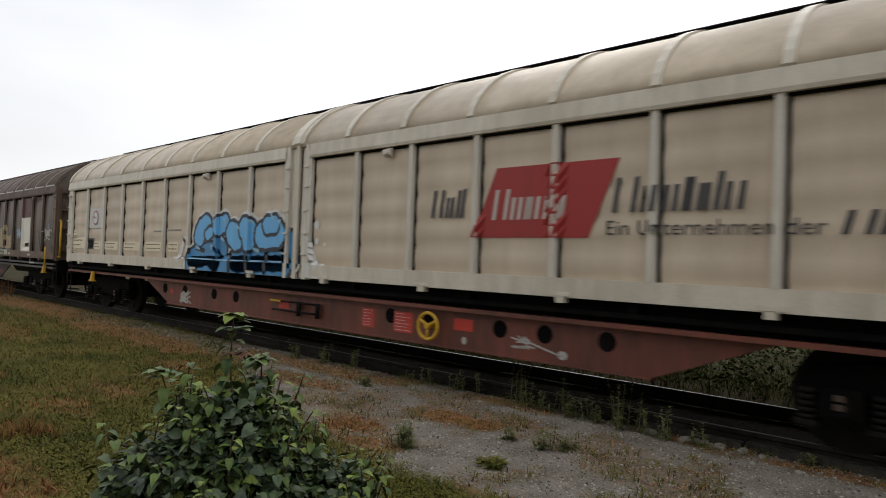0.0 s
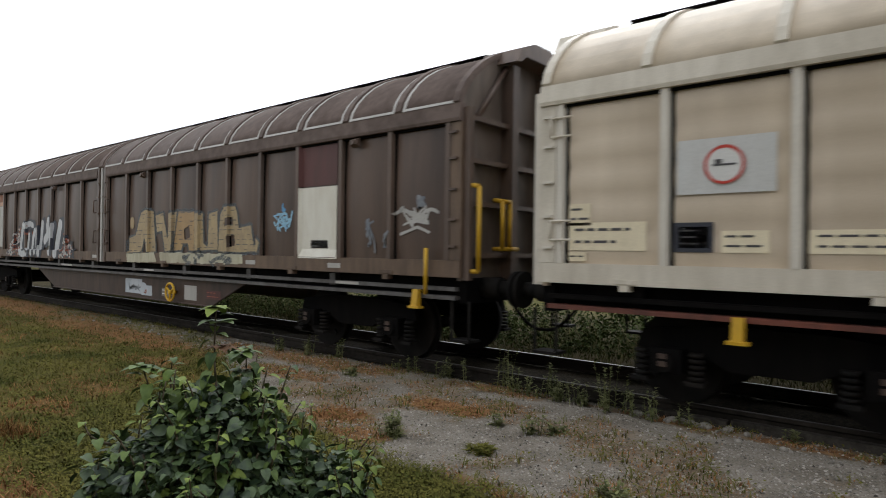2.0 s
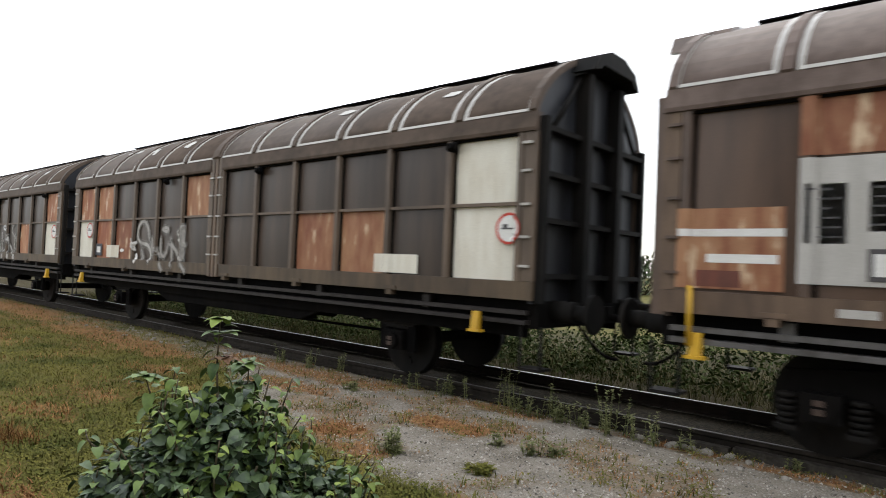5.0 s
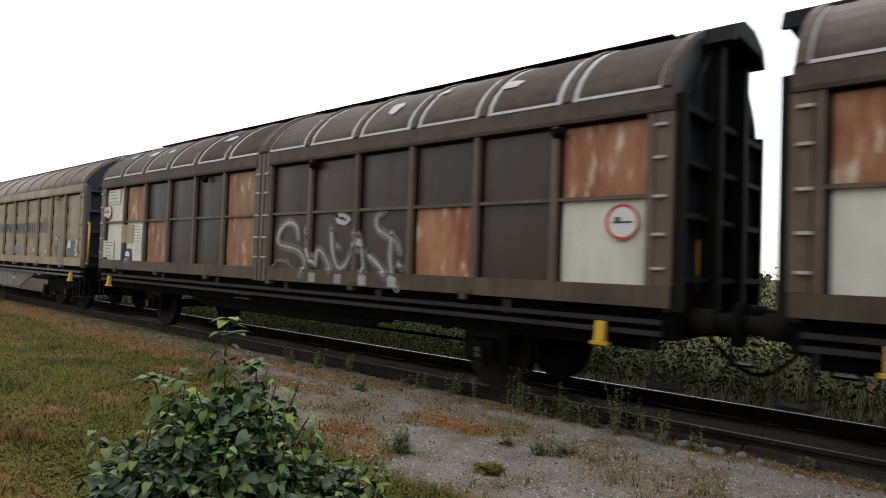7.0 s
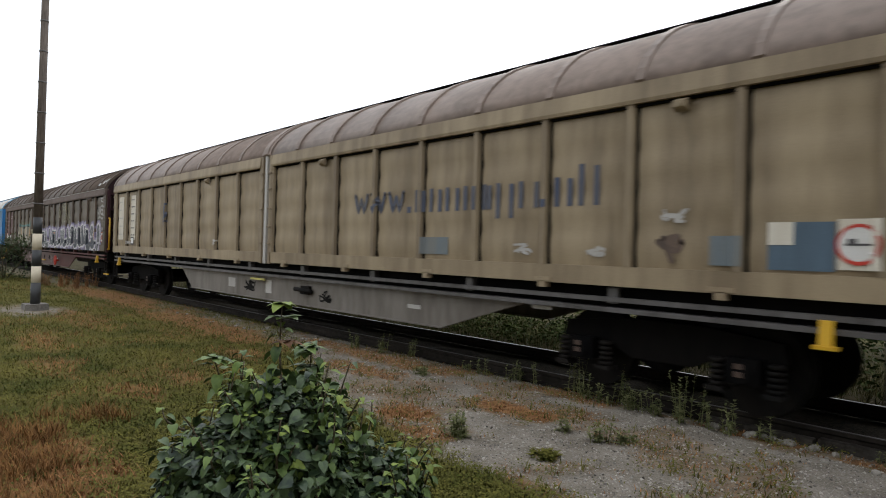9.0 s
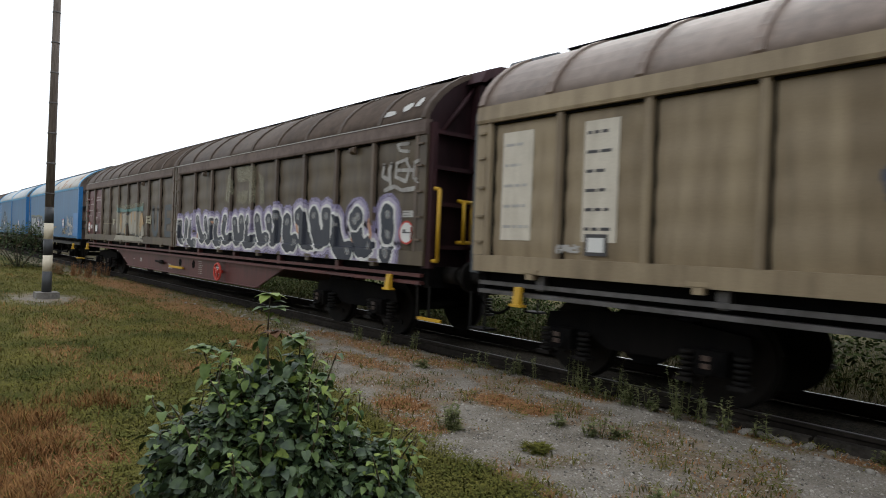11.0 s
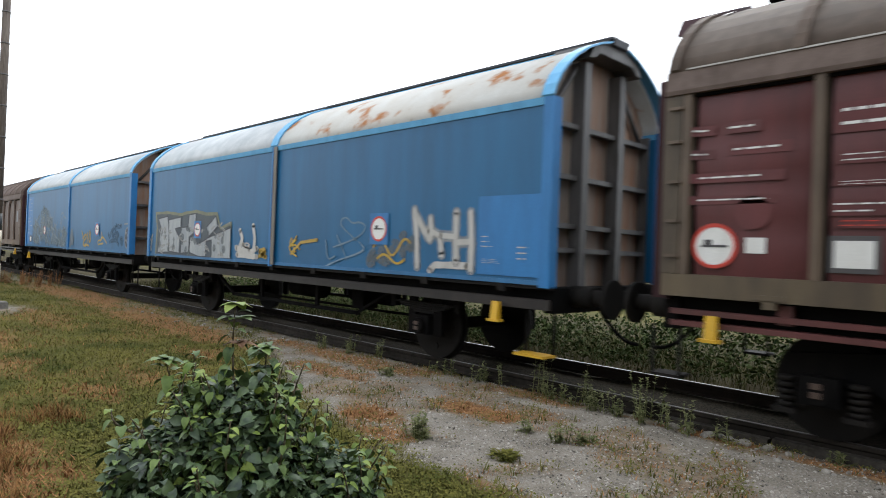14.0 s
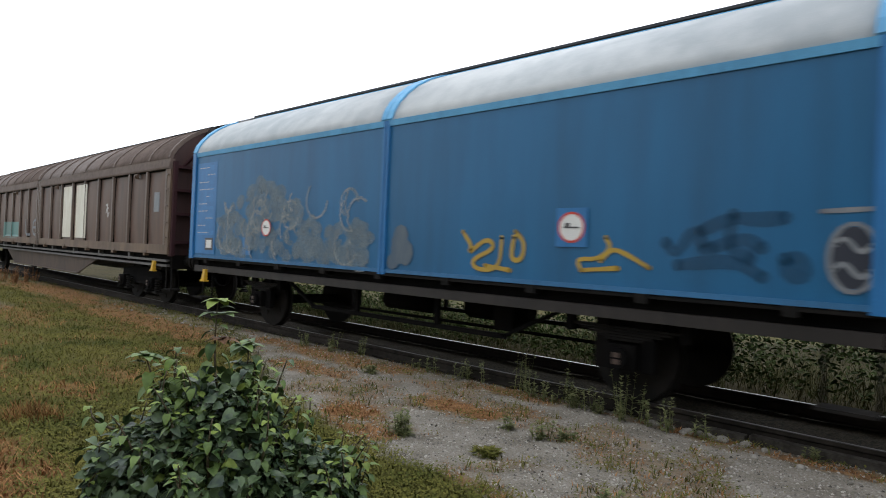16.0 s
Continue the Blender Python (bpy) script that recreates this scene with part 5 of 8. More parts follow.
        rod(bm, (-19.2 - cx, -1.40, 2.9 - k * 1.1), (-18.95 - cx, -1.40, 2.9 - k * 1.1), 0.012, 6)
    part("door_handle", bm, CREAM, root)


# ---- brown wagon with tan and silver graffiti
def brown_wagon():
    root, cx, sk = ribbed_wagon("long dark brown covered wagon with tan and silver graffiti", -41.62, -31.05, -20.45, 10,
                                (BROWN, BROWN_RIB, BROWN_SILL, BROWN_ROOF, BROWN_ROOF, BROWN_ROOF), lines=DULL_WHITE, web=(-35.7, -34.4, -26.4, -25.3),
                                web_mat=BROWN_FRAME, end_mats=(worn("brown_end_wall", (0.15, 0.118, 0.096), (0.06, 0.047, 0.038), 0.9), BROWN_RIB, BROWN_RIB), rows=1, joint_mat=DULL_WHITE)
    P = [(-23.66, -22.74, 1.53, 2.60, WHITE_PANEL), (-23.66, -22.74, 2.62, 3.24, MAROON), (-40.44, -39.54, 1.66, 2.72, DULL_WHITE), (-40.44, -39.54, 2.74, 3.24, RUST_FADED),
         (-39.42, -38.50, 1.62, 2.86, DULL_WHITE), (-39.42, -38.50, 3.0, 3.24, RUST_FADED), (-39.42, -38.5, 2.87, 2.99, SPRAY_PEACH),
         (-41.5, -40.55, 1.58, 2.32, RUST_FADED), (-41.45, -40.55, 2.06, 2.13, WHITE), (-41.2, -40.6, 1.82, 1.9, WHITE), (-41.3, -40.9, 1.6, 1.75, RED_FRAME)]
    for i, (a, b, z0, z1, m) in enumerate(P):
        sheet("painted_field", root, m, "", (patch, sk, a, b, z0, z1, 0.004 + (0.003 if m is WHITE or m is RED_FRAME else 0)))
    plate(root, sk, -23.4, -23.0, 1.68, 1.80, WHITE_PANEL, 2, seed=41)
    plate(root, sk, -40.4, -40.1, 2.0, 2.5, DULL_WHITE, 6, seed=42)
    plate(root, sk, -39.95, -39.65, 2.1, 2.5, DULL_WHITE, 5, seed=43)
    sheet("card_frame", root, INK, "", (patch, sk, -39.95, -39.62, 1.70, 1.96, 0.009))
    sheet("card", root, WHITE, "white card in a black holder", (patch, sk, -39.91, -39.66, 1.74, 1.92, 0.012))
    # tan block letters
    body = [([[(-29.69, 1.53), (-29.67, 1.86), (-29.37, 1.92), (-29.14, 2.39), (-28.9, 2.46), (-28.56, 2.4), (-28.43, 1.57), (-28.76, 1.56), (-28.82, 1.83), (-28.98, 1.83), (-29.09, 1.55)]], SPRAY_TAN), ([[(-28.48, 2.32), (-28.15, 2.36), (-27.95, 1.84), (-27.82, 2.34), (-27.58, 2.37), (-27.7, 1.6), (-28.06, 1.58), (-28.18, 1.99), (-28.41, 1.97)]], SPRAY_TAN),
            ([[(-27.73, 1.6), (-27.62, 2.0), (-27.52, 2.37), (-26.91, 2.35), (-26.79, 1.61), (-27.09, 1.6), (-27.14, 1.74), (-27.32, 1.74), (-27.38, 1.61)], [(-27.31, 2.03), (-27.1, 2.08), (-27.05, 1.85), (-27.27, 1.82)]], SPRAY_AMBER), ([[(-26.87, 2.31), (-26.6, 2.31), (-26.56, 1.76), (-26.41, 1.69), (-26.39, 2.29), (-26.09, 2.34), (-26.05, 1.63), (-26.79, 1.61)]], SPRAY_TAN),
            ([[(-26.05, 1.6), (-26.03, 2.0), (-25.99, 2.28), (-25.87, 2.4), (-25.51, 2.4), (-25.43, 2.26), (-25.39, 2.02), (-25.02, 2.06), (-24.96, 1.84), (-24.91, 1.7), (-24.79, 1.85), (-24.69, 1.77), (-24.75, 1.6), (-25.01, 1.61), (-25.2, 1.59)], [(-25.82, 2.19), (-25.58, 2.21), (-25.57, 2.08), (-25.77, 2.05)], [(-25.71, 1.88), (-25.51, 1.9), (-25.51, 1.7), (-25.69, 1.68)]], SPRAY_TAN)]
    for k, (q, m) in enumerate(body):
        sheet("graffiti_mist", root, MIST_GREY, "thin grey overspray round a letter", (fat, sk, [q[0] + q[0][:1]], 0.11, 0.003))
        letter = sheet("graffiti_letter", root, m, "tan block letter with brick marks", (field, sk, q, 0.006))
        part("graffiti_outline", made(ribbon, sk, q[0], 0.020, 0.0085, True), MIST_GREY, letter)
        tagged(part("brick_mark", dashes(sk, q[:1], 0.085, 0.15, 0.014, 0.009, 40 + k), MIST_GREY, letter), kind="stuff")
    sheet("graffiti", root, SPRAY_CREAM, "pale lower band of the graffiti", (field, sk, [[(-29.72, 1.52), (-28.42, 1.56), (-28.32, 1.37), (-29.68, 1.33)]], 0.005), (field, sk, [[(-28.21, 1.57), (-25.2, 1.56), (-25.19, 1.4), (-26.01, 1.38), (-28.16, 1.36)]], 0.005))
    sheet("graffiti", root, SPRAY_TAN, "", (blob, sk, -29.55, 2.18, 0.10, 0.13, 0.005, 14))
    cluster(root, sk, -27.3, -25.4, 1.37, 1.55, 26, 0.09, 0.035, MIST_GREY, 45, "smudged grey marks", 0.009)
    # silver letters with speckled ends
    let = [([(-36.63, 2.25), (-36.74, 1.95), (-36.83, 1.55), (-36.65, 1.41), (-36.25, 1.46)], 0.2),
              ([(-36.37, 2.2), (-36.15, 2.3), (-35.82, 2.23)], 0.17),
              ([(-36.11, 1.98), (-36.17, 1.64), (-36.25, 1.53)], 0.15),
              ([(-35.84, 1.45), (-35.8, 1.82), (-35.65, 2.08)], 0.17),
              ([(-35.39, 2.08), (-35.44, 1.69), (-35.54, 1.49)], 0.17),
              ([(-35.04, 2.28), (-35.1, 1.89), (-35.25, 1.45)], 0.21),
              ([(-34.6, 2.32), (-34.66, 2.14), (-34.59, 1.99), (-34.83, 1.82)], 0.25),
              ([(-34.24, 2.19), (-34.34, 1.96), (-34.45, 1.48)], 0.18),
              ([(-33.73, 2.21), (-33.87, 1.9), (-33.99, 1.48)], 0.3)]
    for q, w in ((curl([line])[0], w) for line, w in let):
        sheet("graffiti_shadow", root, SPRAY_NAVY, "black shadow of a silver letter", (fat, sk, [[(u + 0.09, z - 0.01) for u, z in q]], w + 0.15, 0.0115))
        sheet("graffiti_letter", root, SPRAY_SILVER, "silver graffiti letter", (fat, sk, [q], w, 0.0145))
        part("letter_edge", made(fat, sk, [[(u - 0.25 * w, z + 0.02) for u, z in q[:2]]], 0.04, 0.017), WHITE, root)
    cluster(root, sk, -37.9, -36.9, 1.38, 2.25, 90, 0.065, 0.035, SPRAY_ORANGE, 6, "speckled red, black and white graffiti", 0.006, shape=lambda f: 0.3 + 0.7 * f)
    cluster(root, sk, -37.9, -36.9, 1.38, 2.25, 80, 0.06, 0.03, SPRAY_NAVY, 7, "", 0.008, shape=lambda f: 0.3 + 0.7 * f)
    cluster(root, sk, -37.9, -36.9, 1.38, 2.25, 60, 0.055, 0.028, DULL_WHITE, 8, "", 0.010, shape=lambda f: 0.3 + 0.7 * f)
    cluster(root, sk, -33.9, -32.85, 1.38, 2.1, 90, 0.065, 0.035, SPRAY_ORANGE, 9, "", 0.006, shape=lambda f: 1 - 0.75 * f * f)
    cluster(root, sk, -33.9, -32.7, 1.38, 2.1, 100, 0.06, 0.03, SPRAY_NAVY, 10, "", 0.008, shape=lambda f: 1 - 0.75 * f * f)
    cluster(root, sk, -33.9, -32.9, 1.38, 2.1, 60, 0.055, 0.028, DULL_WHITE, 11, "", 0.010, shape=lambda f: 1 - 0.75 * f * f)
    cluster(root, sk, -36.6, -34.6, 1.9, 2.25, 50, 0.06, 0.035, SPRAY_ORANGE, 12, "", 0.004)
    scribble(root, sk, -24.15, 2.08, 0.55, 0.35, SPRAY_PALE, 13, 8, 0.032, "pale blue tag")
    scribble(root, sk, -24.15, 2.32, 0.22, 0.2, SPRAY_BLUE, 14, 3, 0.04)
    scribble(root, sk, -21.25, 2.10, 0.55, 0.30, DULL_WHITE, 15, 9, 0.03, "white tag")
    strokes(root, sk, [wave(-21.6, -20.85, 2.15, 0.04, 1.5), [(-21.5, 1.88), (-21.2, 1.97), (-21.0, 1.9)]], 0.04, DULL_WHITE, "")
    scribble(root, sk, -21.15, 2.3, 0.16, 0.25, SPRAY_GREY, 16, 3, 0.05)
    scribble(root, sk, -22.1, 1.85, 0.22, 0.5, SPRAY_GREY, 17, 4, 0.03)
    scribble(root, sk, -21.75, 1.8, 0.2, 0.3, SPRAY_GREY, 18, 3, 0.03)
    for i in range(9):
        u = -40.0 + 2.15 * i
        sheet("stencil", root, DULL_WHITE, "", (patch, sk, u - 0.14, u + 0.14, 1.40, 1.47, 0.004))
    g = Skin(cx, [], 0.1, 1.236, 1.236, sill=False)
    sheet("graffiti", root, worn("sprayed_pale_grey", (0.50, 0.53, 0.56), (0.36, 0.40, 0.44), 0.7, 0.5), "pale sprayed field on the girder", (patch, g, -30.05, -29.25, 0.67, 0.98, 0.004), (patch, g, -29.26, -28.78, 0.65, 0.86, 0.0045), (blob, g, -29.2, 0.86, 0.16, 0.06, 0.005, 14))
    scribble(root, g, -29.6, 0.8, 0.6, 0.2, SPRAY_GREY, 19, 4, 0.025)
    scribble(root, g, -29.05, 0.75, 0.2, 0.12, SPRAY_ORANGE, 20, 3, 0.03)
    sheet("painted_field", root, DULL_WHITE, "", (patch, g, -27.42, -26.95, 0.66, 0.94, 0.004))
    plate(root, g, -28.35, -28.05, 0.68, 0.84, GREY_FRAME, 2, WHITE, 25)
    plate(root, g, -26.6, -26.1, 0.72, 0.88, MAROON_FRAME, 2, SPRAY_ORANGE, 26)
    part("brake_wheel", made(ring_wheel, (-27.76 - cx, -1.36, 0.79), 0.17, 0.022), YELLOW, root, "yellow hand brake wheel")
    yellow_rails(root, -20.45 - cx, 1)
    bm = bmesh.new()
    rod(bm, (-20.95 - cx, -1.44, 1.12), (-20.95 - cx, -1.44, 1.70), 0.025, 8)
    rod(bm, (-41.3 - cx, -1.44, 1.05), (-41.3 - cx, -1.44, 1.6), 0.025, 8)
    part("handrail", bm, YELLOW, root, "yellow handrail")
    for u in (-21.15, -41.25):
        lever(root, u - cx, 1.04)
    sheet("stencil", root, DULL_WHITE, "", (patch, Skin(cx, [], 0.1, 1.337, 1.337, False), -33.6, -32.9, 1.175, 1.215, 0.004), (patch, Skin(cx, [], 0.1, 1.337, 1.337, False), -28.95, -28.5, 1.175, 1.215, 0.004),
          (patch, Skin(cx, [], 0.1, 1.337, 1.337, False), -22.8, -22.3, 1.175, 1.215, 0.004))
    bm = bmesh.new()
    for u in (-30.75, -31.4):
        for z0 in (1.75, 2.45):
            rod(bm, (u - cx, -1.42, z0), (u - cx, -1.42, z0 + 0.28), 0.014, 6)
            rod(bm, (u - cx, -1.42, z0), (u - cx, -1.34, z0), 0.014, 6)
            rod(bm, (u - cx, -1.42, z0 + 0.28), (u - cx, -1.34, z0 + 0.28), 0.014, 6)
    part("door_handle", bm, BROWN_RIB, root)


DARK_FLANGE = worn("dark_flange", (0.034, 0.029, 0.027), (0.014, 0.012, 0.011), 0.8, 0.6, spec=0.2)
SHORT_SILL = worn("olive_brown_sill", (0.105, 0.072, 0.042), (0.042, 0.029, 0.02), 0.85, 0.6)
DARK = (DARK_BROWN, DARK_RIB, SHORT_SILL, DARK_ROOF, DARK_ROOF, DARK_ROOF)
END_PLUM = worn("plum_end_frame", (0.050, 0.020, 0.023), (0.022, 0.011, 0.013), 0.8, 0.6, spec=0.15)
END_BLACK = (worn("black_end_wall", (0.034, 0.036, 0.042), (0.014, 0.014, 0.016), 0.8, 0.5, spec=0.3), STEEL_DARK, STEEL_DARK)


SLATE_END = worn("slate_end_wall", (0.045, 0.052, 0.060), (0.022, 0.024, 0.027), 0.8, 0.5, spec=0.3)
SLATE_POST = worn("slate_end_post", (0.085, 0.094, 0.104), (0.040, 0.043, 0.047), 0.8, 0.5, spec=0.3)


def short_wagon(label, L, J, R, special, axle=4.6):
    return ribbed_wagon(label, L, J, R, 6, DARK, mid=True, lines=DULL_WHITE, special=special, bogies=False, web_mat=GRIME_SHADE, flange=DARK_FLANGE, end_mats=END_BLACK, axle=axle, joint_mat=BROWN_SILL, jw=0.2)


def roof_marks(root, cx, spots):
    """Scuffed white marks that lie on the near slope of the roof; each: place, height along the slope, half length, half height."""
    run = [0.0]
    for (y0, z0), (y1, z1) in zip(ROOF, ROOF[1:]):
        run.append(run[-1] + math.hypot(y1 - y0, z1 - z0))

    def on_roof(x, f):
        s = max(0.0, min(run[-1], f * run[-1]))
        i = max(k for k in range(len(run) - 1) if run[k] <= s + 1e-9)
        t = (s - run[i]) / (run[i + 1] - run[i])
        y, z = ROOF[i][0] + t * (ROOF[i + 1][0] - ROOF[i][0]), ROOF[i][1] + t * (ROOF[i + 1][1] - ROOF[i][1])
        return (x, -y - 0.010, z + 0.010)
    for u, f, rx, rf in spots:
        bm = bmesh.new()
        mid = bm.verts.new(on_roof(u - cx, f))
        ring = []
        for k in range(14):
            a = 2 * math.pi * k / 14
            q = 1 + 0.45 * noise.noise(Vector((u * 3, math.cos(a) * 1.5, math.sin(a) * 1.5)))
            ring.append(bm.verts.new(on_roof(u - cx + rx * q * math.cos(a), f + rf * q * math.sin(a))))
        for k in range(14):
            bm.faces.new((mid, ring[k], ring[(k + 1) % 14]))
        part("roof_mark", bm, DULL_WHITE, root, "scuffed white mark on the roof")


def patched_wagon():
    sp = {(1, 5, 1): WHITE_PANEL, (1, 5, 0): WHITE_PANEL, (1, 3, 0): RUST_FADED, (1, 2, 0): RUST_FADED, (0, 0, 1): RUST_PANEL, (0, 0, 0): WHITE_PANEL,
          (0, 1, 1): RUST_PANEL, (0, 1, 0): RUST_PANEL, (0, 2, 0): RUST_FADED, (0, 5, 1): RUST_FADED}
    root, cx, sk = short_wagon("short dark brown covered wagon patched with rusty and white panels", -56.80, -49.92, -43.05, sp, 4.5)
    hump_sign(root, sk, -43.42, 2.15, 0.17)
    hump_sign(root, sk, -55.83, 2.2, 0.17)
    sheet("painted_field", root, WHITE_PANEL, "white painted field", (patch, sk, -45.68, -44.85, 1.57, 1.82, 0.004), (patch, sk, -54.8, -54.12, 1.57, 1.85, 0.004))
    sheet("card_frame", root, SPRAY_NAVY, "", (patch, sk, -55.42, -55.06, 1.60, 1.88, 0.009))
    sheet("card", root, WHITE, "white card in a black holder", (patch, sk, -55.34, -55.14, 1.67, 1.81, 0.012))
    tag = [[(-52.62, 2.04), (-52.67, 2.21), (-52.85, 2.39), (-53.05, 2.37), (-53.19, 2.17), (-53.14, 1.97), (-52.93, 1.9), (-52.66, 1.88), (-52.49, 1.71), (-52.53, 1.53)], [(-52.95, 1.75), (-52.85, 1.6)], [(-52.49, 2.0), (-52.40, 1.75)]]
    tag += [[(-52.53, 1.93), (-52.35, 1.6), (-52.3, 1.85), (-52.1, 1.64)], [(-52.08, 1.99), (-52.08, 1.72), (-51.95, 1.62), (-51.81, 1.73), (-51.75, 1.89)], [(-51.64, 1.99), (-51.6, 1.74), (-51.55, 1.48)], [(-51.69, 1.89), (-51.51, 1.84), (-51.28, 1.65), (-51.12, 1.6)], [(-51.38, 2.14), (-51.28, 2.02), (-51.04, 1.87)]]
    tag += [[(-51.13, 2.24), (-51.11, 1.61)], [(-52.01, 2.2), (-51.9, 2.24), (-51.75, 2.2), (-51.85, 2.14), (-52.0, 2.19)], [(-52.02, 1.48), (-51.93, 1.38)], [(-51.14, 1.51), (-50.96, 1.38)]]
    tag = curl(tag)
    strokes(root, sk, tag, 0.16, MIST_CHALK, "thin white overspray", 0.003)
    strokes(root, sk, tag, 0.07, SPRAY_CHALK, "thin white sprayed tag", 0.006)
    roof_marks(root, cx, ((-44.6, 0.35, 0.15, 0.05), (-46.8, 0.4, 0.2, 0.04), (-48.7, 0.32, 0.1, 0.06), (-51.6, 0.33, 0.16, 0.07), (-53.15, 0.34, 0.18, 0.04), (-53.0, 0.28, 0.09, 0.05), (-54.15, 0.42, 0.12, 0.04), (-54.7, 0.44, 0.1, 0.04)))
    splash = [[(-53.35, 1.86), (-53.35 + 0.18 * math.cos(a), 1.86 + 0.16 * math.sin(a))] for a in (0.5, 1.9, 3.3, 5.4)]
    strokes(root, sk, splash, 0.10, DULL_WHITE, "white star-shaped splash", 0.006, taper=True)
    sheet("graffiti", root, WHITE, "", (blob, sk, -53.35, 1.86, 0.08, 0.06, 0.007, 12), (blob, sk, -53.95, 1.74, 0.11, 0.04, 0.006, 10), (blob, sk, -53.2, 1.58, 0.06, 0.12, 0.006, 10))
    for u in (-43.8, -56.05):
        lever(root, u - cx, 1.04)


def tagged_wagon():
    sp = {(1, 5, 1): RUST_PANEL, (1, 5, 0): WHITE_PANEL, (1, 3, 0): RUST_PANEL, (0, 0, 1): WHITE_PANEL, (0, 0, 0): WHITE_PANEL, (0, 1, 1): RUST_FADED, (0, 1, 0): WHITE_PANEL,
          (0, 2, 0): RUST_FADED, (0, 5, 1): RUST_FADED, (0, 5, 0): RUST_FADED}
    root, cx, sk = short_wagon("short dark brown covered wagon with rusty panels and a white tag", -71.85, -64.82, -57.80, sp)
    hump_sign(root, sk, -58.32, 2.18, 0.17)
    hump_sign(root, sk, -71.48, 2.68, 0.15)
    plate(root, sk, -71.55, -70.85, 2.86, 3.20, WHITE_PANEL, 4, seed=54)
    tag = [[(-63.82, 2.04), (-63.87, 2.24), (-64.12, 2.31), (-64.37, 2.15), (-64.4, 1.94), (-64.14, 1.9), (-63.78, 1.85), (-63.61, 1.66), (-63.68, 1.46)], [(-63.63, 2.17), (-63.59, 1.91), (-63.36, 1.54), (-63.35, 1.88), (-63.18, 1.82), (-62.98, 1.55)], [(-63.0, 2.16), (-62.97, 1.86), (-62.83, 1.56), (-62.64, 1.63), (-62.49, 1.86)], [(-62.84, 1.92), (-62.78, 1.89)], [(-62.41, 2.09), (-62.31, 1.92), (-62.26, 1.7), (-62.24, 1.47)], [(-62.46, 1.92), (-62.34, 1.98)]]
    tag += [[(-61.87, 2.4), (-62.02, 2.33), (-62.0, 2.17), (-61.81, 2.08), (-61.58, 1.98), (-61.52, 1.85)], [(-61.69, 2.08), (-61.71, 1.82), (-61.67, 1.53), (-61.51, 1.36)], [(-62.19, 1.81), (-61.91, 1.65), (-61.77, 1.5)], [(-61.53, 1.67), (-61.47, 1.64)]]
    tag = curl(tag)
    strokes(root, sk, tag, 0.15, MIST_CHALK, "thin white overspray", 0.003)
    strokes(root, sk, tag, 0.065, SPRAY_CHALK, "thin white sprayed tag", 0.006, taper=True)
    strokes(root, sk, [[(-62.89, 2.37), (-62.76, 2.39), (-62.58, 2.31), (-62.69, 2.25), (-62.85, 2.29), (-62.89, 2.37)]], 0.07, SPRAY_SILVER, "")
    strokes(root, sk, [[(-64.52, 1.56), (-64.39, 1.67), (-64.14, 1.67), (-63.93, 1.57)]], 0.05, MIST_CHALK, "")
    for u in (-63.38, -62.76, -62.21, -61.61):
        sheet("graffiti_drip", root, SPRAY_CHALK, "", (patch, sk, u - 0.08, u + 0.08, 1.36, 1.50, 0.006))
    sheet("card_frame", root, SPRAY_NAVY, "", (patch, sk, -70.52, -70.12, 1.50, 1.82, 0.009))
    sheet("card", root, WHITE, "white card in a black holder", (blob, sk, -70.3, 1.66, 0.13, 0.11, 0.012, 8))
    sheet("painted_field", root, SPRAY_TAN, "tan field with faded lettering", (patch, sk, -70.52, -70.05, 1.95, 2.36, 0.003))
    plate(root, sk, -71.6, -71.1, 1.6, 2.0, WHITE_PANEL, 5, seed=51)
    plate(root, sk, -70.0, -69.6, 1.75, 2.35, WHITE_PANEL, 9, seed=52)
    for u in (-58.5, -71.1):
        lever(root, u - cx, 1.04)
    g = Skin(cx, [], 0.1, 1.151, 1.151, False)
    plate(root, g, -66.0, -65.2, 0.92, 1.08, GRIME_SHADE, 2, SPRAY_GREY, 53)
    roof_marks(root, cx, ((-59.9, 0.30, 0.16, 0.05), (-61.2, 0.42, 0.14, 0.06), (-61.9, 0.30, 0.12, 0.10), (-63.6, 0.35, 0.15, 0.03), (-66.5, 0.35, 0.2, 0.05), (-68.9, 0.34, 0.12, 0.05), (-69.8, 0.36, 0.2, 0.06), (-71.0, 0.4, 0.1, 0.06)))
    bm = bmesh.new()
    for x in (-58.0, -57.85):
        rod(bm, (x - cx, -0.55, 1.5), (x - cx, -0.55, 2.05), 0.025, 8)
    rod(bm, (-58.0 - cx, -0.55, 2.05), (-57.85 - cx, -0.55, 2.05), 0.025, 8)
    rod(bm, (-57.9 - cx, -0.9, 1.5), (-57.9 - cx, -0.5, 1.5), 0.02, 8)
    part("handrail", bm, YELLOW, root, "yellow handrail")


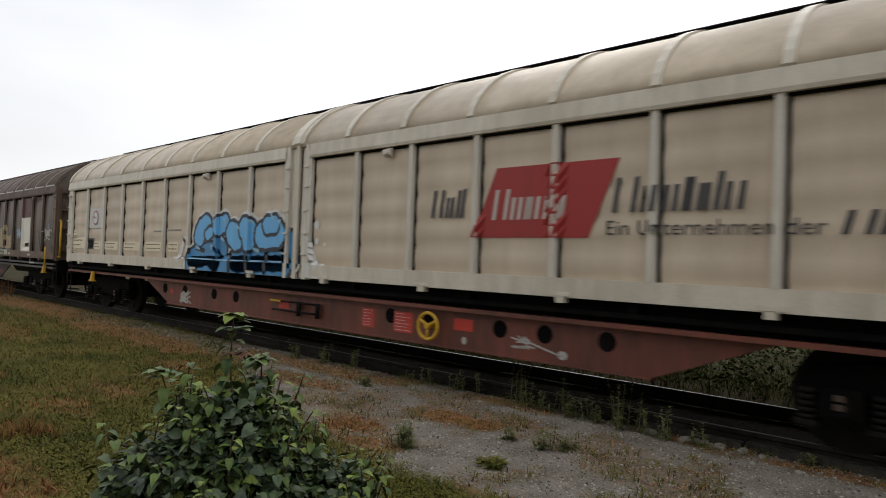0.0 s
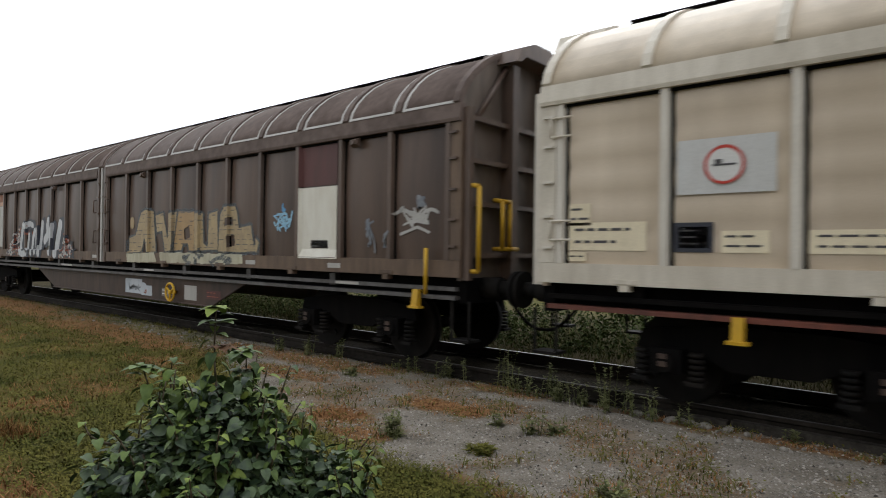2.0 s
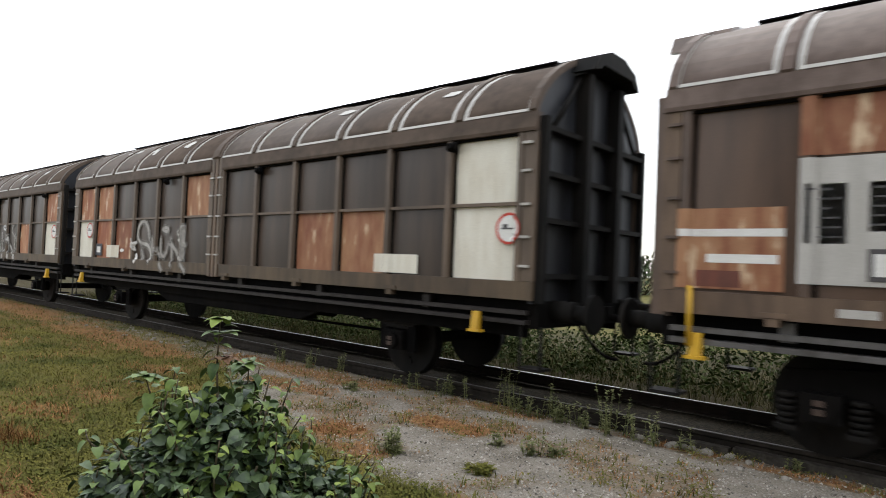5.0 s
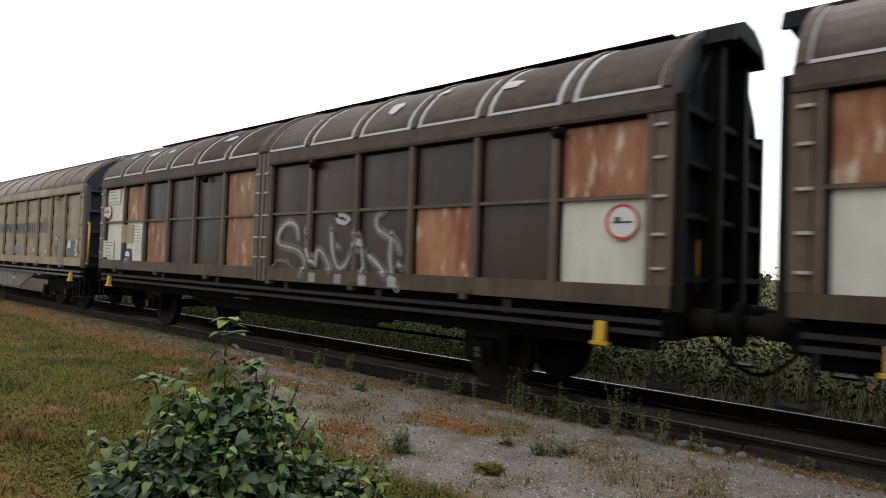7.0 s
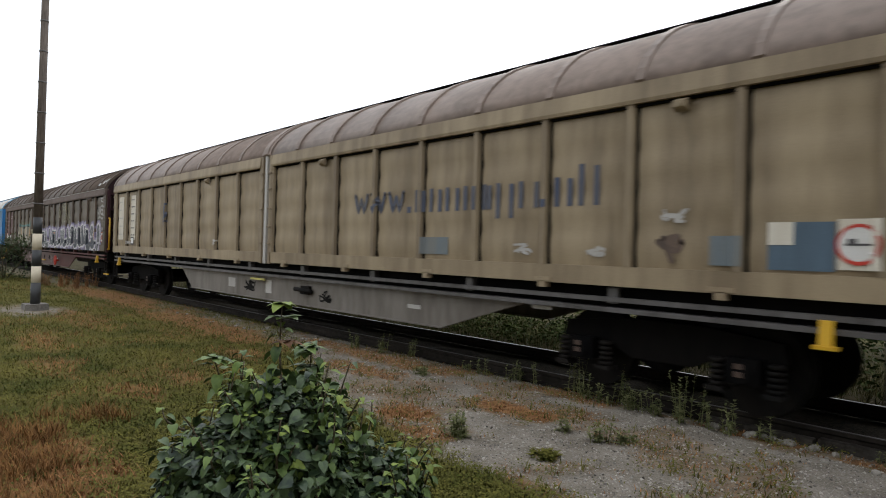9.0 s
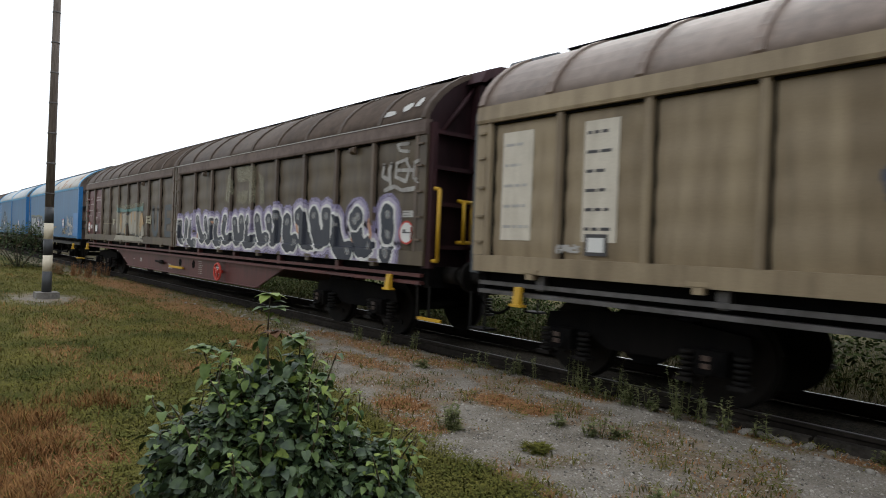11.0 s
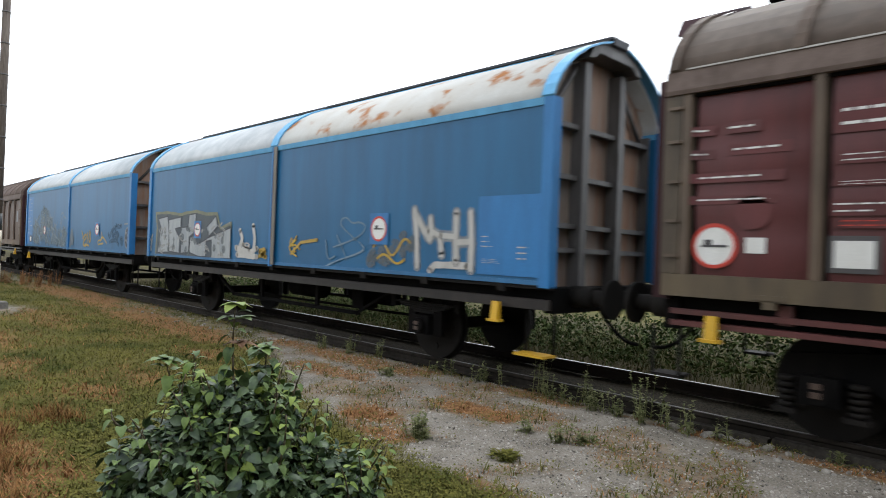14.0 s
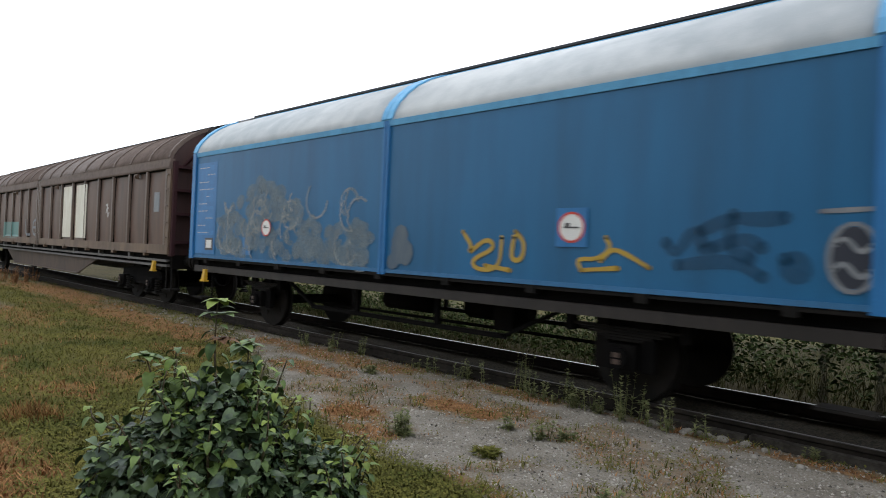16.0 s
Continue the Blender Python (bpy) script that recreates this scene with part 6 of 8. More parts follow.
def ochre_wagon():
    root, cx, sk = ribbed_wagon("long ochre-beige covered wagon with faded blue lettering", -94.44, -83.73, -73.05, 9,
                                (OCHRE, OCHRE_RIB, OCHRE, OCHRE, OCHRE_ROOF, OCHRE_ROOF), rows=4, web=(-88.6, -87.9, -78.5, -77.0), web_mat=GREY_FRAME,
                                end_mats=(SLATE_END, SLATE_POST, SLATE_POST), joint_mat=DULL_WHITE)
    u = -80.67
    for w, z0, z1 in ((0.46, 0, 0.33), (0.46, 0, 0.33), (0.46, 0, 0.33), (0.16, 0, 0.09), (0.32, 0, 0.33), (0.34, 0, 0.33), (0.36, 0, 0.33), (0.36, 0, 0.33), (0.24, 0, 0.33), (0.38, -0.12, 0.33), (0.40, 0, 0.33), (0.15, 0, 0.09), (0.34, 0, 0.34), (0.36, 0, 0.47)):
        bm = bmesh.new()
        if w > 0.45:
            ribbon(bm, sk, [(u + 0.04, 2.53), (u + 0.13, 2.25), (u + 0.21, 2.48), (u + 0.29, 2.25), (u + 0.38, 2.53)], 0.065, 0.004)
        elif w < 0.2:
            patch(bm, sk, u + 0.02, u + w - 0.05, 2.22 + z0, 2.22 + z1, 0.004)
        else:
            patch(bm, sk, u + 0.04, u + 0.115, 2.22 + z0, 2.22 + z1, 0.004)
            patch(bm, sk, u + w - 0.115, u + w - 0.04, 2.22 + z0, 2.22 + z1 * 0.94, 0.004)
        part("lettering_shape", bm, INK_BLUE, root, "faded blue shape of the lettering")
        u += w
    sheet("painted_field", root, worn("faded_blue_field", (0.13, 0.17, 0.2), (0.2, 0.19, 0.16), 0.7), "", (patch, sk, -74.68, -74.36, 1.60, 1.88, 0.004), (patch, sk, -78.9, -78.35, 1.62, 1.86, 0.003))
    sheet("sign_panel", root, worn("slate_blue_field", (0.09, 0.14, 0.19), (0.06, 0.09, 0.12), 0.6), "slate blue field", (patch, sk, -74.15, -73.62, 1.58, 2.0, 0.004))
    sheet("painted_field", root, WHITE_PANEL, "", (patch, sk, -74.15, -73.94, 1.80, 2.0, 0.008), (patch, sk, -73.6, -73.28, 1.60, 2.02, 0.004))
    hump_sign(root, sk, -73.45, 1.81, 0.155)
    for i, (u, z) in enumerate(((-77.0, 1.72), (-75.95, 1.72), (-75.05, 2.08), (-86.3, 1.72), (-92.9, 1.68))):
        scribble(root, sk, u, z, 0.3, 0.12, DULL_WHITE, 60 + i, 4, 0.03, "small white mark")
    scribble(root, sk, -75.1, 1.75, 0.3, 0.25, BROWN_RIB, 66, 4, 0.06)
    scribble(root, sk, -89.7, 2.45, 0.4, 0.6, INK_BLUE, 67, 5, 0.06)
    plate(root, sk, -94.0, -93.5, 1.75, 3.1, CREAM, 5, DULL_WHITE, 68)
    plate(root, sk, -92.75, -92.3, 1.75, 3.1, CREAM, 6, INK, 69)
    sheet("card_frame", root, INK, "", (patch, sk, -92.7, -92.4, 1.60, 1.84, 0.009))
    sheet("card", root, WHITE, "white card in a black holder", (patch, sk, -92.66, -92.44, 1.64, 1.80, 0.012))
    g = Skin(cx, [], 0.1, 1.236, 1.236, False)
    sheet("plate", root, DULL_WHITE, "", (patch, g, -83.9, -83.65, 0.72, 0.98, 0.004), (patch, g, -85.7, -85.35, 0.75, 0.95, 0.004), (patch, g, -79.3, -79.0, 0.8, 0.86, 0.004), (patch, g, -76.9, -76.6, 1.0, 1.045, 0.004))
    scribble(root, g, -84.6, 0.82, 0.6, 0.25, STEEL_DARK, 70, 6, 0.035, "dark tag on the girder")
    scribble(root, g, -81.6, 0.8, 0.5, 0.2, STEEL_DARK, 71, 5, 0.03)
    part("lever_tip", made(box, -84.4 - cx, -83.8 - cx, -1.34, -1.30, 0.97, 1.01), worn("pale_yellow_bar", (0.5, 0.45, 0.12), (0.3, 0.27, 0.1), 0.5), root)
    bm = bmesh.new()
    rod(bm, (-82.6 - cx, -1.3, 0.88), (-82.0 - cx, -1.3, 0.86), 0.04, 8)
    box(bm, -82.4 - cx, -82.1 - cx, -1.30, -1.22, 0.8, 0.95)
    part("brake_linkage", bm, STEEL_DARK, root)
    for u in (-73.65, -93.6):
        lever(root, u - cx, 1.05)
    yellow_rails(root, -73.05 - cx, 1)


def plum_wagon():
    sp = {(0, 0, 0): PLUM, (0, 1, 0): PLUM}
    root, cx, sk = ribbed_wagon("long dark brown covered wagon with purple and black bubble-letter graffiti", -116.62, -106.15, -95.48, 9,
                                (OLIVE_PAN, DARK_RIB, OLIVE_PAN, BROWN_ROOF, DARK_ROOF, DARK_ROOF), rows=4, special=sp, web=(-112.3, -111.0, -101.2, -100.0),
                                web_mat=MAROON_FRAME, flange=MAROON_FRAME, holes=(-106.0, -105.0), end_mats=(worn("plum_end_wall", (0.026, 0.011, 0.013), (0.012, 0.006, 0.007), 0.8, 0.6, spec=0.15), END_PLUM, END_PLUM), joint_mat=OLIVE_PAN)
    for a, b in ((-116.5, -106.3), (-106.0, -95.6)):
        roof_marks(root, cx, [(a + (b - a) * k / 9 + 0.16, 0.62, 0.045, 0.06) for k in range(9)])
    part("roof_line", made(box, -116.4 - cx, -95.6 - cx, -1.398, -1.392, 3.475, 3.49), DULL_WHITE, root)
    # bubble letters along the right half
    first = [[(-105.78, 1.95), (-105.81, 1.59), (-105.5, 1.49)],
             [(-105.32, 1.99), (-105.36, 1.59)],
             [(-104.99, 1.95), (-105.12, 1.59), (-104.84, 1.42), (-104.6, 1.47)],
             [(-104.55, 2.06), (-104.4, 1.78), (-104.14, 1.55), (-104.01, 1.6)],
             [(-104.02, 2.03), (-103.91, 1.71), (-103.72, 1.5), (-103.53, 1.65), (-103.58, 1.98)],
             [(-103.31, 1.98), (-103.39, 1.72), (-103.23, 1.5), (-102.97, 1.54)],
             [(-102.81, 2.06), (-102.91, 1.8), (-102.79, 1.55), (-102.48, 1.59), (-102.35, 1.65)],
             [(-102.24, 1.98), (-102.13, 1.65), (-101.96, 1.55), (-101.83, 1.74), (-101.89, 2.01)],
             [(-101.52, 2.02), (-101.66, 1.75), (-101.59, 1.54), (-101.29, 1.56), (-101.17, 1.6)],
             [(-101.08, 2.04), (-101.0, 1.79), (-100.86, 1.59), (-100.63, 1.65)]]
    second = [[(-100.56, 2.03), (-100.45, 1.77), (-100.29, 1.59), (-100.1, 1.69), (-100.05, 1.94), (-100.19, 2.1)],
             [(-99.74, 1.99), (-99.76, 1.73), (-99.66, 1.55), (-99.41, 1.59)],
             [(-99.29, 2.08), (-99.16, 2.12), (-99.09, 1.85), (-99.02, 1.62), (-98.68, 1.64)],
             [(-98.71, 2.1), (-98.64, 1.85), (-98.5, 1.64), (-98.27, 1.69), (-98.16, 1.93), (-98.27, 2.09)],
             [(-97.97, 1.95), (-97.89, 1.65), (-97.72, 1.47), (-97.49, 1.5)],
             [(-97.35, 2.01), (-97.27, 2.07)],
             [(-97.32, 2.0), (-97.25, 1.67), (-97.08, 1.54), (-96.9, 1.59)],
             [(-96.43, 2.1), (-96.41, 1.79)],
             [(-96.4, 1.51), (-96.4, 1.49)]]
    for k, q in enumerate(curl(first + second)):
        w, up = 0.23 if k < 7 else 0.28 if k < 11 else 0.35, 0.006 * (k % 2)
        sheet("graffiti_mist", root, MIST_LILAC, "lilac overspray round a letter", (fat, sk, [q], w + 0.34, 0.0025))
        sheet("graffiti_halo", root, SPRAY_LILAC, "lilac cloud round a letter", (fat, sk, [q], w + 0.20, 0.005))
        sheet("graffiti_outline", root, WHITE, "white outline of a letter", (fat, sk, [q], w + 0.09, 0.0075 + up))
        letter = sheet("graffiti_letter", root, SPRAY_NAVY, "black bubble letter", (fat, sk, [q], w, 0.010 + up))
        for x, z in (q[0], q[-1]):
            sheet("shine", letter, MIST_WHITE, "soft white spot", (fat, sk, [[(x, z), (x + 0.01, z)]], 0.15, 0.013 + up))
            sheet("shine", letter, SPRAY_GREY, "", (fat, sk, [[(x, z), (x + 0.01, z)]], 0.07, 0.0145 + up))
        x, z = max(q)
        part("inner_line", made(ribbon, sk, [(x + 0.05, 1.62), (x + 0.10, 1.78), (x + 0.02, 2.0)], 0.075, 0.0085), SPRAY_PEACH, letter, "peach inner line")
    # tan letters on the left half
    bone = [[[(-112.23, 2.32), (-111.85, 2.33), (-111.61, 1.97), (-111.56, 1.67), (-111.92, 1.59), (-112.05, 1.9)]], [[(-111.49, 2.27), (-111.0, 2.3), (-111.11, 1.97), (-111.24, 1.62), (-111.53, 1.61), (-111.47, 1.91)]], [[(-111.03, 2.28), (-110.89, 2.31), (-110.85, 1.58), (-111.1, 1.57), (-111.08, 1.97)]], [[(-110.85, 2.22), (-110.51, 2.28), (-110.3, 1.81), (-110.28, 1.61), (-110.56, 1.62), (-110.84, 2.03)]]]
    bone += [[[(-110.4, 2.34), (-110.09, 2.34), (-110.11, 2.02), (-109.94, 2.05), (-109.92, 1.67), (-110.24, 1.61), (-110.36, 1.92)]], [[(-109.92, 2.34), (-109.41, 2.32), (-109.47, 2.07), (-109.55, 1.92), (-109.43, 1.55), (-109.87, 1.58)]], [[(-109.36, 1.88), (-109.22, 1.93), (-109.1, 1.84), (-109.05, 1.49), (-109.37, 1.51)]]]
    amber = [[[(-111.81, 2.25), (-111.63, 2.33), (-111.5, 2.03), (-111.6, 1.64), (-111.75, 1.91)]], [[(-110.48, 2.32), (-110.38, 2.31), (-110.35, 1.87), (-110.5, 2.08)]], [[(-110.14, 2.33), (-109.93, 2.33), (-109.94, 2.07), (-110.13, 2.05)]], [[(-109.43, 2.25), (-109.27, 2.29), (-109.1, 1.93), (-109.26, 1.9), (-109.45, 1.64), (-109.53, 1.92)]], [[(-111.26, 1.74), (-111.08, 1.85), (-111.11, 1.6), (-111.29, 1.65)]]]
    for q in bone:
        sheet("graffiti_outline", root, MIST_GREY, "dull outline of a letter", (fat, sk, [q[0] + q[0][:1]], 0.06, 0.005))
        sheet("graffiti_letter", root, SPRAY_BONE, "bone-coloured block letter", (field, sk, q, 0.0075))
    for q in amber:
        sheet("graffiti_fill", root, SPRAY_AMBER, "amber filling between the letters", (field, sk, q, 0.0095))
    sheet("graffiti", root, SPRAY_TEAL, "teal band of the graffiti", (field, sk, [[(-112.08, 2.51), (-111.19, 2.4), (-109.32, 2.48), (-109.24, 2.63), (-109.19, 2.33), (-109.41, 2.34), (-112.07, 2.34)]], 0.004))
    for u in (-112.13, -111.02, -109.87):
        sheet("graffiti", root, SPRAY_CYAN, "bright turquoise block", (patch, sk, u - 0.12, u + 0.12, 2.32, 2.58, 0.006))
    sheet("graffiti_mist", root, MIST_CREAM, "thin cream overspray", (field, sk, [[(-112.33, 2.62), (-111.27, 2.55), (-109.32, 2.61), (-109.2, 2.65), (-109.2, 2.47), (-112.08, 2.41), (-112.06, 2.1), (-112.26, 2.13)]], 0.003))
    sheet("graffiti", root, SPRAY_BONE, "pale foot of the letters", (field, sk, [[(-112.31, 1.38), (-112.04, 1.56), (-109.62, 1.54), (-108.98, 1.45), (-108.98, 1.38), (-109.71, 1.39), (-111.92, 1.4)]], 0.005))
    strokes(root, sk, [[(-113.75, 1.55), (-113.1, 2.35)], [(-113.75, 2.3), (-113.05, 1.6)], [(-114.0, 1.95), (-112.75, 1.95)], [(-113.42, 1.4), (-113.42, 2.45)]], 0.03, worn("sprayed_dim_cream", (0.30, 0.26, 0.17), (0.15, 0.12, 0.08), 0.8, 0.5, scale=3), "star-shaped tag", taper=True)
    scribble(root, sk, -112.55, 2.0, 0.3, 0.22, SPRAY_CREAM, 81, 3, 0.04)
    scribble(root, sk, -108.55, 2.05, 0.35, 0.25, SPRAY_CREAM, 82, 4, 0.05)
    strokes(root, sk, letters(sk, "UE", -108.2, 1.65, 0.45, 0.75, 0.7, 0.0, 0), 0.17, worn("sprayed_dull_slate", (0.030, 0.046, 0.062), (0.062, 0.060, 0.052), 0.8, 0.5), "faded blue-grey letters")
    for q in ([(-102.86, 2.48), (-102.73, 3.06), (-102.47, 3.18), (-102.4, 2.67), (-102.54, 2.43)], [(-102.28, 3.27), (-101.26, 3.18), (-101.23, 2.4), (-101.56, 2.38), (-101.58, 2.88), (-102.16, 2.87)], [(-101.18, 3.07), (-100.86, 2.88), (-100.8, 2.38), (-100.99, 2.36), (-101.01, 2.77)], [(-102.15, 2.66), (-101.61, 2.69), (-101.64, 2.39), (-102.24, 2.41)]):
        sheet("graffiti", root, MIST_CREAM, "faded pale figure under newer graffiti", (field, sk, [q], 0.003))
    strokes(root, sk, [[(-96.58, 2.88), (-96.61, 2.7), (-96.44, 2.63), (-96.39, 2.89)], [(-96.44, 2.81), (-96.39, 2.53), (-96.53, 2.48)], [(-95.99, 2.93), (-96.25, 2.88), (-96.26, 2.67), (-96.0, 2.59), (-95.92, 2.79), (-96.02, 2.92)], [(-96.2, 2.77), (-95.83, 2.75)], [(-95.6, 2.89), (-95.8, 2.83), (-95.82, 2.64), (-95.59, 2.56)], [(-96.53, 2.47), (-96.29, 2.53), (-96.09, 2.46), (-95.73, 2.48)]], 0.06, SPRAY_CHALK, "pale sprayed tag")
    strokes(root, sk, [[(-95.97, 3.16), (-96.25, 3.17), (-96.18, 3.07), (-95.96, 3.04)]], 0.05, SPRAY_CHALK, "small sprayed ring")
    roof_marks(root, cx, ((-96.5, 0.12, 0.18, 0.03), (-96.1, 0.16, 0.12, 0.05), (-95.85, 0.2, 0.08, 0.06)))
    hump_sign(root, sk, -95.93, 1.82, 0.165)
    plate(root, sk, -96.05, -95.8, 2.05, 2.15, DULL_WHITE, 2, seed=83)
    hump_sign(root, sk, -116.12, 1.82, 0.19)
    for i, (a, b, z, h) in enumerate(((-116.35, -116.15, 2.84, 0.09), (-116.05, -115.75, 2.84, 0.10), (-116.35, -116.15, 2.62, 0.09), (-116.02, -115.5, 2.64, 0.1), (-116.35, -115.55, 2.40, 0.09), (-116.35, -115.6, 2.20, 0.08))):
        plate(root, sk, a, b, z, z + h, PLUM, 1, WHITE, 84 + i, "marking", "white lettering on plum paint")
    for i, (a, b, z, h, m) in enumerate(((-115.2, -114.35, 2.75, 0.25, WHITE), (-115.15, -114.7, 2.5, 0.1, WHITE), (-115.2, -114.3, 2.32, 0.05, WHITE), (-115.2, -114.75, 2.08, 0.13, WHITE), (-115.15, -114.75, 1.98, 0.08, RED_PAINT), (-114.5, -114.3, 2.1, 0.14, WHITE))):
        plate(root, sk, a, b, z, z + h, PLUM, 2, m, 94 + i, "marking", "rows of small markings")
    sheet("sign_spot", root, PLUM, "", (blob, sk, -115.8, 2.12, 0.16, 0.15, 0.004, 18))
    sheet("card_frame", root, INK, "", (patch, sk, -115.2, -114.84, 1.62, 1.92, 0.009), )
    sheet("card", root, WHITE, "white card in a black holder", (patch, sk, -115.16, -114.88, 1.66, 1.88, 0.012), (patch, sk, -115.85, -115.68, 1.76, 1.90, 0.008))
    g = Skin(cx, [], 0.1, 1.236, 1.236, False)
    part("warning_bar", made(box, -106.7 - cx, -105.65 - cx, -1.31, -1.26, 0.74, 0.79), YELLOW, root, "yellow bar")
    plate(root, g, -104.65, -104.30, 0.66, 1.02, MAROON_FRAME, 7, DULL_WHITE, 101)
    plate(root, g, -103.62, -103.25, 0.76, 0.92, DULL_WHITE, 2, INK, 102)
    plate(root, g, -111.6, -110.9, 0.78, 0.83, MAROON_FRAME, 1, DULL_WHITE, 103)
    plate(root, g, -110.4, -110.1, 0.78, 0.86, MAROON_FRAME, 1, DULL_WHITE, 104)
    scribble(root, g, -109.6, 0.82, 0.3, 0.12, DULL_WHITE, 105, 4, 0.03)
    sheet("stencil", root, DULL_WHITE, "", (patch, g, -112.4, -112.25, 1.0, 1.04, 0.004), (patch, g, -106.95, -106.65, 0.70, 0.72, 0.004), (patch, g, -107.0, -106.75, 0.80, 0.82, 0.004))
    part("brake_wheel", made(ring_wheel, (-103.09 - cx, -1.36, 0.82), 0.19, 0.026), RED_PAINT, root, "red hand brake wheel")
    bm = bmesh.new()
    rod(bm, (-107.9 - cx, -1.3, 0.86), (-107.2 - cx, -1.3, 0.84), 0.03, 8)
    box(bm, -107.6 - cx, -107.4 - cx, -1.3, -1.23, 0.8, 0.9)
    part("brake_linkage", bm, STEEL_DARK, root)
    for u in (-96.25, -116.1):
        lever(root, u - cx, 1.05)
    yellow_rails(root, -95.48 - cx, 1)
    part("step_edge", made(box, -95.6 - cx, -95.1 - cx, -1.34, -1.30, 0.56, 0.60), YELLOW, root, "yellow step edge")


def blue_wagon_one():
    root, cx, sk = smooth_wagon("plain blue covered wagon with a rust-streaked white roof and silver graffiti", -130.15, -124.07, -117.92, (WHITE_ROOF, RUST_ROOF))
    part("centre_post", made(box, -124.03 - cx, -123.93 - cx, -1.412, -1.394, 1.34, 3.46), GREY_FRAME, root, "grey-olive post at the wall joint")
    hump_sign(root, sk, -127.25, 1.97, 0.14, BLUE_EDGE)
    hump_sign(root, sk, -120.98, 1.98, 0.17, BLUE_EDGE)
    sheet("painted_field", root, BLUE_EDGE, "brighter blue field", (patch, sk, -119.03, -118.08, 1.42, 2.38, 0.003))
    for i, (a, b, z0, z1) in enumerate(((-118.98, -118.75, 1.72, 1.92), (-118.98, -118.6, 1.55, 1.62), (-118.42, -118.18, 1.58, 1.8))):
        plate(root, sk, a, b, z0, z1, BLUE_EDGE, 3, DULL_WHITE, 110 + i, "marking", "small white markings")
    tag = [[(-120.22, 2.24), (-120.16, 1.9), (-120.13, 1.47)], [(-120.19, 2.17), (-120.01, 1.96), (-119.86, 1.78), (-119.89, 2.11)], [(-119.94, 1.96), (-119.7, 1.9), (-119.66, 1.64)], [(-119.7, 1.89), (-119.41, 1.88)], [(-119.41, 2.19), (-119.41, 1.85), (-119.39, 1.56)], [(-119.41, 1.8), (-119.14, 1.82)], [(-119.16, 2.18), (-119.13, 1.85), (-119.13, 1.47)]]
    tag = curl(tag)
    strokes(root, sk, tag, 0.15, MIST_WHITE, "soft white overspray", 0.003)
    strokes(root, sk, tag, 0.075, DULL_WHITE, "white sprayed tag", 0.006)
    strokes(root, sk, [[(-119.88, 1.42), (-119.78, 1.5), (-119.46, 1.51), (-119.19, 1.51)]], 0.09, DULL_WHITE, "")
    strokes(root, sk, curl([[(-121.54, 1.81), (-121.95, 2.03), (-121.95, 2.13), (-121.8, 2.17), (-121.65, 2.06), (-121.46, 2.09), (-121.28, 2.02), (-121.45, 1.85), (-122.13, 1.69)], [(-122.04, 1.88), (-121.77, 1.52)], [(-122.35, 1.8), (-122.28, 1.47), (-122.07, 1.55)], [(-122.44, 1.34), (-122.02, 1.48), (-121.26, 1.65), (-121.45, 1.78)]]), 0.026, SPRAY_HAZE, "thin pale heart tag")
    scribble(root, sk, -123.3, 1.72, 0.5, 0.45, SPRAY_GOLD, 113, 4, 0.03, "yellow tag")
    strokes(root, sk, [[(-123.4, 1.55), (-123.1, 1.75), (-122.6, 1.8)]], 0.05, SPRAY_GOLD, "")
    strokes(root, sk, [wave(-121.1, -120.3, 1.72, 0.12, 1.4), wave(-121.0, -120.4, 1.55, 0.06, 1)], 0.04, SPRAY_GOLD, "dull gold tag")
    cluster(root, sk, -121.2, -120.2, 1.5, 1.9, 20, 0.12, 0.08, MIST_GREY, 114, "", 0.003)
    silver = [[[(-129.49, 1.42), (-129.33, 2.02), (-129.51, 2.23), (-128.94, 2.29), (-128.84, 1.9), (-128.82, 1.44)]], [[(-128.79, 1.46), (-128.87, 2.2), (-128.15, 2.26), (-128.17, 2.02), (-128.48, 1.99), (-128.2, 1.78), (-128.21, 1.43)]], [[(-128.14, 2.02), (-127.76, 2.03), (-127.71, 2.3), (-127.36, 2.32), (-127.38, 1.91), (-127.69, 1.8), (-127.68, 1.46), (-128.11, 1.43)]], [[(-127.65, 1.46), (-127.63, 1.8), (-127.35, 1.86), (-127.26, 1.65), (-126.82, 1.76), (-126.81, 1.39), (-127.17, 1.39)]], [[(-126.81, 2.02), (-126.38, 2.25), (-126.28, 2.04), (-126.68, 1.82)]], [[(-126.78, 1.79), (-126.11, 1.92), (-125.69, 2.01), (-125.68, 1.39), (-126.53, 1.36), (-126.54, 1.75), (-126.77, 1.72)]]]
    ground_coat = [(-129.64, 1.34), (-129.59, 2.02), (-129.69, 2.37), (-128.94, 2.37), (-128.15, 2.31), (-127.96, 2.34), (-127.37, 2.37), (-126.84, 2.3), (-126.34, 2.3), (-126.16, 1.99), (-125.7, 2.1), (-125.69, 2.01), (-125.68, 1.37), (-128.52, 1.38)]
    sheet("graffiti_ground", root, SPRAY_SLATE, "dark slate ground of the silver letters", (field, sk, [ground_coat], 0.003))
    part("graffiti_outline", made(ribbon, sk, ground_coat[:-2], 0.07, 0.0055), SPRAY_OLIVE, root, "olive outline of the silver letters")
    for q in silver:
        letter = sheet("graffiti_letter", root, SPRAY_PEWTER, "silver grey angular letter", (field, sk, q, 0.008))
        part("letter_edge", made(ribbon, sk, q[0], 0.03, 0.0105, True), SPRAY_NAVY, letter)
    cluster(root, sk, -129.5, -125.69, 1.45, 2.1, 40, 0.12, 0.03, MIST_WHITE, 118, "pale scratches on the letters", 0.012)
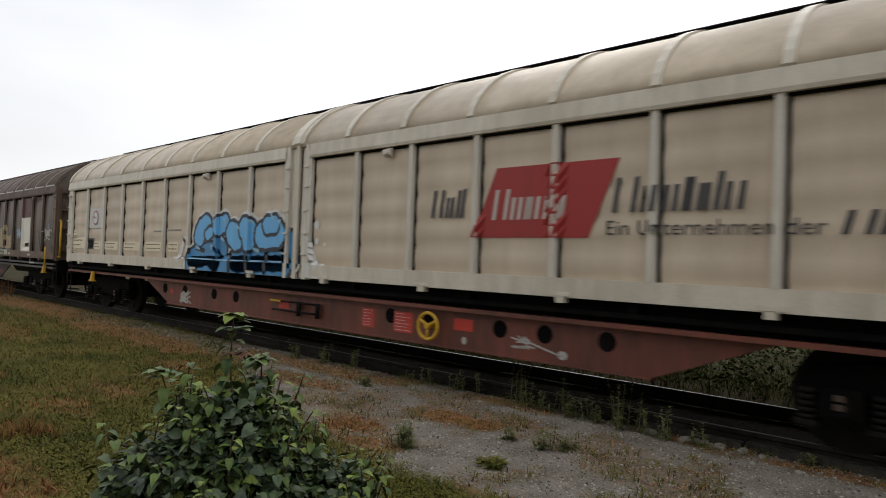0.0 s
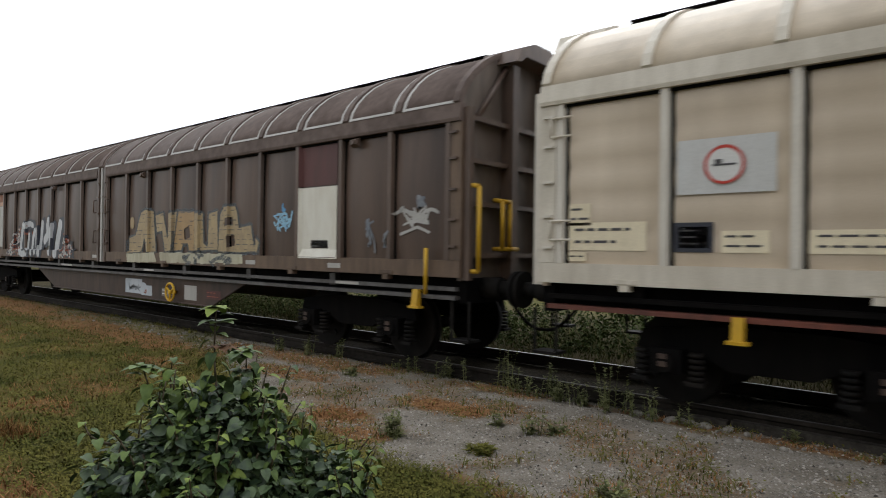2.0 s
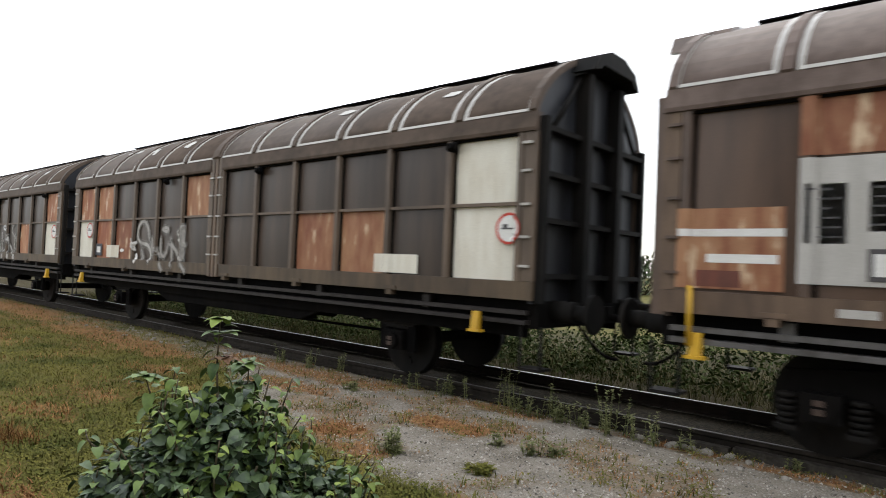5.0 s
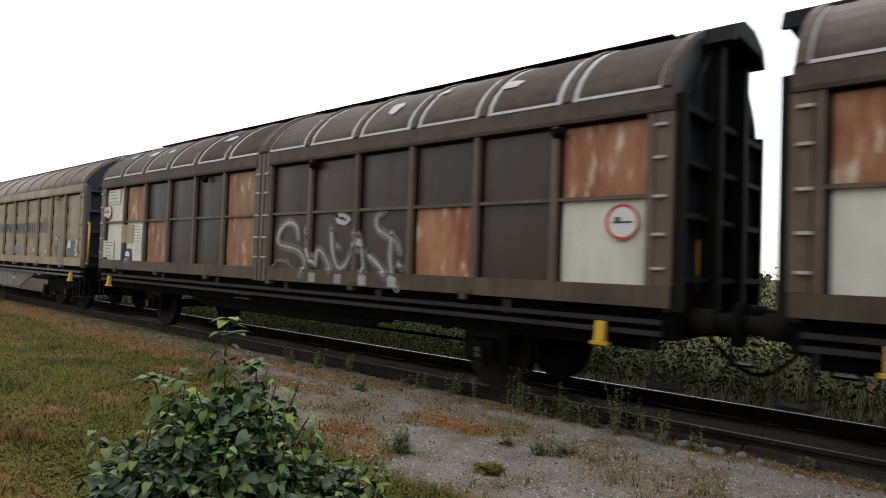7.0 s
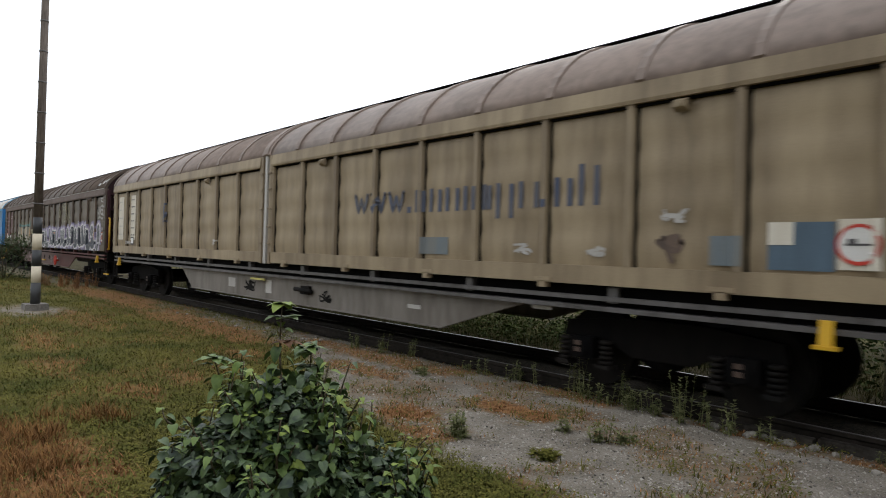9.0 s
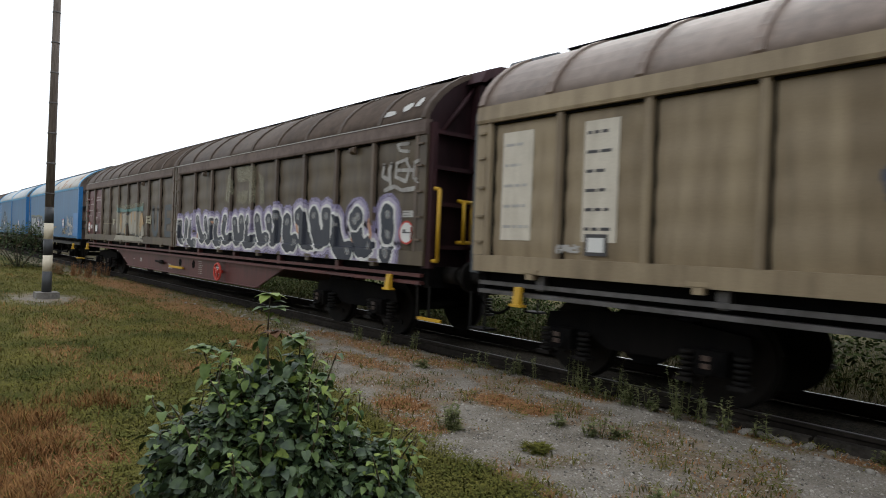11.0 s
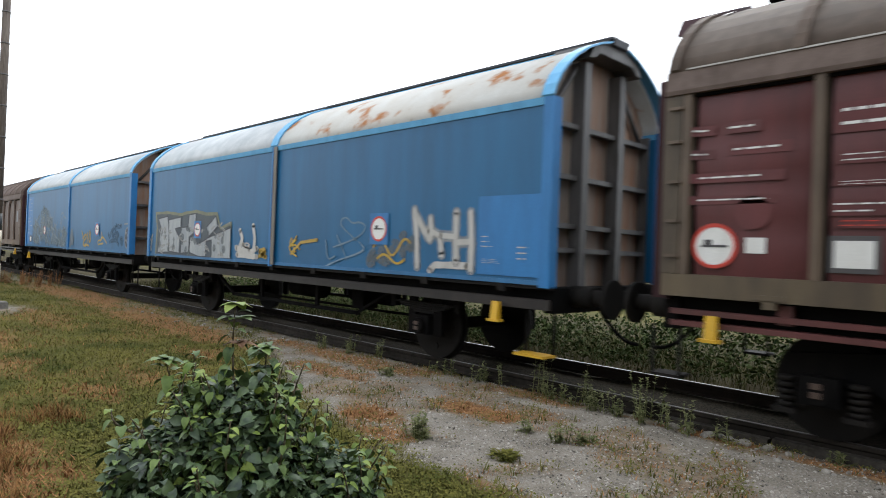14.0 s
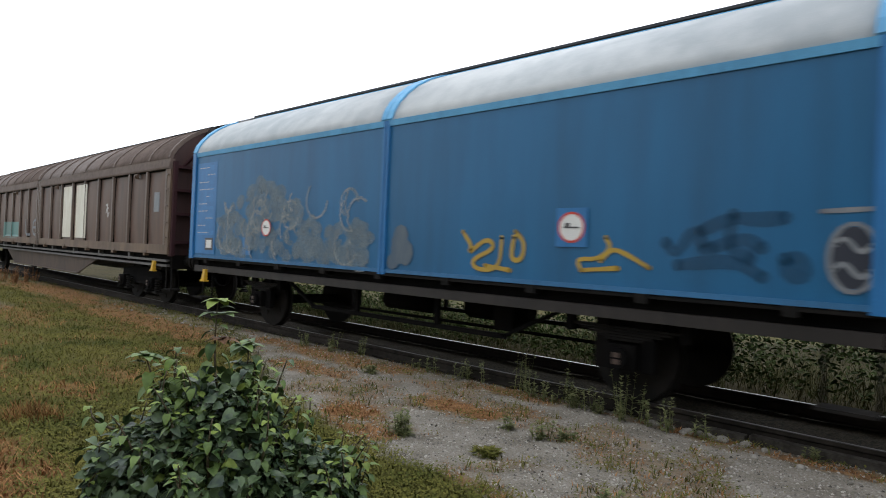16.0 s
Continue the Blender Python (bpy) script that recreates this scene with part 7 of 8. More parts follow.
    cluster(root, sk, -129.5, -125.69, 1.45, 2.1, 26, 0.07, 0.09, MIST_GREY, 119, "", 0.0115)
    strokes(root, sk, [[(-125.35, 1.5), (-125.2, 1.8), (-125.3, 1.95)], [(-124.75, 1.45), (-124.7, 1.8), (-124.78, 2.05)], [(-125.4, 1.48), (-124.6, 1.46)], [(-125.45, 1.62), (-125.0, 1.5), (-124.6, 1.62)], [(-125.2, 1.7), (-124.9, 1.56)]], 0.10, DULL_WHITE, "white sprayed shape")
    scribble(root, sk, -125.05, 1.6, 0.4, 0.25, DULL_WHITE, 115, 5, 0.03)
    scribble(root, sk, -124.4, 1.55, 0.35, 0.2, SPRAY_GOLD, 116, 5, 0.06, "yellow tag")
    scribble(root, sk, -129.95, 1.65, 0.16, 0.5, DULL_WHITE, 117, 4, 0.05)


def blue_wagon_two():
    root, cx, sk = smooth_wagon("plain blue covered wagon with a grey-white roof and faded graffiti", -143.50, -137.38, -131.45, (WHITE_ROOF, WHITE_ROOF), front=False)
    hump_sign(root, sk, -140.52, 1.95, 0.14)
    hump_sign(root, sk, -134.30, 1.98, 0.155, BLUE_EDGE)
    sheet("painted_field", root, BLUE_EDGE, "brighter blue field", (patch, sk, -143.3, -142.45, 1.42, 3.25, 0.003), (patch, sk, -141.35, -141.05, 1.45, 1.95, 0.003))
    for i in range(11):
        z = 3.1 - 0.145 * i
        plate(root, sk, -143.25 + 0.35 * (i % 3 == 1), -142.6 + 0.08 * (i % 2), z, z + 0.09, BLUE_EDGE, 1, DULL_WHITE, 120 + i, "marking", "small white markings")
    sheet("card_frame", root, INK, "", (patch, sk, -142.85, -142.52, 1.50, 1.74, 0.009))
    sheet("card", root, WHITE, "white card in a black holder", (patch, sk, -142.80, -142.57, 1.54, 1.70, 0.012))
    dome = lambda f: 0.45 + 0.55 * math.sin(math.pi * min(1, f * 1.15 + 0.1)) ** 2
    cluster(root, sk, -142.3, -137.6, 1.45, 2.75, 150, 0.16, 0.12, MIST_ASH, 131, "smoke-grey washed-out graffiti", 0.003, shape=dome)
    cluster(root, sk, -142.2, -137.7, 1.45, 2.6, 90, 0.07, 0.05, MIST_ASH, 132, "", 0.006, shape=dome)
    rnd = random.Random(4)
    arcs = [arc(rnd.uniform(-142.1, -137.7), rnd.uniform(1.55, 2.5), rnd.uniform(0.12, 0.3), rnd.uniform(0, 180), rnd.uniform(200, 360), 8) for _ in range(38)]
    strokes(root, sk, arcs, 0.04, SPRAY_WASH, "washed-out line of the graffiti", 0.009)
    cluster(root, sk, -137.2, -136.9, 1.5, 2.0, 10, 0.12, 0.14, SPRAY_SMOKE, 133, "", 0.003)
    strokes(root, sk, curl([[(-135.87, 1.92), (-135.71, 1.75), (-135.77, 1.65), (-135.47, 1.86), (-135.33, 1.73), (-135.72, 1.58), (-135.63, 1.46), (-135.27, 1.48), (-135.25, 1.86)], [(-135.49, 1.52), (-135.11, 1.48)], [(-135.07, 1.87), (-135.11, 1.6), (-134.95, 1.6), (-134.91, 1.8), (-135.05, 1.93)]]), 0.055, SPRAY_GOLD, "yellow tag")
    strokes(root, sk, curl([[(-133.89, 1.88), (-133.82, 1.77), (-133.97, 1.65), (-134.23, 1.65), (-134.17, 1.53)], [(-133.94, 1.64), (-133.82, 1.77), (-133.66, 1.72), (-133.41, 1.59)], [(-134.17, 1.53), (-133.74, 1.57)]]), 0.05, SPRAY_GOLD, "yellow tag")
    for q in curl([[(-133.25, 1.84), (-133.14, 1.71), (-132.99, 2.0), (-132.88, 1.79)], [(-132.93, 1.95), (-132.64, 2.08), (-132.45, 2.05), (-132.22, 2.07)], [(-132.82, 1.8), (-132.54, 1.9), (-132.39, 1.81)], [(-133.13, 1.63), (-132.62, 1.7), (-132.38, 1.56)], [(-132.21, 1.72), (-132.08, 1.75), (-132.04, 1.58), (-132.18, 1.58), (-132.21, 1.72)], [(-132.64, 2.1), (-132.68, 1.8), (-132.48, 1.71)]]):
        part("graffiti", made(ribbon, sk, q, 0.12, 0.004), MIST_DARK, root, "dark smudged graffiti")
    strokes(root, sk, [arc(-131.72, 1.75, 0.17, 0, 360, 18, 1.6), [(-131.95, 2.12), (-131.5, 2.14)], wave(-131.85, -131.6, 1.85, 0.05, 1), wave(-131.85, -131.6, 1.65, 0.05, 1)], 0.04, SPRAY_GREY, "round grey tag")
    sheet("graffiti", root, SPRAY_NAVY, "", (blob, sk, -131.72, 1.75, 0.15, 0.25, 0.003, 18))


def last_wagon():
    root, cx, sk = ribbed_wagon("long reddish brown covered wagon with cream strips and ribbed walls", -165.8, -155.2, -144.65, 9,
                                (worn("red_brown_paint", (0.125, 0.07, 0.048), (0.06, 0.036, 0.028), 0.85, 0.5, scale=0.8, streak=2), BROWN_RIB, BROWN_SILL, BROWN_ROOF, BROWN_ROOF, BROWN_ROOF),
                                rows=1, web=(-160.0, -158.8, -151.2, -149.6), web_mat=BROWN_FRAME, end_mats=(worn("red_brown_end", (0.06, 0.026, 0.022), (0.028, 0.015, 0.014), 0.8), END_PLUM, STEEL_DARK), joint_mat=BROWN_RIB)
    sheet("painted_field", root, WHITE_PANEL, "cream painted strips", (patch, sk, -152.6, -151.75, 1.62, 3.15, 0.004), (patch, sk, -151.35, -150.4, 1.62, 3.15, 0.004))
    scribble(root, sk, -148.7, 2.4, 0.3, 0.5, DULL_WHITE, 141, 3, 0.05, "small white tag")
    sheet("painted_field", root, SPRAY_GREY, "", (patch, sk, -145.6, -145.3, 2.3, 2.75, 0.004))
    strokes(root, sk, letters(sk, "LE", -157.0, 1.65, 0.7, 0.5, 0.3), 0.08, SPRAY_GREY, "pale tag")
    sheet("painted_field", root, SPRAY_TEAL, "", (patch, sk, -160.2, -157.9, 1.5, 2.1, 0.004))
    for u in (-145.3, -165.2):
        lever(root, u - cx, 1.05)


beige_wagon()
brown_wagon()
patched_wagon()
tagged_wagon()
ochre_wagon()
plum_wagon()
blue_wagon_one()
blue_wagon_two()
last_wagon()


# ---------------------------------------------------------------- ground and track
def fbm(x, y, s, seed=0.0):
    return noise.fractal(Vector((x * s + seed, y * s - seed, seed * 0.37)), 1.0, 2.0, 4)


def smooth(a, b, v):
    t = min(1.0, max(0.0, (v - a) / (b - a)))
    return t * t * (3 - 2 * t)


# patches of dry orange growth: middle, half lengths, strength
DRY_PATCHES = ((-5.0, 4.2, 0.65, 0.30, 0.95), (-4.4, 3.85, 0.40, 0.20, 0.8), (-4.4, 5.2, 0.80, 0.30, 0.95), (-3.8, 5.5, 0.40, 0.30, 0.55), (-2.3, 6.33, 0.9, 0.14, 0.95),
               (-1.1, 6.22, 0.9, 0.14, 0.85), (0.5, 6.2, 1.2, 0.15, 0.6), (-7.2, 5.15, 0.9, 0.30, 0.8), (-4.6, 6.25, 0.9, 0.22, 0.7), (-9.2, 4.4, 1.0, 0.40, 0.6))
DRY_STRETCHES = ((-8.0, 6.0, 2.2, 0.35, 0.8), (-13.0, 5.2, 4.5, 0.6, 0.75), (-21.0, 5.6, 7.0, 0.8, 0.8), (-2.6, 3.62, 0.5, 0.14, 0.5), (-5.0, 0.85, 1.6, 0.62, 0.8),
                 (-9.4, 2.0, 0.9, 0.35, 0.5), (-11.8, 2.2, 1.2, 0.40, 0.5), (-7.4, 2.3, 0.6, 0.25, 0.6), (-7.9, 3.0, 0.6, 0.25, 0.5), (-15.0, 3.5, 2.0, 0.5, 0.5))


def zones(x, y):
    """How much bare gravel and how much dry orange growth there is at a place; the rest is green."""
    if 6.62 < y < 8.5:
        return 0.35, 0.15
    n = 0.55 * fbm(x, y, 0.9) + 0.35 * fbm(x, y, 3.1, 5.0)
    if y > 8.5:
        return 0.0, max(0.0, (0.12 + 0.2 * n) * smooth(15, 12, y))
    side = (x + 6.0 + 2.3 * (y - 3.9)) * 0.4
    low = (y - 3.9 + 0.15 * (x + 6.0)) * 1.1
    gravel = smooth(-0.15, 0.28, min(side, low) + n * 0.35)
    gravel = max(gravel, 0.55 * smooth(4.9, 5.5, y + 0.3 * n), smooth(1.2, 0.5, math.hypot((x + 17.3) / 1.6, (y - 2.9) / 0.8) + n * 0.5))
    dry = 0.22 * smooth(0.05, 0.45, fbm(x, y, 0.75, 9.0)) * (1 - gravel)
    rough = 0.9 * fbm(x, y, 2.2, 15.0) + 0.5 * fbm(x, y, 6.0, 25.0)
    for px, py, rx, ry, k in DRY_PATCHES + DRY_STRETCHES:
        if abs(x - px) < 1.9 * rx and abs(y - py) < 1.9 * ry:
            dry = max(dry, k * smooth(1.15, 0.55, math.hypot((x - px) / rx, (y - py) / ry) + 0.55 * rough))
    dry = max(dry, 0.28 * smooth(0.05, 0.4, fbm(x, y, 1.3, 12.0)) * gravel)
    green = smooth(1.1, 0.6, math.hypot((x + 3.15) / 0.8, (y - 3.1) / 0.42) + 0.4 * rough)
    gravel, dry = gravel * (1 - green), dry * (1 - 0.9 * green)
    return max(0.0, gravel * (1 - 0.8 * dry)), max(0.0, min(1.0, dry))


def height(x, y):
    h = 0.018 * fbm(x, y, 0.8, 2.0) + 0.006 * fbm(x, y, 4.0, 3.0)
    bed = smooth(6.35, 6.62, y) * smooth(9.2, 8.5, y)
    h = h * (1 - bed) + bed * (-0.025 + 0.02 * fbm(x, y, 5.0, 1.0))
    return h - 0.25 * smooth(9.0, 11.5, y)


def steps(lo, hi, d, far, grow):
    v = list(np.arange(lo, hi, d))
    a, s = hi, d
    while a < far:
        v.append(a)
        s *= grow
        a += s
    v.append(far)
    a, s, w = lo, d, []
    while a > -far:
        s *= grow
        a -= s
        w.append(a)
    return sorted(w) + v


def ground_material():
    m, n, l, b = principled("ground_cover", 0.95)
    b.inputs["Specular IOR Level"].default_value = 0.06
    at = n.new("ShaderNodeAttribute")
    at.attribute_name = "zone"
    sep = n.new("ShaderNodeSeparateColor")
    l.new(at.outputs["Color"], sep.inputs[0])
    tc = n.new("ShaderNodeTexCoord")

    def tone(scale, detail, a, c, lo=0.35, hi=0.65):
        t = n.new("ShaderNodeTexNoise")
        t.inputs["Scale"].default_value, t.inputs["Detail"].default_value = scale, detail
        l.new(tc.outputs["Object"], t.inputs["Vector"])
        r = n.new("ShaderNodeValToRGB")
        r.color_ramp.elements[0].position, r.color_ramp.elements[0].color = lo, rgba(a)
        r.color_ramp.elements[1].position, r.color_ramp.elements[1].color = hi, rgba(c)
        l.new(t.outputs[0], r.inputs[0])
        return r.outputs[0], t.outputs[0]

    def mixed(f, a, c):
        x = n.new("ShaderNodeMix")
        x.data_type = "RGBA"
        l.new(f, x.inputs["Factor"])
        l.new(a, x.inputs["A"])
        l.new(c, x.inputs["B"])
        return x.outputs["Result"]

    grav, gh = tone(75.0, 6.0, (0.055, 0.046, 0.036), (0.41, 0.37, 0.315), 0.36, 0.64)
    grav2, _ = tone(2.6, 8.0, (0.130, 0.108, 0.082), (0.265, 0.236, 0.196))
    dry, _ = tone(14.0, 6.0, (0.135, 0.062, 0.027), (0.31, 0.165, 0.078))
    grn, _ = tone(1.1, 7.0, (0.054, 0.057, 0.015), (0.128, 0.108, 0.034))
    grav3, _ = tone(38.0, 6.0, (0.045, 0.037, 0.030), (0.40, 0.36, 0.31), 0.36, 0.66)
    half = n.new("ShaderNodeValue")
    half.outputs[0].default_value = 0.45
    most = n.new("ShaderNodeValue")
    most.outputs[0].default_value = 0.6
    g = mixed(most.outputs[0], mixed(half.outputs[0], grav, grav3), grav2)
    c = mixed(sep.outputs["Red"], grn, g)
    c = mixed(sep.outputs["Green"], c, dry)
    # brown track bed, coloured extra dark to hold the shade under the train
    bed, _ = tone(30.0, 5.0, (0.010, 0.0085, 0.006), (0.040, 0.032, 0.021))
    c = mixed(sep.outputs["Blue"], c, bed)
    l.new(c, b.inputs["Base Color"])
    bp = n.new("ShaderNodeBump")
    bp.inputs["Strength"].default_value, bp.inputs["Distance"].default_value = 0.7, 0.02
    l.new(gh, bp.inputs["Height"])
    l.new(bp.outputs[0], b.inputs["Normal"])
    return m


def make_ground():
    xs = steps(-9.0, 1.5, 0.07, 1500.0, 1.09)
    ys = steps(1.0, 6.6, 0.06, 1500.0, 1.10)
    nx, ny = len(xs), len(ys)
    verts, cols = [], []
    for y in ys:
        for x in xs:
            verts.append((x, y, height(x, y)))
            g, d = zones(x, y)
            # third value: where the shaded dark bed colour covers track and ground beyond
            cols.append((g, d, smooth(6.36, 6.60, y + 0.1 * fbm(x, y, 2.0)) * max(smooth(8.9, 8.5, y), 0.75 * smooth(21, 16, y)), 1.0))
    faces = [(j * nx + i, j * nx + i + 1, (j + 1) * nx + i + 1, (j + 1) * nx + i) for j in range(ny - 1) for i in range(nx - 1)]
    me = bpy.data.meshes.new("ground")
    me.from_pydata(verts, [], faces)
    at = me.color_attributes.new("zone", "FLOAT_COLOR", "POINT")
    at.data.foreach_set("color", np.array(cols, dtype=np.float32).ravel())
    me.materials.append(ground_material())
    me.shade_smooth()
    tagged(new("ground", me), "trodden ground of gravel, dry orange growth and thin grass, train shade painted in", "ground", kind="structure")


make_ground()


def sky_block_wall():
    """Plain unseen wall, added behind the camera to close the place and block skylight."""
    bm = bmesh.new()
    box(bm, -5.0, 45.0, -6.9, -6.5, -0.3, 8.0)
    box(bm, -5.1, 45.1, -7.0, -6.4, 8.0, 8.12)
    tagged(part("wall_south", bm, CONCRETE), "unseen plain grey wall added to block sky light", "wall", kind="structure")


sky_block_wall()


def make_track():
    prof = [(-0.036, 0.0), (0.036, 0.0), (0.036, -0.035), (0.010, -0.05), (0.010, -0.125), (0.07, -0.138), (0.07, -0.15), (-0.07, -0.15), (-0.07, -0.138), (-0.010, -0.125), (-0.010, -0.05), (-0.036, -0.035)]
    for y in (YC - 0.7525, YC + 0.7525):
        bm = bmesh.new()
        prism(bm, [(y + a, RAIL + z) for a, z in prof], -400, 60)
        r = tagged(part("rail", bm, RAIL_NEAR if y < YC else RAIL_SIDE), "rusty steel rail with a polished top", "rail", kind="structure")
        part("rail_head", made(box, -400, 60, y - 0.014, y + 0.014, RAIL, RAIL + 0.003), RAIL_DULL if y < YC else RAIL_TOP, r, "polished running surface")
    rnd = random.Random(3)
    first = None
    for i in range(150):
        x = 8 - 0.62 * i
        if first is None:
            bm = bmesh.new()
            box(bm, -0.125, 0.125, -1.27, 1.27, -0.16, 0.0)
            bmesh.ops.bevel(bm, geom=bm.edges[:], offset=0.015, segments=1)
            first = tagged(part("sleeper", bm, SLEEPER), "weathered sleeper under the rails, train shade in its colour", "sleeper", "sleepers of the track")
            o = first
        else:
            o = tagged(new("sleeper", first.data), first["label"], "sleeper", "sleepers of the track")
        o.location = (x + rnd.uniform(-0.03, 0.03), YC + rnd.uniform(-0.03, 0.03), rnd.uniform(-0.045, -0.03))
        o.rotation_euler = (0, 0, rnd.uniform(-0.02, 0.02))


make_track()


def planks():
    rnd = random.Random(14)
    for x0, x1 in ((-2.95, -1.9), (-1.86, -0.55), (-0.5, 0.9), (0.95, 2.4), (2.45, 4.0)):
        bm = bmesh.new()
        box(bm, x0, x1, -0.05, 0.05, -0.14, 0.075 + rnd.uniform(-0.02, 0.01))
        bmesh.ops.bevel(bm, geom=bm.edges[:], offset=0.012, segments=1)
        o = tagged(part("edge_plank", bm, PLANK), "weathered grey edging plank beside the rail", "plank", "edging planks of the track")
        o.location = (0, 6.47 + rnd.uniform(-0.015, 0.015), 0)


planks()


def mesh_of(name, verts, faces, material, label, category, kind="stuff"):
    me = bpy.data.meshes.new(name)
    me.from_pydata(verts, [], faces)
    me.materials.append(material)
    return tagged(new(name, me), label, category, kind=kind)


def blades(name, material, label, spots, h0, h1, wide, lean, seed, base=height, category="grass"):
    """Thin bent blades, three to each spot."""
    rnd = random.Random(seed)
    V, F = [], []
    for x, y, k in spots:
        for _ in range(3):
            a, hh = rnd.uniform(0, 6.283), rnd.uniform(h0, h1) * k
            px, py = x + rnd.uniform(-0.04, 0.04), y + rnd.uniform(-0.04, 0.04)
            z = base(px, py) - 0.01
            dx, dy, w = math.cos(a), math.sin(a), wide * rnd.uniform(0.6, 1.3)
            ln = lean * hh * rnd.uniform(0.3, 1.3)
            b = len(V)
            V += [(px - dy * w, py + dx * w, z), (px + dy * w, py - dx * w, z), (px - dy * w * 0.8 + dx * ln * 0.4, py + dx * w * 0.8 + dy * ln * 0.4, z + hh * 0.6),
                  (px + dy * w * 0.8 + dx * ln * 0.4, py - dx * w * 0.8 + dy * ln * 0.4, z + hh * 0.6), (px + dx * ln, py + dy * ln, z + hh)]
            F += [(b, b + 1, b + 3, b + 2), (b + 2, b + 3, b + 4)]
    return mesh_of(name, V, F, material, label, category)


def scatter():
    rnd = random.Random(11)
    green, dry, peb, low = [], [], [], []
    tries = 0
    while tries < 190000:
        tries += 1
        d = rnd.random() ** 1.9 * 33 + 1.6
        a = rnd.uniform(-0.02, 1.53)
        x, y = -d * math.sin(a), d * math.cos(a)
        if y > 6.52 or y < 0.2:
            continue
        g, o = zones(x, y)
        u = rnd.random()
        size = 1.0 + d * 0.02
        if u < o * 0.65:
            dry.append((x, y, size * (0.6 if g > 0.25 or y > 4.5 else 1.0)))
        elif u < o * 0.65 + (1 - g) * (1 - o) * 0.8:
            (low if rnd.random() < 0.45 else green).append((x, y, size))
        elif u > 0.93 and g > 0.4 and rnd.random() < 0.18 * smooth(-0.1, 0.3, fbm(x, y, 1.4, 7.0)):
            (green if rnd.random() < 0.5 else dry).append((x, y, 0.45))
        if g > 0.25 and d < 12:
            peb.append((x, y))
    blades("green_grass", BLADE, "short green and yellowing grass", green, 0.025, 0.075, 0.0055, 0.9, 21)
    blades("dry_grass", DRY_BLADE, "dry orange-brown low growth", dry, 0.02, 0.07, 0.005, 1.1, 22)
    # small round-leaved ground cover
    V, F = [], []
    for x, y, s in low:
        for _ in range(11):
            px, py = x + rnd.uniform(-0.08, 0.08), y + rnd.uniform(-0.08, 0.08)
            z, r, a = height(px, py) + rnd.uniform(0.012, 0.05), 0.0075 * s * rnd.uniform(0.7, 1.4), rnd.uniform(0, 6.28)
            t1, t2 = rnd.uniform(-0.5, 0.5), rnd.uniform(-0.5, 0.5)
            b = len(V)
            for k in range(5):
                q = a + k * 1.2566
                V.append((px + r * math.cos(q), py + r * math.sin(q), z + r * (t1 * math.cos(q) + t2 * math.sin(q))))
            F.append((b, b + 1, b + 2, b + 3, b + 4))
    mesh_of("ground_cover", V, F, CLOVER, "low green round-leaved ground cover", "grass")
    # dead grass in the near corner
    tall = []
    while len(tall) < 2300:
        x, y = rnd.uniform(-6.8, -3.5), rnd.uniform(0.2, 2.2)
        if y + 0.35 * (x + 4.6) + 0.5 * fbm(x, y, 0.9) < 1.05 and fbm(x, y, 2.3, 4.0) > -0.12:
            tall.append((x, y, 1.0))
    blades("dead_grass", DEAD, "low dead brown grass", tall, 0.05, 0.17, 0.0032, 1.0, 23)
    # gravel chips
    V, F = [], []
    for x, y in peb[:42000]:
        r = 0.0055 + 0.014 * rnd.random() ** 3
        z = height(x, y)
        b, a = len(V), rnd.uniform(0, 6.28)
        for k in range(4):
            q = a + k * 1.5708
            V.append((x + r * math.cos(q) * rnd.uniform(0.7, 1.2), y + r * math.sin(q) * rnd.uniform(0.7, 1.2), z + r * rnd.uniform(-0.2, 0.2)))
        V.append((x + r * 0.3 * math.cos(a), y + r * 0.3 * math.sin(a), z + r * rnd.uniform(0.5, 0.9)))
        F += [(b, b + 1, b + 4), (b + 1, b + 2, b + 4), (b + 2, b + 3, b + 4), (b + 3, b, b + 4)]
    mesh_of("gravel", V, F, PEBBLE, "loose grey gravel chips", "gravel")


scatter()


def stones():
    rnd = random.Random(8)
    spots = [(-2.25 + rnd.gauss(0, 0.32), 6.30 + rnd.gauss(0, 0.06), rnd.uniform(0.02, 0.05)) for _ in range(34)]
    spots += [(-13.0 + rnd.gauss(0, 1.3), 5.95 + rnd.gauss(0, 0.22), rnd.uniform(0.018, 0.042)) for _ in range(46)]
    spots += [(-0.9 + rnd.gauss(0, 0.5), 6.05 + rnd.gauss(0, 0.10), rnd.uniform(0.015, 0.035)) for _ in range(14)]
    spots += [(-3.33, 3.10, 0.028), (-0.85, 5.55, 0.03)]
    for x, y, r in spots:
        bm = bmesh.new()
        bmesh.ops.create_icosphere(bm, subdivisions=2 if r > 0.03 else 1, radius=r)
        k = rnd.uniform(0, 50)
        for v in bm.verts:
            v.co *= 1 + 0.28 * noise.noise(v.co * (1.1 / r) + Vector((k, 0, 0)))
            v.co.z *= 0.7
        o = tagged(part("stone", bm, STONE, fix=False), "pale broken stone on the ground", "stone", "stones by the track")
        o.location = (x, y, height(x, y) + r * 0.3)


stones()


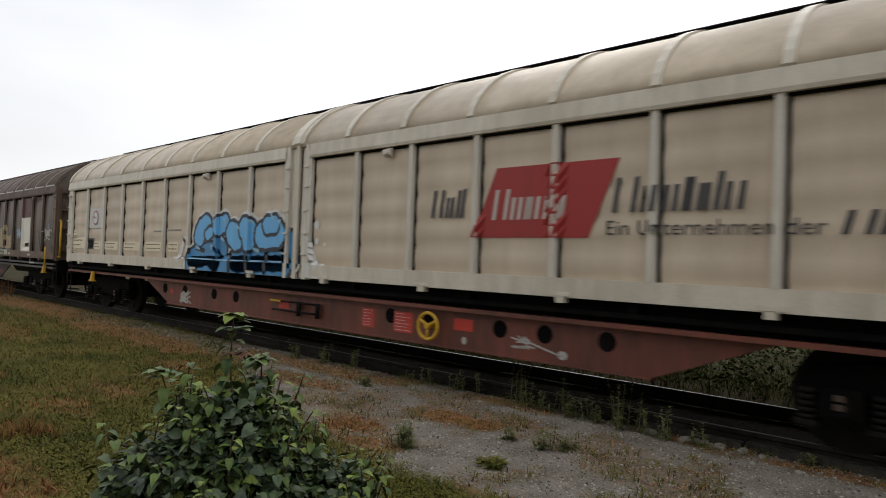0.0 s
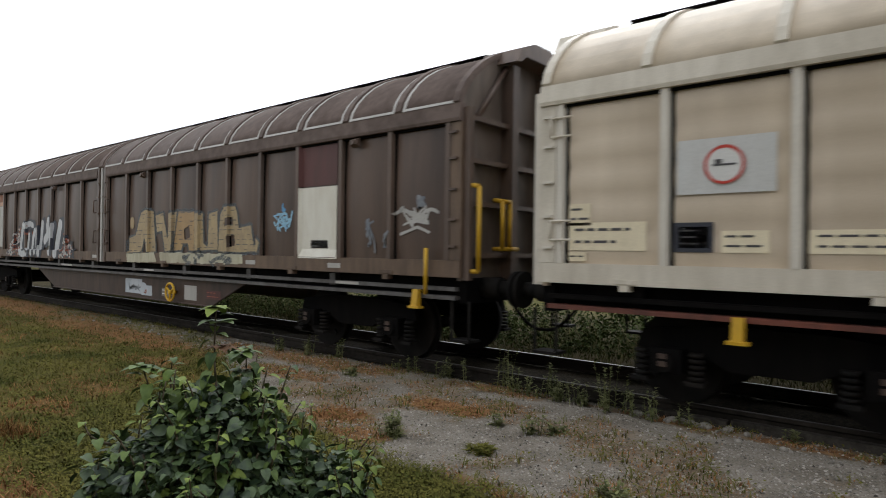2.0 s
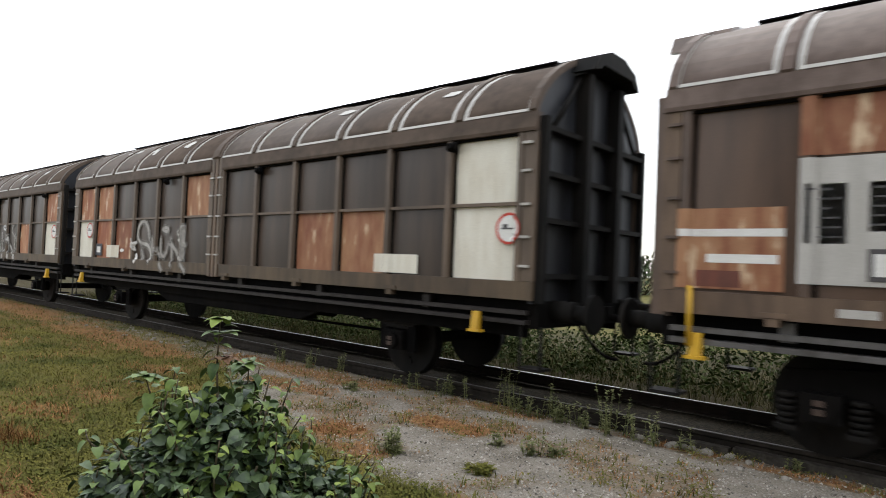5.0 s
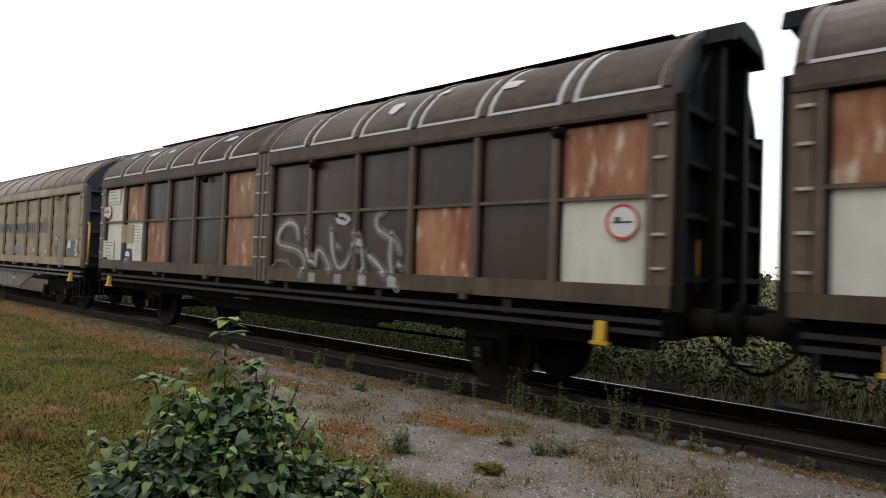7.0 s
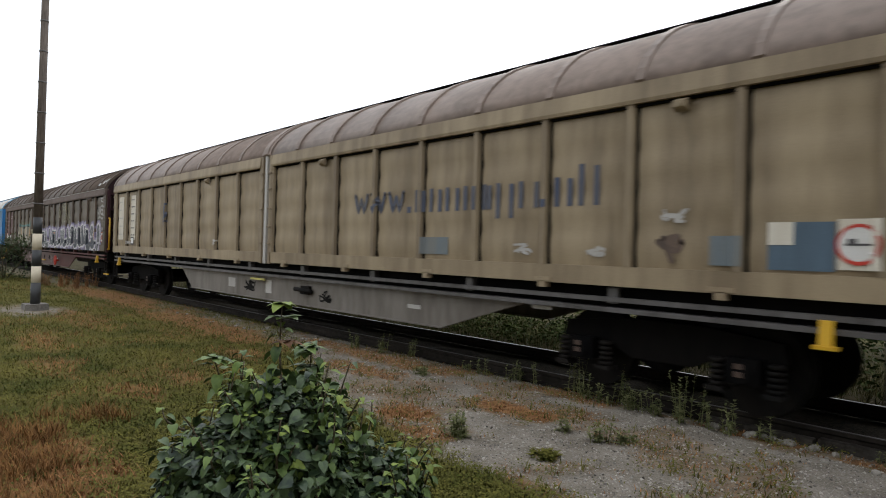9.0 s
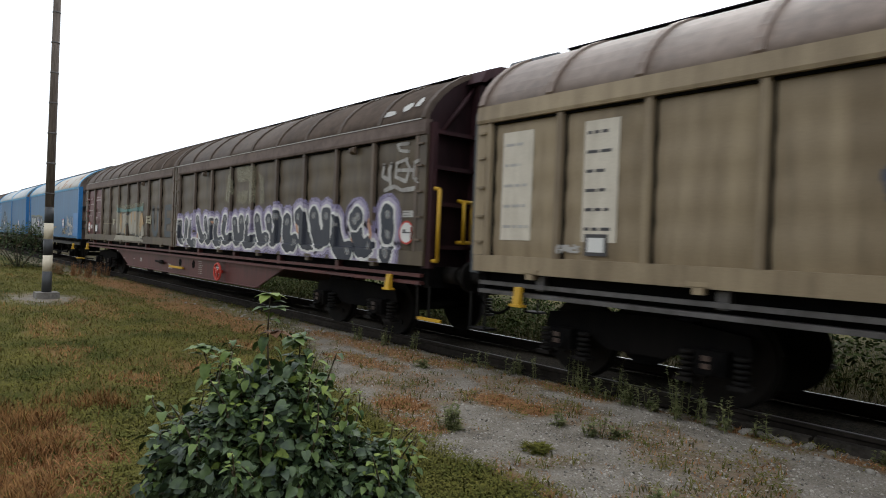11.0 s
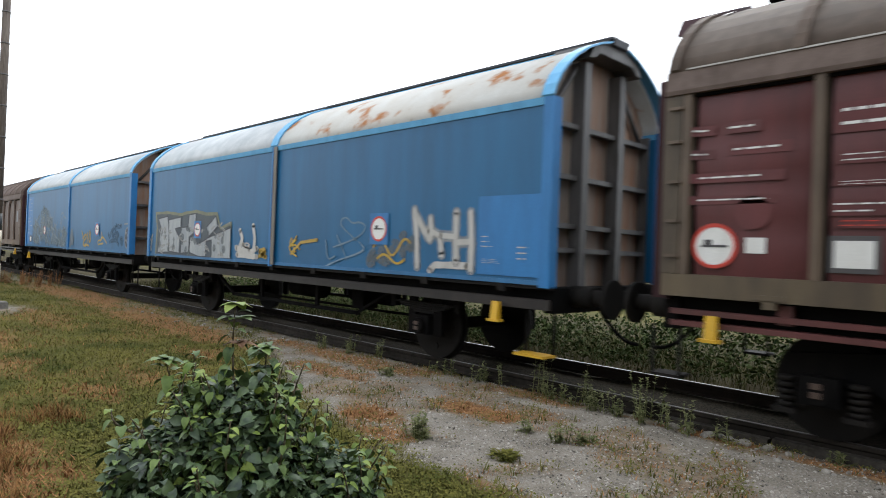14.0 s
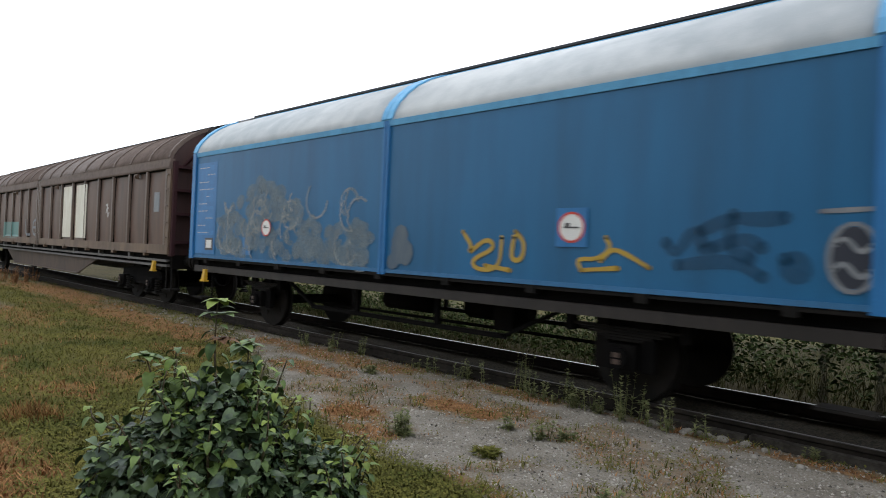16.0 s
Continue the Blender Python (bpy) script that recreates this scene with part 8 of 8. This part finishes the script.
# ---------------------------------------------------------------- plants
def leaf_geo(V, F, p, d, up, L, W, fold=0.35, droop=0.3):
    """One pointed leaf with a folded midrib, along d from p."""
    d = d.normalized()
    s = d.cross(up)
    s = s.normalized() if s.length > 1e-4 else Vector((1, 0, 0))
    nrm = s.cross(d)
    b = len(V)
    prof = ((0.0, 0.0), (0.07, 0.38), (0.26, 0.52), (0.52, 0.48), (0.80, 0.27), (1.0, 0.0))
    for f, w in prof:
        c = p + d * L * f - nrm * droop * L * f * f
        V.append(tuple(c))
        if w:
            back = -0.10 * L if f < 0.1 else 0.0
            for q in (-1, 1):
                V.append(tuple(c + d * back + s * q * w * W + nrm * fold * w * W * (1.0 + 0.4 * q * (f - 0.5))))
    F += [(b, b + 2, b + 1), (b, b + 1, b + 3)]
    for k in range(3):
        m0, l0, r0 = b + 1 + 3 * k, b + 2 + 3 * k, b + 3 + 3 * k
        F.append((m0, l0, l0 + 3, m0 + 3))
        F.append((m0, m0 + 3, r0 + 3, r0))
    m0 = b + 10
    F += [(m0, m0 + 1, b + 13), (m0, b + 13, m0 + 2)]


def shoot(parent, base, tip, leaves, rnd, L, young=None, name="shoot"):
    bm = bmesh.new()
    base, tip = Vector(base), Vector(tip)
    last, n = base, 6
    sway = Vector((rnd.uniform(-0.05, 0.05), rnd.uniform(-0.05, 0.05), 0))
    pts = []
    for i in range(n + 1):
        f = i / n
        p = base.lerp(tip, f) + sway * math.sin(math.pi * f)
        pts.append(p)
        if i:
            rod(bm, last, p, 0.009 * (1 - 0.55 * f), 6, 0.009 * (1 - 0.55 * (f + 1 / n)))
        last = p
    stem = part("stem", bm, STEM, parent)
    V, F, YV, YF = [], [], [], []
    for k in range(leaves):
        f = 0.25 + 0.75 * (k + 0.7) / leaves
        i = min(n - 1, int(f * n))
        p = pts[i].lerp(pts[i + 1], f * n - i) if f < 1 else pts[n]
        a = k * 2.4 + rnd.uniform(-0.4, 0.4)
        out = Vector((math.cos(a), math.sin(a), 0))
        tip_on = f > 0.72
        v, w = (YV, YF) if tip_on else (V, F)
        size = L * (1.25 - 0.5 * f) * rnd.uniform(0.85, 1.15)
        q = p + out * size * 0.35 + Vector((0, 0, 0.1 * size))
        d = out + Vector((0, 0, rnd.uniform(-0.9, -0.1) if not tip_on else rnd.uniform(-0.2, 0.5)))
        leaf_geo(v, w, q, d, Vector((0, 0, 1)) + out * 0.3, size, size * 0.72, 0.30, rnd.uniform(0.3, 0.8))
    for v, w, m in ((V, F, LEAF_MID if young is not LEAF_DRY else LEAF_DRY), (YV, YF, young or LEAF_MID)):
        if v:
            me = bpy.data.meshes.new("shoot_leaves")
            me.from_pydata(v, [], w)
            me.materials.append(m)
            me.shade_smooth()
            o = new("shoot_leaves", me)
            o.parent = stem
    return stem


def bush():
    rnd = random.Random(17)
    root = tagged(new("leafy_bush"), "dense dark green leafy bush with lighter young shoots", "bush")
    root.location = (0, 0, 0)
    cx, cy = -3.22, 1.86
    lobes = [(cx, cy, 0.32, 0.47, 0.44), (cx + 0.02, cy, 0.63, 0.35, 0.28), (cx - 0.27, cy - 0.25, 0.27, 0.33, 0.36), (cx + 0.34, cy + 0.32, 0.24, 0.32, 0.32), (cx + 0.45, cy + 0.44, 0.16, 0.22, 0.26), (cx + 0.12, cy - 0.10, 0.34, 0.46, 0.40)]
    V, F, near, YV, YF = [], [], [], [], []
    for i in range(7600):
        lx, ly, lz, r, hz = lobes[i % len(lobes)]
        a, e = rnd.uniform(0, 6.283), math.asin(rnd.uniform(-0.75, 1))
        rr = r * (0.60 + 0.44 * rnd.random() ** 0.7) * (1 + 0.35 * noise.noise(Vector((a * 1.7, e * 2.6, i % 6))))
        out = Vector((math.cos(a) * math.cos(e), math.sin(a) * math.cos(e), math.sin(e)))
        p = Vector((lx, ly, lz)) + Vector((out.x * rr, out.y * rr, out.z * rr * hz / r))
        if p.z < 0.02:
            continue
        hang = 0.9 - 0.75 * max(0.0, out.z)
        d = (out * 0.6 + Vector((rnd.gauss(0, 0.55), rnd.gauss(0, 0.55), -hang * rnd.uniform(-0.3, 1.1)))).normalized()
        up = (out * 0.7 + Vector((rnd.gauss(0, 0.6), rnd.gauss(0, 0.6), 0.7 + rnd.gauss(0, 0.45)))).normalized()
        L = rnd.uniform(0.032, 0.084)
        young = rnd.random() < 0.02 + 0.10 * (e > 0.6)
        if young:
            leaf_geo(YV, YF, p, d, up, L * 0.85, L * 0.6, 0.3, rnd.uniform(0.1, 0.5))
        elif len(near) < 280 and e > 0.1 and rnd.random() < 0.3:
            near.append((p, d, L, rnd.uniform(0.2, 0.6)))
        else:
            leaf_geo(V, F, p, d, up, L, L * rnd.uniform(0.62, 0.9), rnd.uniform(0.1, 0.5), rnd.uniform(0.0, 0.6))
    # upright leafy shoots that break the outline
    for k in range(74):
        lx, ly, lz, r, hz = lobes[k % len(lobes)]
        a, f = rnd.uniform(0, 6.283), math.sqrt(rnd.random()) * 0.95
        bx, by = lx + r * f * math.cos(a), ly + r * f * math.sin(a)
        bz = lz + hz * math.sqrt(max(0.0, 1 - f * f)) - 0.18
        h = rnd.uniform(0.14, 0.42)
        shoot(root, (bx, by, max(0.05, bz)), (bx + 0.35 * h * f * math.cos(a), by + 0.35 * h * f * math.sin(a), max(0.2, bz) + h), rnd.randint(9, 15), rnd, rnd.uniform(0.042, 0.072), LEAF_YOUNG if rnd.random() < 0.4 else LEAF_MID)
    for nm, v, f, m, lb in (("foliage", V, F, LEAF, "dense dark green leaves"), ("young_foliage", YV, YF, LEAF_YOUNG, "light green young leaves")):
        me = bpy.data.meshes.new(nm)
        me.from_pydata(v, [], f)
        me.materials.append(m)
        me.shade_smooth()
        o = tagged(new(nm, me), lb, kind="stuff")
        o.parent = root
    shapes = []
    for k in range(8):
        v, f = [], []
        leaf_geo(v, f, Vector((0, 0, 0)), Vector((1, 0, 0)), Vector((0, 0, 1)), 0.08, 0.066, 0.2, 0.15 + 0.06 * k)
        me = bpy.data.meshes.new("leaf")
        me.from_pydata(v, [], f)
        me.materials.append(LEAF)
        shapes.append(me)
    for k, (p, d, L, dr) in enumerate(near):
        o = new("leaf", shapes[k % 8])
        o.parent = root
        o.rotation_mode = "QUATERNION"
        o.location, o.rotation_quaternion, o.scale = p, d.to_track_quat("X", "Z"), (L / 0.08,) * 3
    # stalks inside and the tall shoots on top
    for k in range(12):
        a = k * 0.524
        bm = bmesh.new()
        rod(bm, (cx + 0.05 * math.cos(a), cy + 0.05 * math.sin(a), 0), (cx + 0.4 * math.cos(a), cy + 0.4 * math.sin(a), 0.62), 0.012, 6, 0.006)
        part("stalk", bm, STEM, root)
    shoot(root, (-3.17, 1.85, 0.75), (-3.19, 1.83, 1.33), 13, rnd, 0.088, LEAF_MID)
    for px, py, pz, m in ((-3.19, 1.83, 1.335, LEAF_YOUNG), (-3.20, 1.86, 1.25, LEAF_MID), (-3.18, 1.85, 1.12, LEAF_DRY), (-3.30, 2.05, 1.06, LEAF_MID), (-3.38, 2.12, 1.02, LEAF_MID), (-3.34, 2.09, 0.93, LEAF), (-3.42, 1.54, 1.02, LEAF_MID), (-3.16, 2.02, 0.84, LEAF_YOUNG)):
        v, f = [], []
        for k in range(6):
            a = k * 1.05 + rnd.uniform(-0.3, 0.3)
            leaf_geo(v, f, Vector((px, py, pz)), Vector((math.cos(a), math.sin(a), rnd.uniform(0.0, 0.5))), Vector((0, 0, 1)), rnd.uniform(0.08, 0.125), 0.075, 0.2, rnd.uniform(0.25, 0.6))
        me = bpy.data.meshes.new("leaf_rosette")
        me.from_pydata(v, [], f)
        me.materials.append(m)
        o = new("leaf_rosette", me)
        o.parent = root
    shoot(root, (-3.25, 1.98, 0.70), (-3.36, 2.12, 1.08), 14, rnd, 0.10, LEAF_MID)
    shoot(root, (-3.35, 1.62, 0.7), (-3.42, 1.54, 1.03), 10, rnd, 0.085, LEAF_MID)
    shoot(root, (-3.30, 1.70, 0.7), (-3.33, 1.68, 1.0), 11, rnd, 0.09, LEAF_YOUNG)
    shoot(root, (-3.1, 1.95, 0.7), (-3.12, 2.0, 0.95), 6, rnd, 0.08, LEAF)
    shoot(root, (-2.95, 2.1, 0.5), (-2.93, 2.2, 0.72), 6, rnd, 0.07, LEAF_YOUNG)
    shoot(root, (-2.85, 2.5, 0.35), (-2.80, 2.62, 0.55), 6, rnd, 0.07, LEAF_YOUNG)
    shoot(root, (-3.55, 1.45, 0.6), (-3.68, 1.36, 0.72), 6, rnd, 0.07, LEAF_YOUNG)


bush()


def weed(x, y, h, stalks, seed, mat=WEED, name="weed", label="thin upright weed with small grey-green leaves"):
    rnd = random.Random(seed)
    z = height(x, y)
    V, F = [], []
    for s in range(stalks):
        a, ln = rnd.uniform(0, 6.28), rnd.uniform(0.05, 0.4)
        bx, by = x + rnd.gauss(0, 0.05), y + rnd.gauss(0, 0.05)
        hh = h * rnd.uniform(0.5, 1.0)
        tip = Vector((bx + math.cos(a) * ln * hh * 0.6, by + math.sin(a) * ln * hh * 0.6, z + hh))
        base = Vector((bx, by, z - 0.02))
        b = len(V)
        for q in range(3):
            t = q * 2.094
            V.append((base.x + 0.006 * math.cos(t), base.y + 0.006 * math.sin(t), base.z))
        V.append(tuple(tip))
        F += [(b, b + 1, b + 3), (b + 1, b + 2, b + 3), (b + 2, b, b + 3)]
        for k in range(int(9 + hh * 26)):
            f = rnd.uniform(0.08, 1.0)
            p = base.lerp(tip, f)
            t = rnd.uniform(0, 6.28)
            leaf_geo(V, F, p, Vector((math.cos(t), math.sin(t), rnd.uniform(0.2, 0.9))), Vector((0, 0, 1)), rnd.uniform(0.04, 0.085) * (1.25 - f * 0.7), 0.022, 0.2, 0.3)
    me = bpy.data.meshes.new(name)
    me.from_pydata(V, [], F)
    me.materials.append(mat)
    return tagged(new(name, me), label, "weed", "weeds by the track")


def weeds():
    rnd = random.Random(29)
    k = 0
    for x in np.arange(-9.0, -2.2, 0.14):
        dense = (1.0 if -4.3 < x < -2.7 else 0.6 if -6.6 < x < -4.3 else 0.3) * (0.45 + 0.9 * smooth(-0.2, 0.25, fbm(x, 2.0, 1.3, 6.0)))
        if rnd.random() < dense:
            k += 1
            weed(x + rnd.uniform(-0.08, 0.08), 6.36 + rnd.uniform(-0.20, 0.12), rnd.uniform(0.16, 0.46) * (1.15 if x > -4.6 else 0.85), rnd.randint(3, 7), 300 + k)
    for x, y, h, s in ((-0.6, 6.2, 0.18, 6), (0.1, 6.25, 0.2, 6), (-1.3, 6.32, 0.12, 5), (-4.02, 4.03, 0.26, 18), (-3.15, 4.95, 0.19, 10), (-3.6, 5.0, 0.12, 7), (-6.37, 5.55, 0.13, 14), (-1.9, 4.0, 0.15, 9), (-3.0, 5.1, 0.14, 8)):
        k += 1
        weed(x, y, h, s, 300 + k, name="grass_tuft", label="sparse dry tuft on the gravel", mat=WEED)
    weed(-3.17, 4.22, 0.06, 30, 401, CLOVER, "green_tuft", "small bright green tuft on the gravel")
    for i in range(9):
        weed(-26 + rnd.gauss(0, 1.4), 5.4 + rnd.gauss(0, 0.4), 0.55, 14, 410 + i, DRY_BLADE, "dry_weed", "tall dry brown weeds")
    # wild growth on the far side of the track
    far = []
    for _ in range(5200):
        x, y = rnd.uniform(-26, 5), 8.65 + rnd.random() ** 1.4 * 3.4
        far.append((x, y, 0.55 + 0.45 * smooth(8.7, 10.2, y) + 0.35 * fbm(x, y, 0.6)))
    blades("wild_grass", TALL, "tall wild grass behind the track", far, 0.18, 0.70, 0.0045, 1.0, 31)
    V, F = [], []
    for _ in range(26000):
        x, y = rnd.uniform(-24, 5), 8.9 + rnd.random() ** 1.2 * 4.6
        top = (0.52 + 0.75 * smooth(-7, -1.5, x)) * (0.4 + 0.8 * smooth(8.8, 10.5, y)) * (1 + 0.7 * fbm(x, y, 0.8, 3.0))
        z = height(x, y) + top * rnd.random() ** 0.7
        t = rnd.uniform(0, 6.28)
        leaf_geo(V, F, Vector((x, y, z)), Vector((math.cos(t), math.sin(t), rnd.uniform(-0.9, 0.9))), Vector((rnd.gauss(0, 1), rnd.gauss(0, 1), 0.6)), rnd.uniform(0.04, 0.11), 0.038, 0.25, 0.4)
    mesh_of("green_growth", V, F, TALL_GREEN, "green leafy undergrowth behind the track", "undergrowth")


weeds()


def shrub(x, y, w, h, n, seed, label, bare=0.0, mat=HEDGE, size=0.09):
    """A shrub or small tree: forked limbs and many small leaves with gaps."""
    rnd = random.Random(seed)
    root = tagged(new("shrub"), label, "shrub")
    root.location = (x, y, height(x, y))
    bm = bmesh.new()
    tips = []
    for k in range(7):
        a = k * 0.9 + rnd.uniform(-0.3, 0.3)
        p = Vector((0.08 * math.cos(a), 0.08 * math.sin(a), -0.05))
        q = Vector((w * 0.28 * math.cos(a), w * 0.28 * math.sin(a), h * 0.5))
        rod(bm, p, q, 0.05 * h / 3, 6, 0.03 * h / 3)
        for _ in range(5):
            t = q + Vector((rnd.gauss(0, w * 0.16), rnd.gauss(0, w * 0.16), rnd.uniform(0.12, 0.5) * h))
            rod(bm, q, t, 0.024 * h / 3, 5, 0.007)
            tips += [q.lerp(t, 0.4), q.lerp(t, 0.7), t]
            for _ in range(3):
                u = t + Vector((rnd.gauss(0, 0.2), rnd.gauss(0, 0.2), rnd.uniform(-0.1, 0.35))) * (h / 3)
                rod(bm, q.lerp(t, 0.7), u, 0.009, 4, 0.004)
                tips.append(u)
    part("branchwork", bm, STEM, root)
    V, F = [], []
    for i in range(n):
        t = rnd.choice(tips)
        f = max(0.0, t.z / h - bare)
        p = t + Vector((rnd.gauss(0, 1), rnd.gauss(0, 1), rnd.gauss(0, 0.8))) * (0.09 * h)
        if rnd.random() < bare and p.z > 0.55 * h:
            continue
        p.z = max(p.z * (1.0 if rnd.random() < 0.6 else rnd.random()), 0.05)
        a = rnd.uniform(0, 6.28)
        leaf_geo(V, F, p, Vector((math.cos(a), math.sin(a), rnd.uniform(-0.6, 0.6))), Vector((0, 0, 1)), size * rnd.uniform(0.6, 1.3), size * 0.6, 0.25, 0.4)
    me = bpy.data.meshes.new("crown")
    me.from_pydata(V, [], F)
    me.materials.append(mat)
    o = new("crown", me)
    o.parent = root


shrub(-0.2, 14.2, 2.6, 2.9, 2600, 51, "thin-leaved shrub behind the track", 0.55)
shrub(2.2, 15.5, 3.0, 2.3, 2600, 52, "dense green shrub behind the track", 0.1)
shrub(-3.2, 16.5, 3.2, 1.9, 2400, 53, "low green shrub behind the track", 0.1)
shrub(4.5, 13.5, 2.6, 3.0, 2200, 54, "dense green shrub behind the track", 0.2)
shrub(-32.0, 4.3, 2.6, 1.7, 2600, 55, "round green shrub beside the track", 0.0)
shrub(-60.0, 3.0, 4.5, 6.5, 2600, 56, "distant pale tree beside the track", 0.2, size=0.2)
for i in range(16):
    shrub(-40 + 6.5 * i, 70 + 8 * math.sin(i * 2.1), 6.0, 3.2 + 1.2 * math.sin(i * 1.3), 700, 60 + i, "distant row of green trees", 0.0, size=0.5)


def signal_post():
    """Banded post on a concrete foot."""
    root = tagged(new("banded_pole"), "tall weathered pole with black and cream bands on a concrete foot", "pole")
    root.location = (-17.50, 3.03, 0)
    bm = bmesh.new()
    box(bm, -0.24, 0.24, -0.24, 0.24, -0.2, 0.15)
    bmesh.ops.bevel(bm, geom=bm.edges[:], offset=0.03, segments=2)
    part("foot", bm, CONCRETE, root, "grey concrete foot")
    z, r = 0.15, 0.105
    for k, m in enumerate((BLACK_BAND, CREAM_BAND, BLACK_BAND, CREAM_BAND, BLACK_BAND)):
        h = 0.50 if k == 0 else 0.385
        bm = bmesh.new()
        rod(bm, (0, 0, z), (0, 0, z + h), r, 20, r - 0.002)
        part("band", bm, m, root, "black band" if m is BLACK_BAND else "cream band")
        z += h
        r -= 0.002
    bm = bmesh.new()
    rod(bm, (0, 0, z), (0.12, 0, z + 8.5), r, 20, r - 0.028)
    part("shaft", bm, POLE_WOOD, root, "brown weathered shaft")
    for k in range(11):
        bm = bmesh.new()
        h = 2.5 + k * 0.72
        rod(bm, (0.014 * (h - 2.2), 0, h), (0.014 * (h - 2.2), 0, h + 0.03), r + 0.012 - 0.0026 * k, 16)
        part("clamp", bm, GREY_STEEL, root)


signal_post()


# ---------------------------------------------------------------- what moves
def travelled(t):
    for (t0, a), (t1, b) in zip(TRAIN, TRAIN[1:]):
        if t0 <= t <= t1:
            return a + (b - a) * (t - t0) / (t1 - t0)
    return TRAIN[-1][1]


def motions():
    for root, cx in WAGONS:
        walk(root, [(t, pose(cx + s, YC, 0)) for t, s in TRAIN])
    times = [i / 15 for i in range(241)]
    for ob, x, z, r in WHEELS:
        walk(ob, [(t, pose(x, 0, z, 0, math.degrees(travelled(t) / r), 0)) for t in times])


motions()
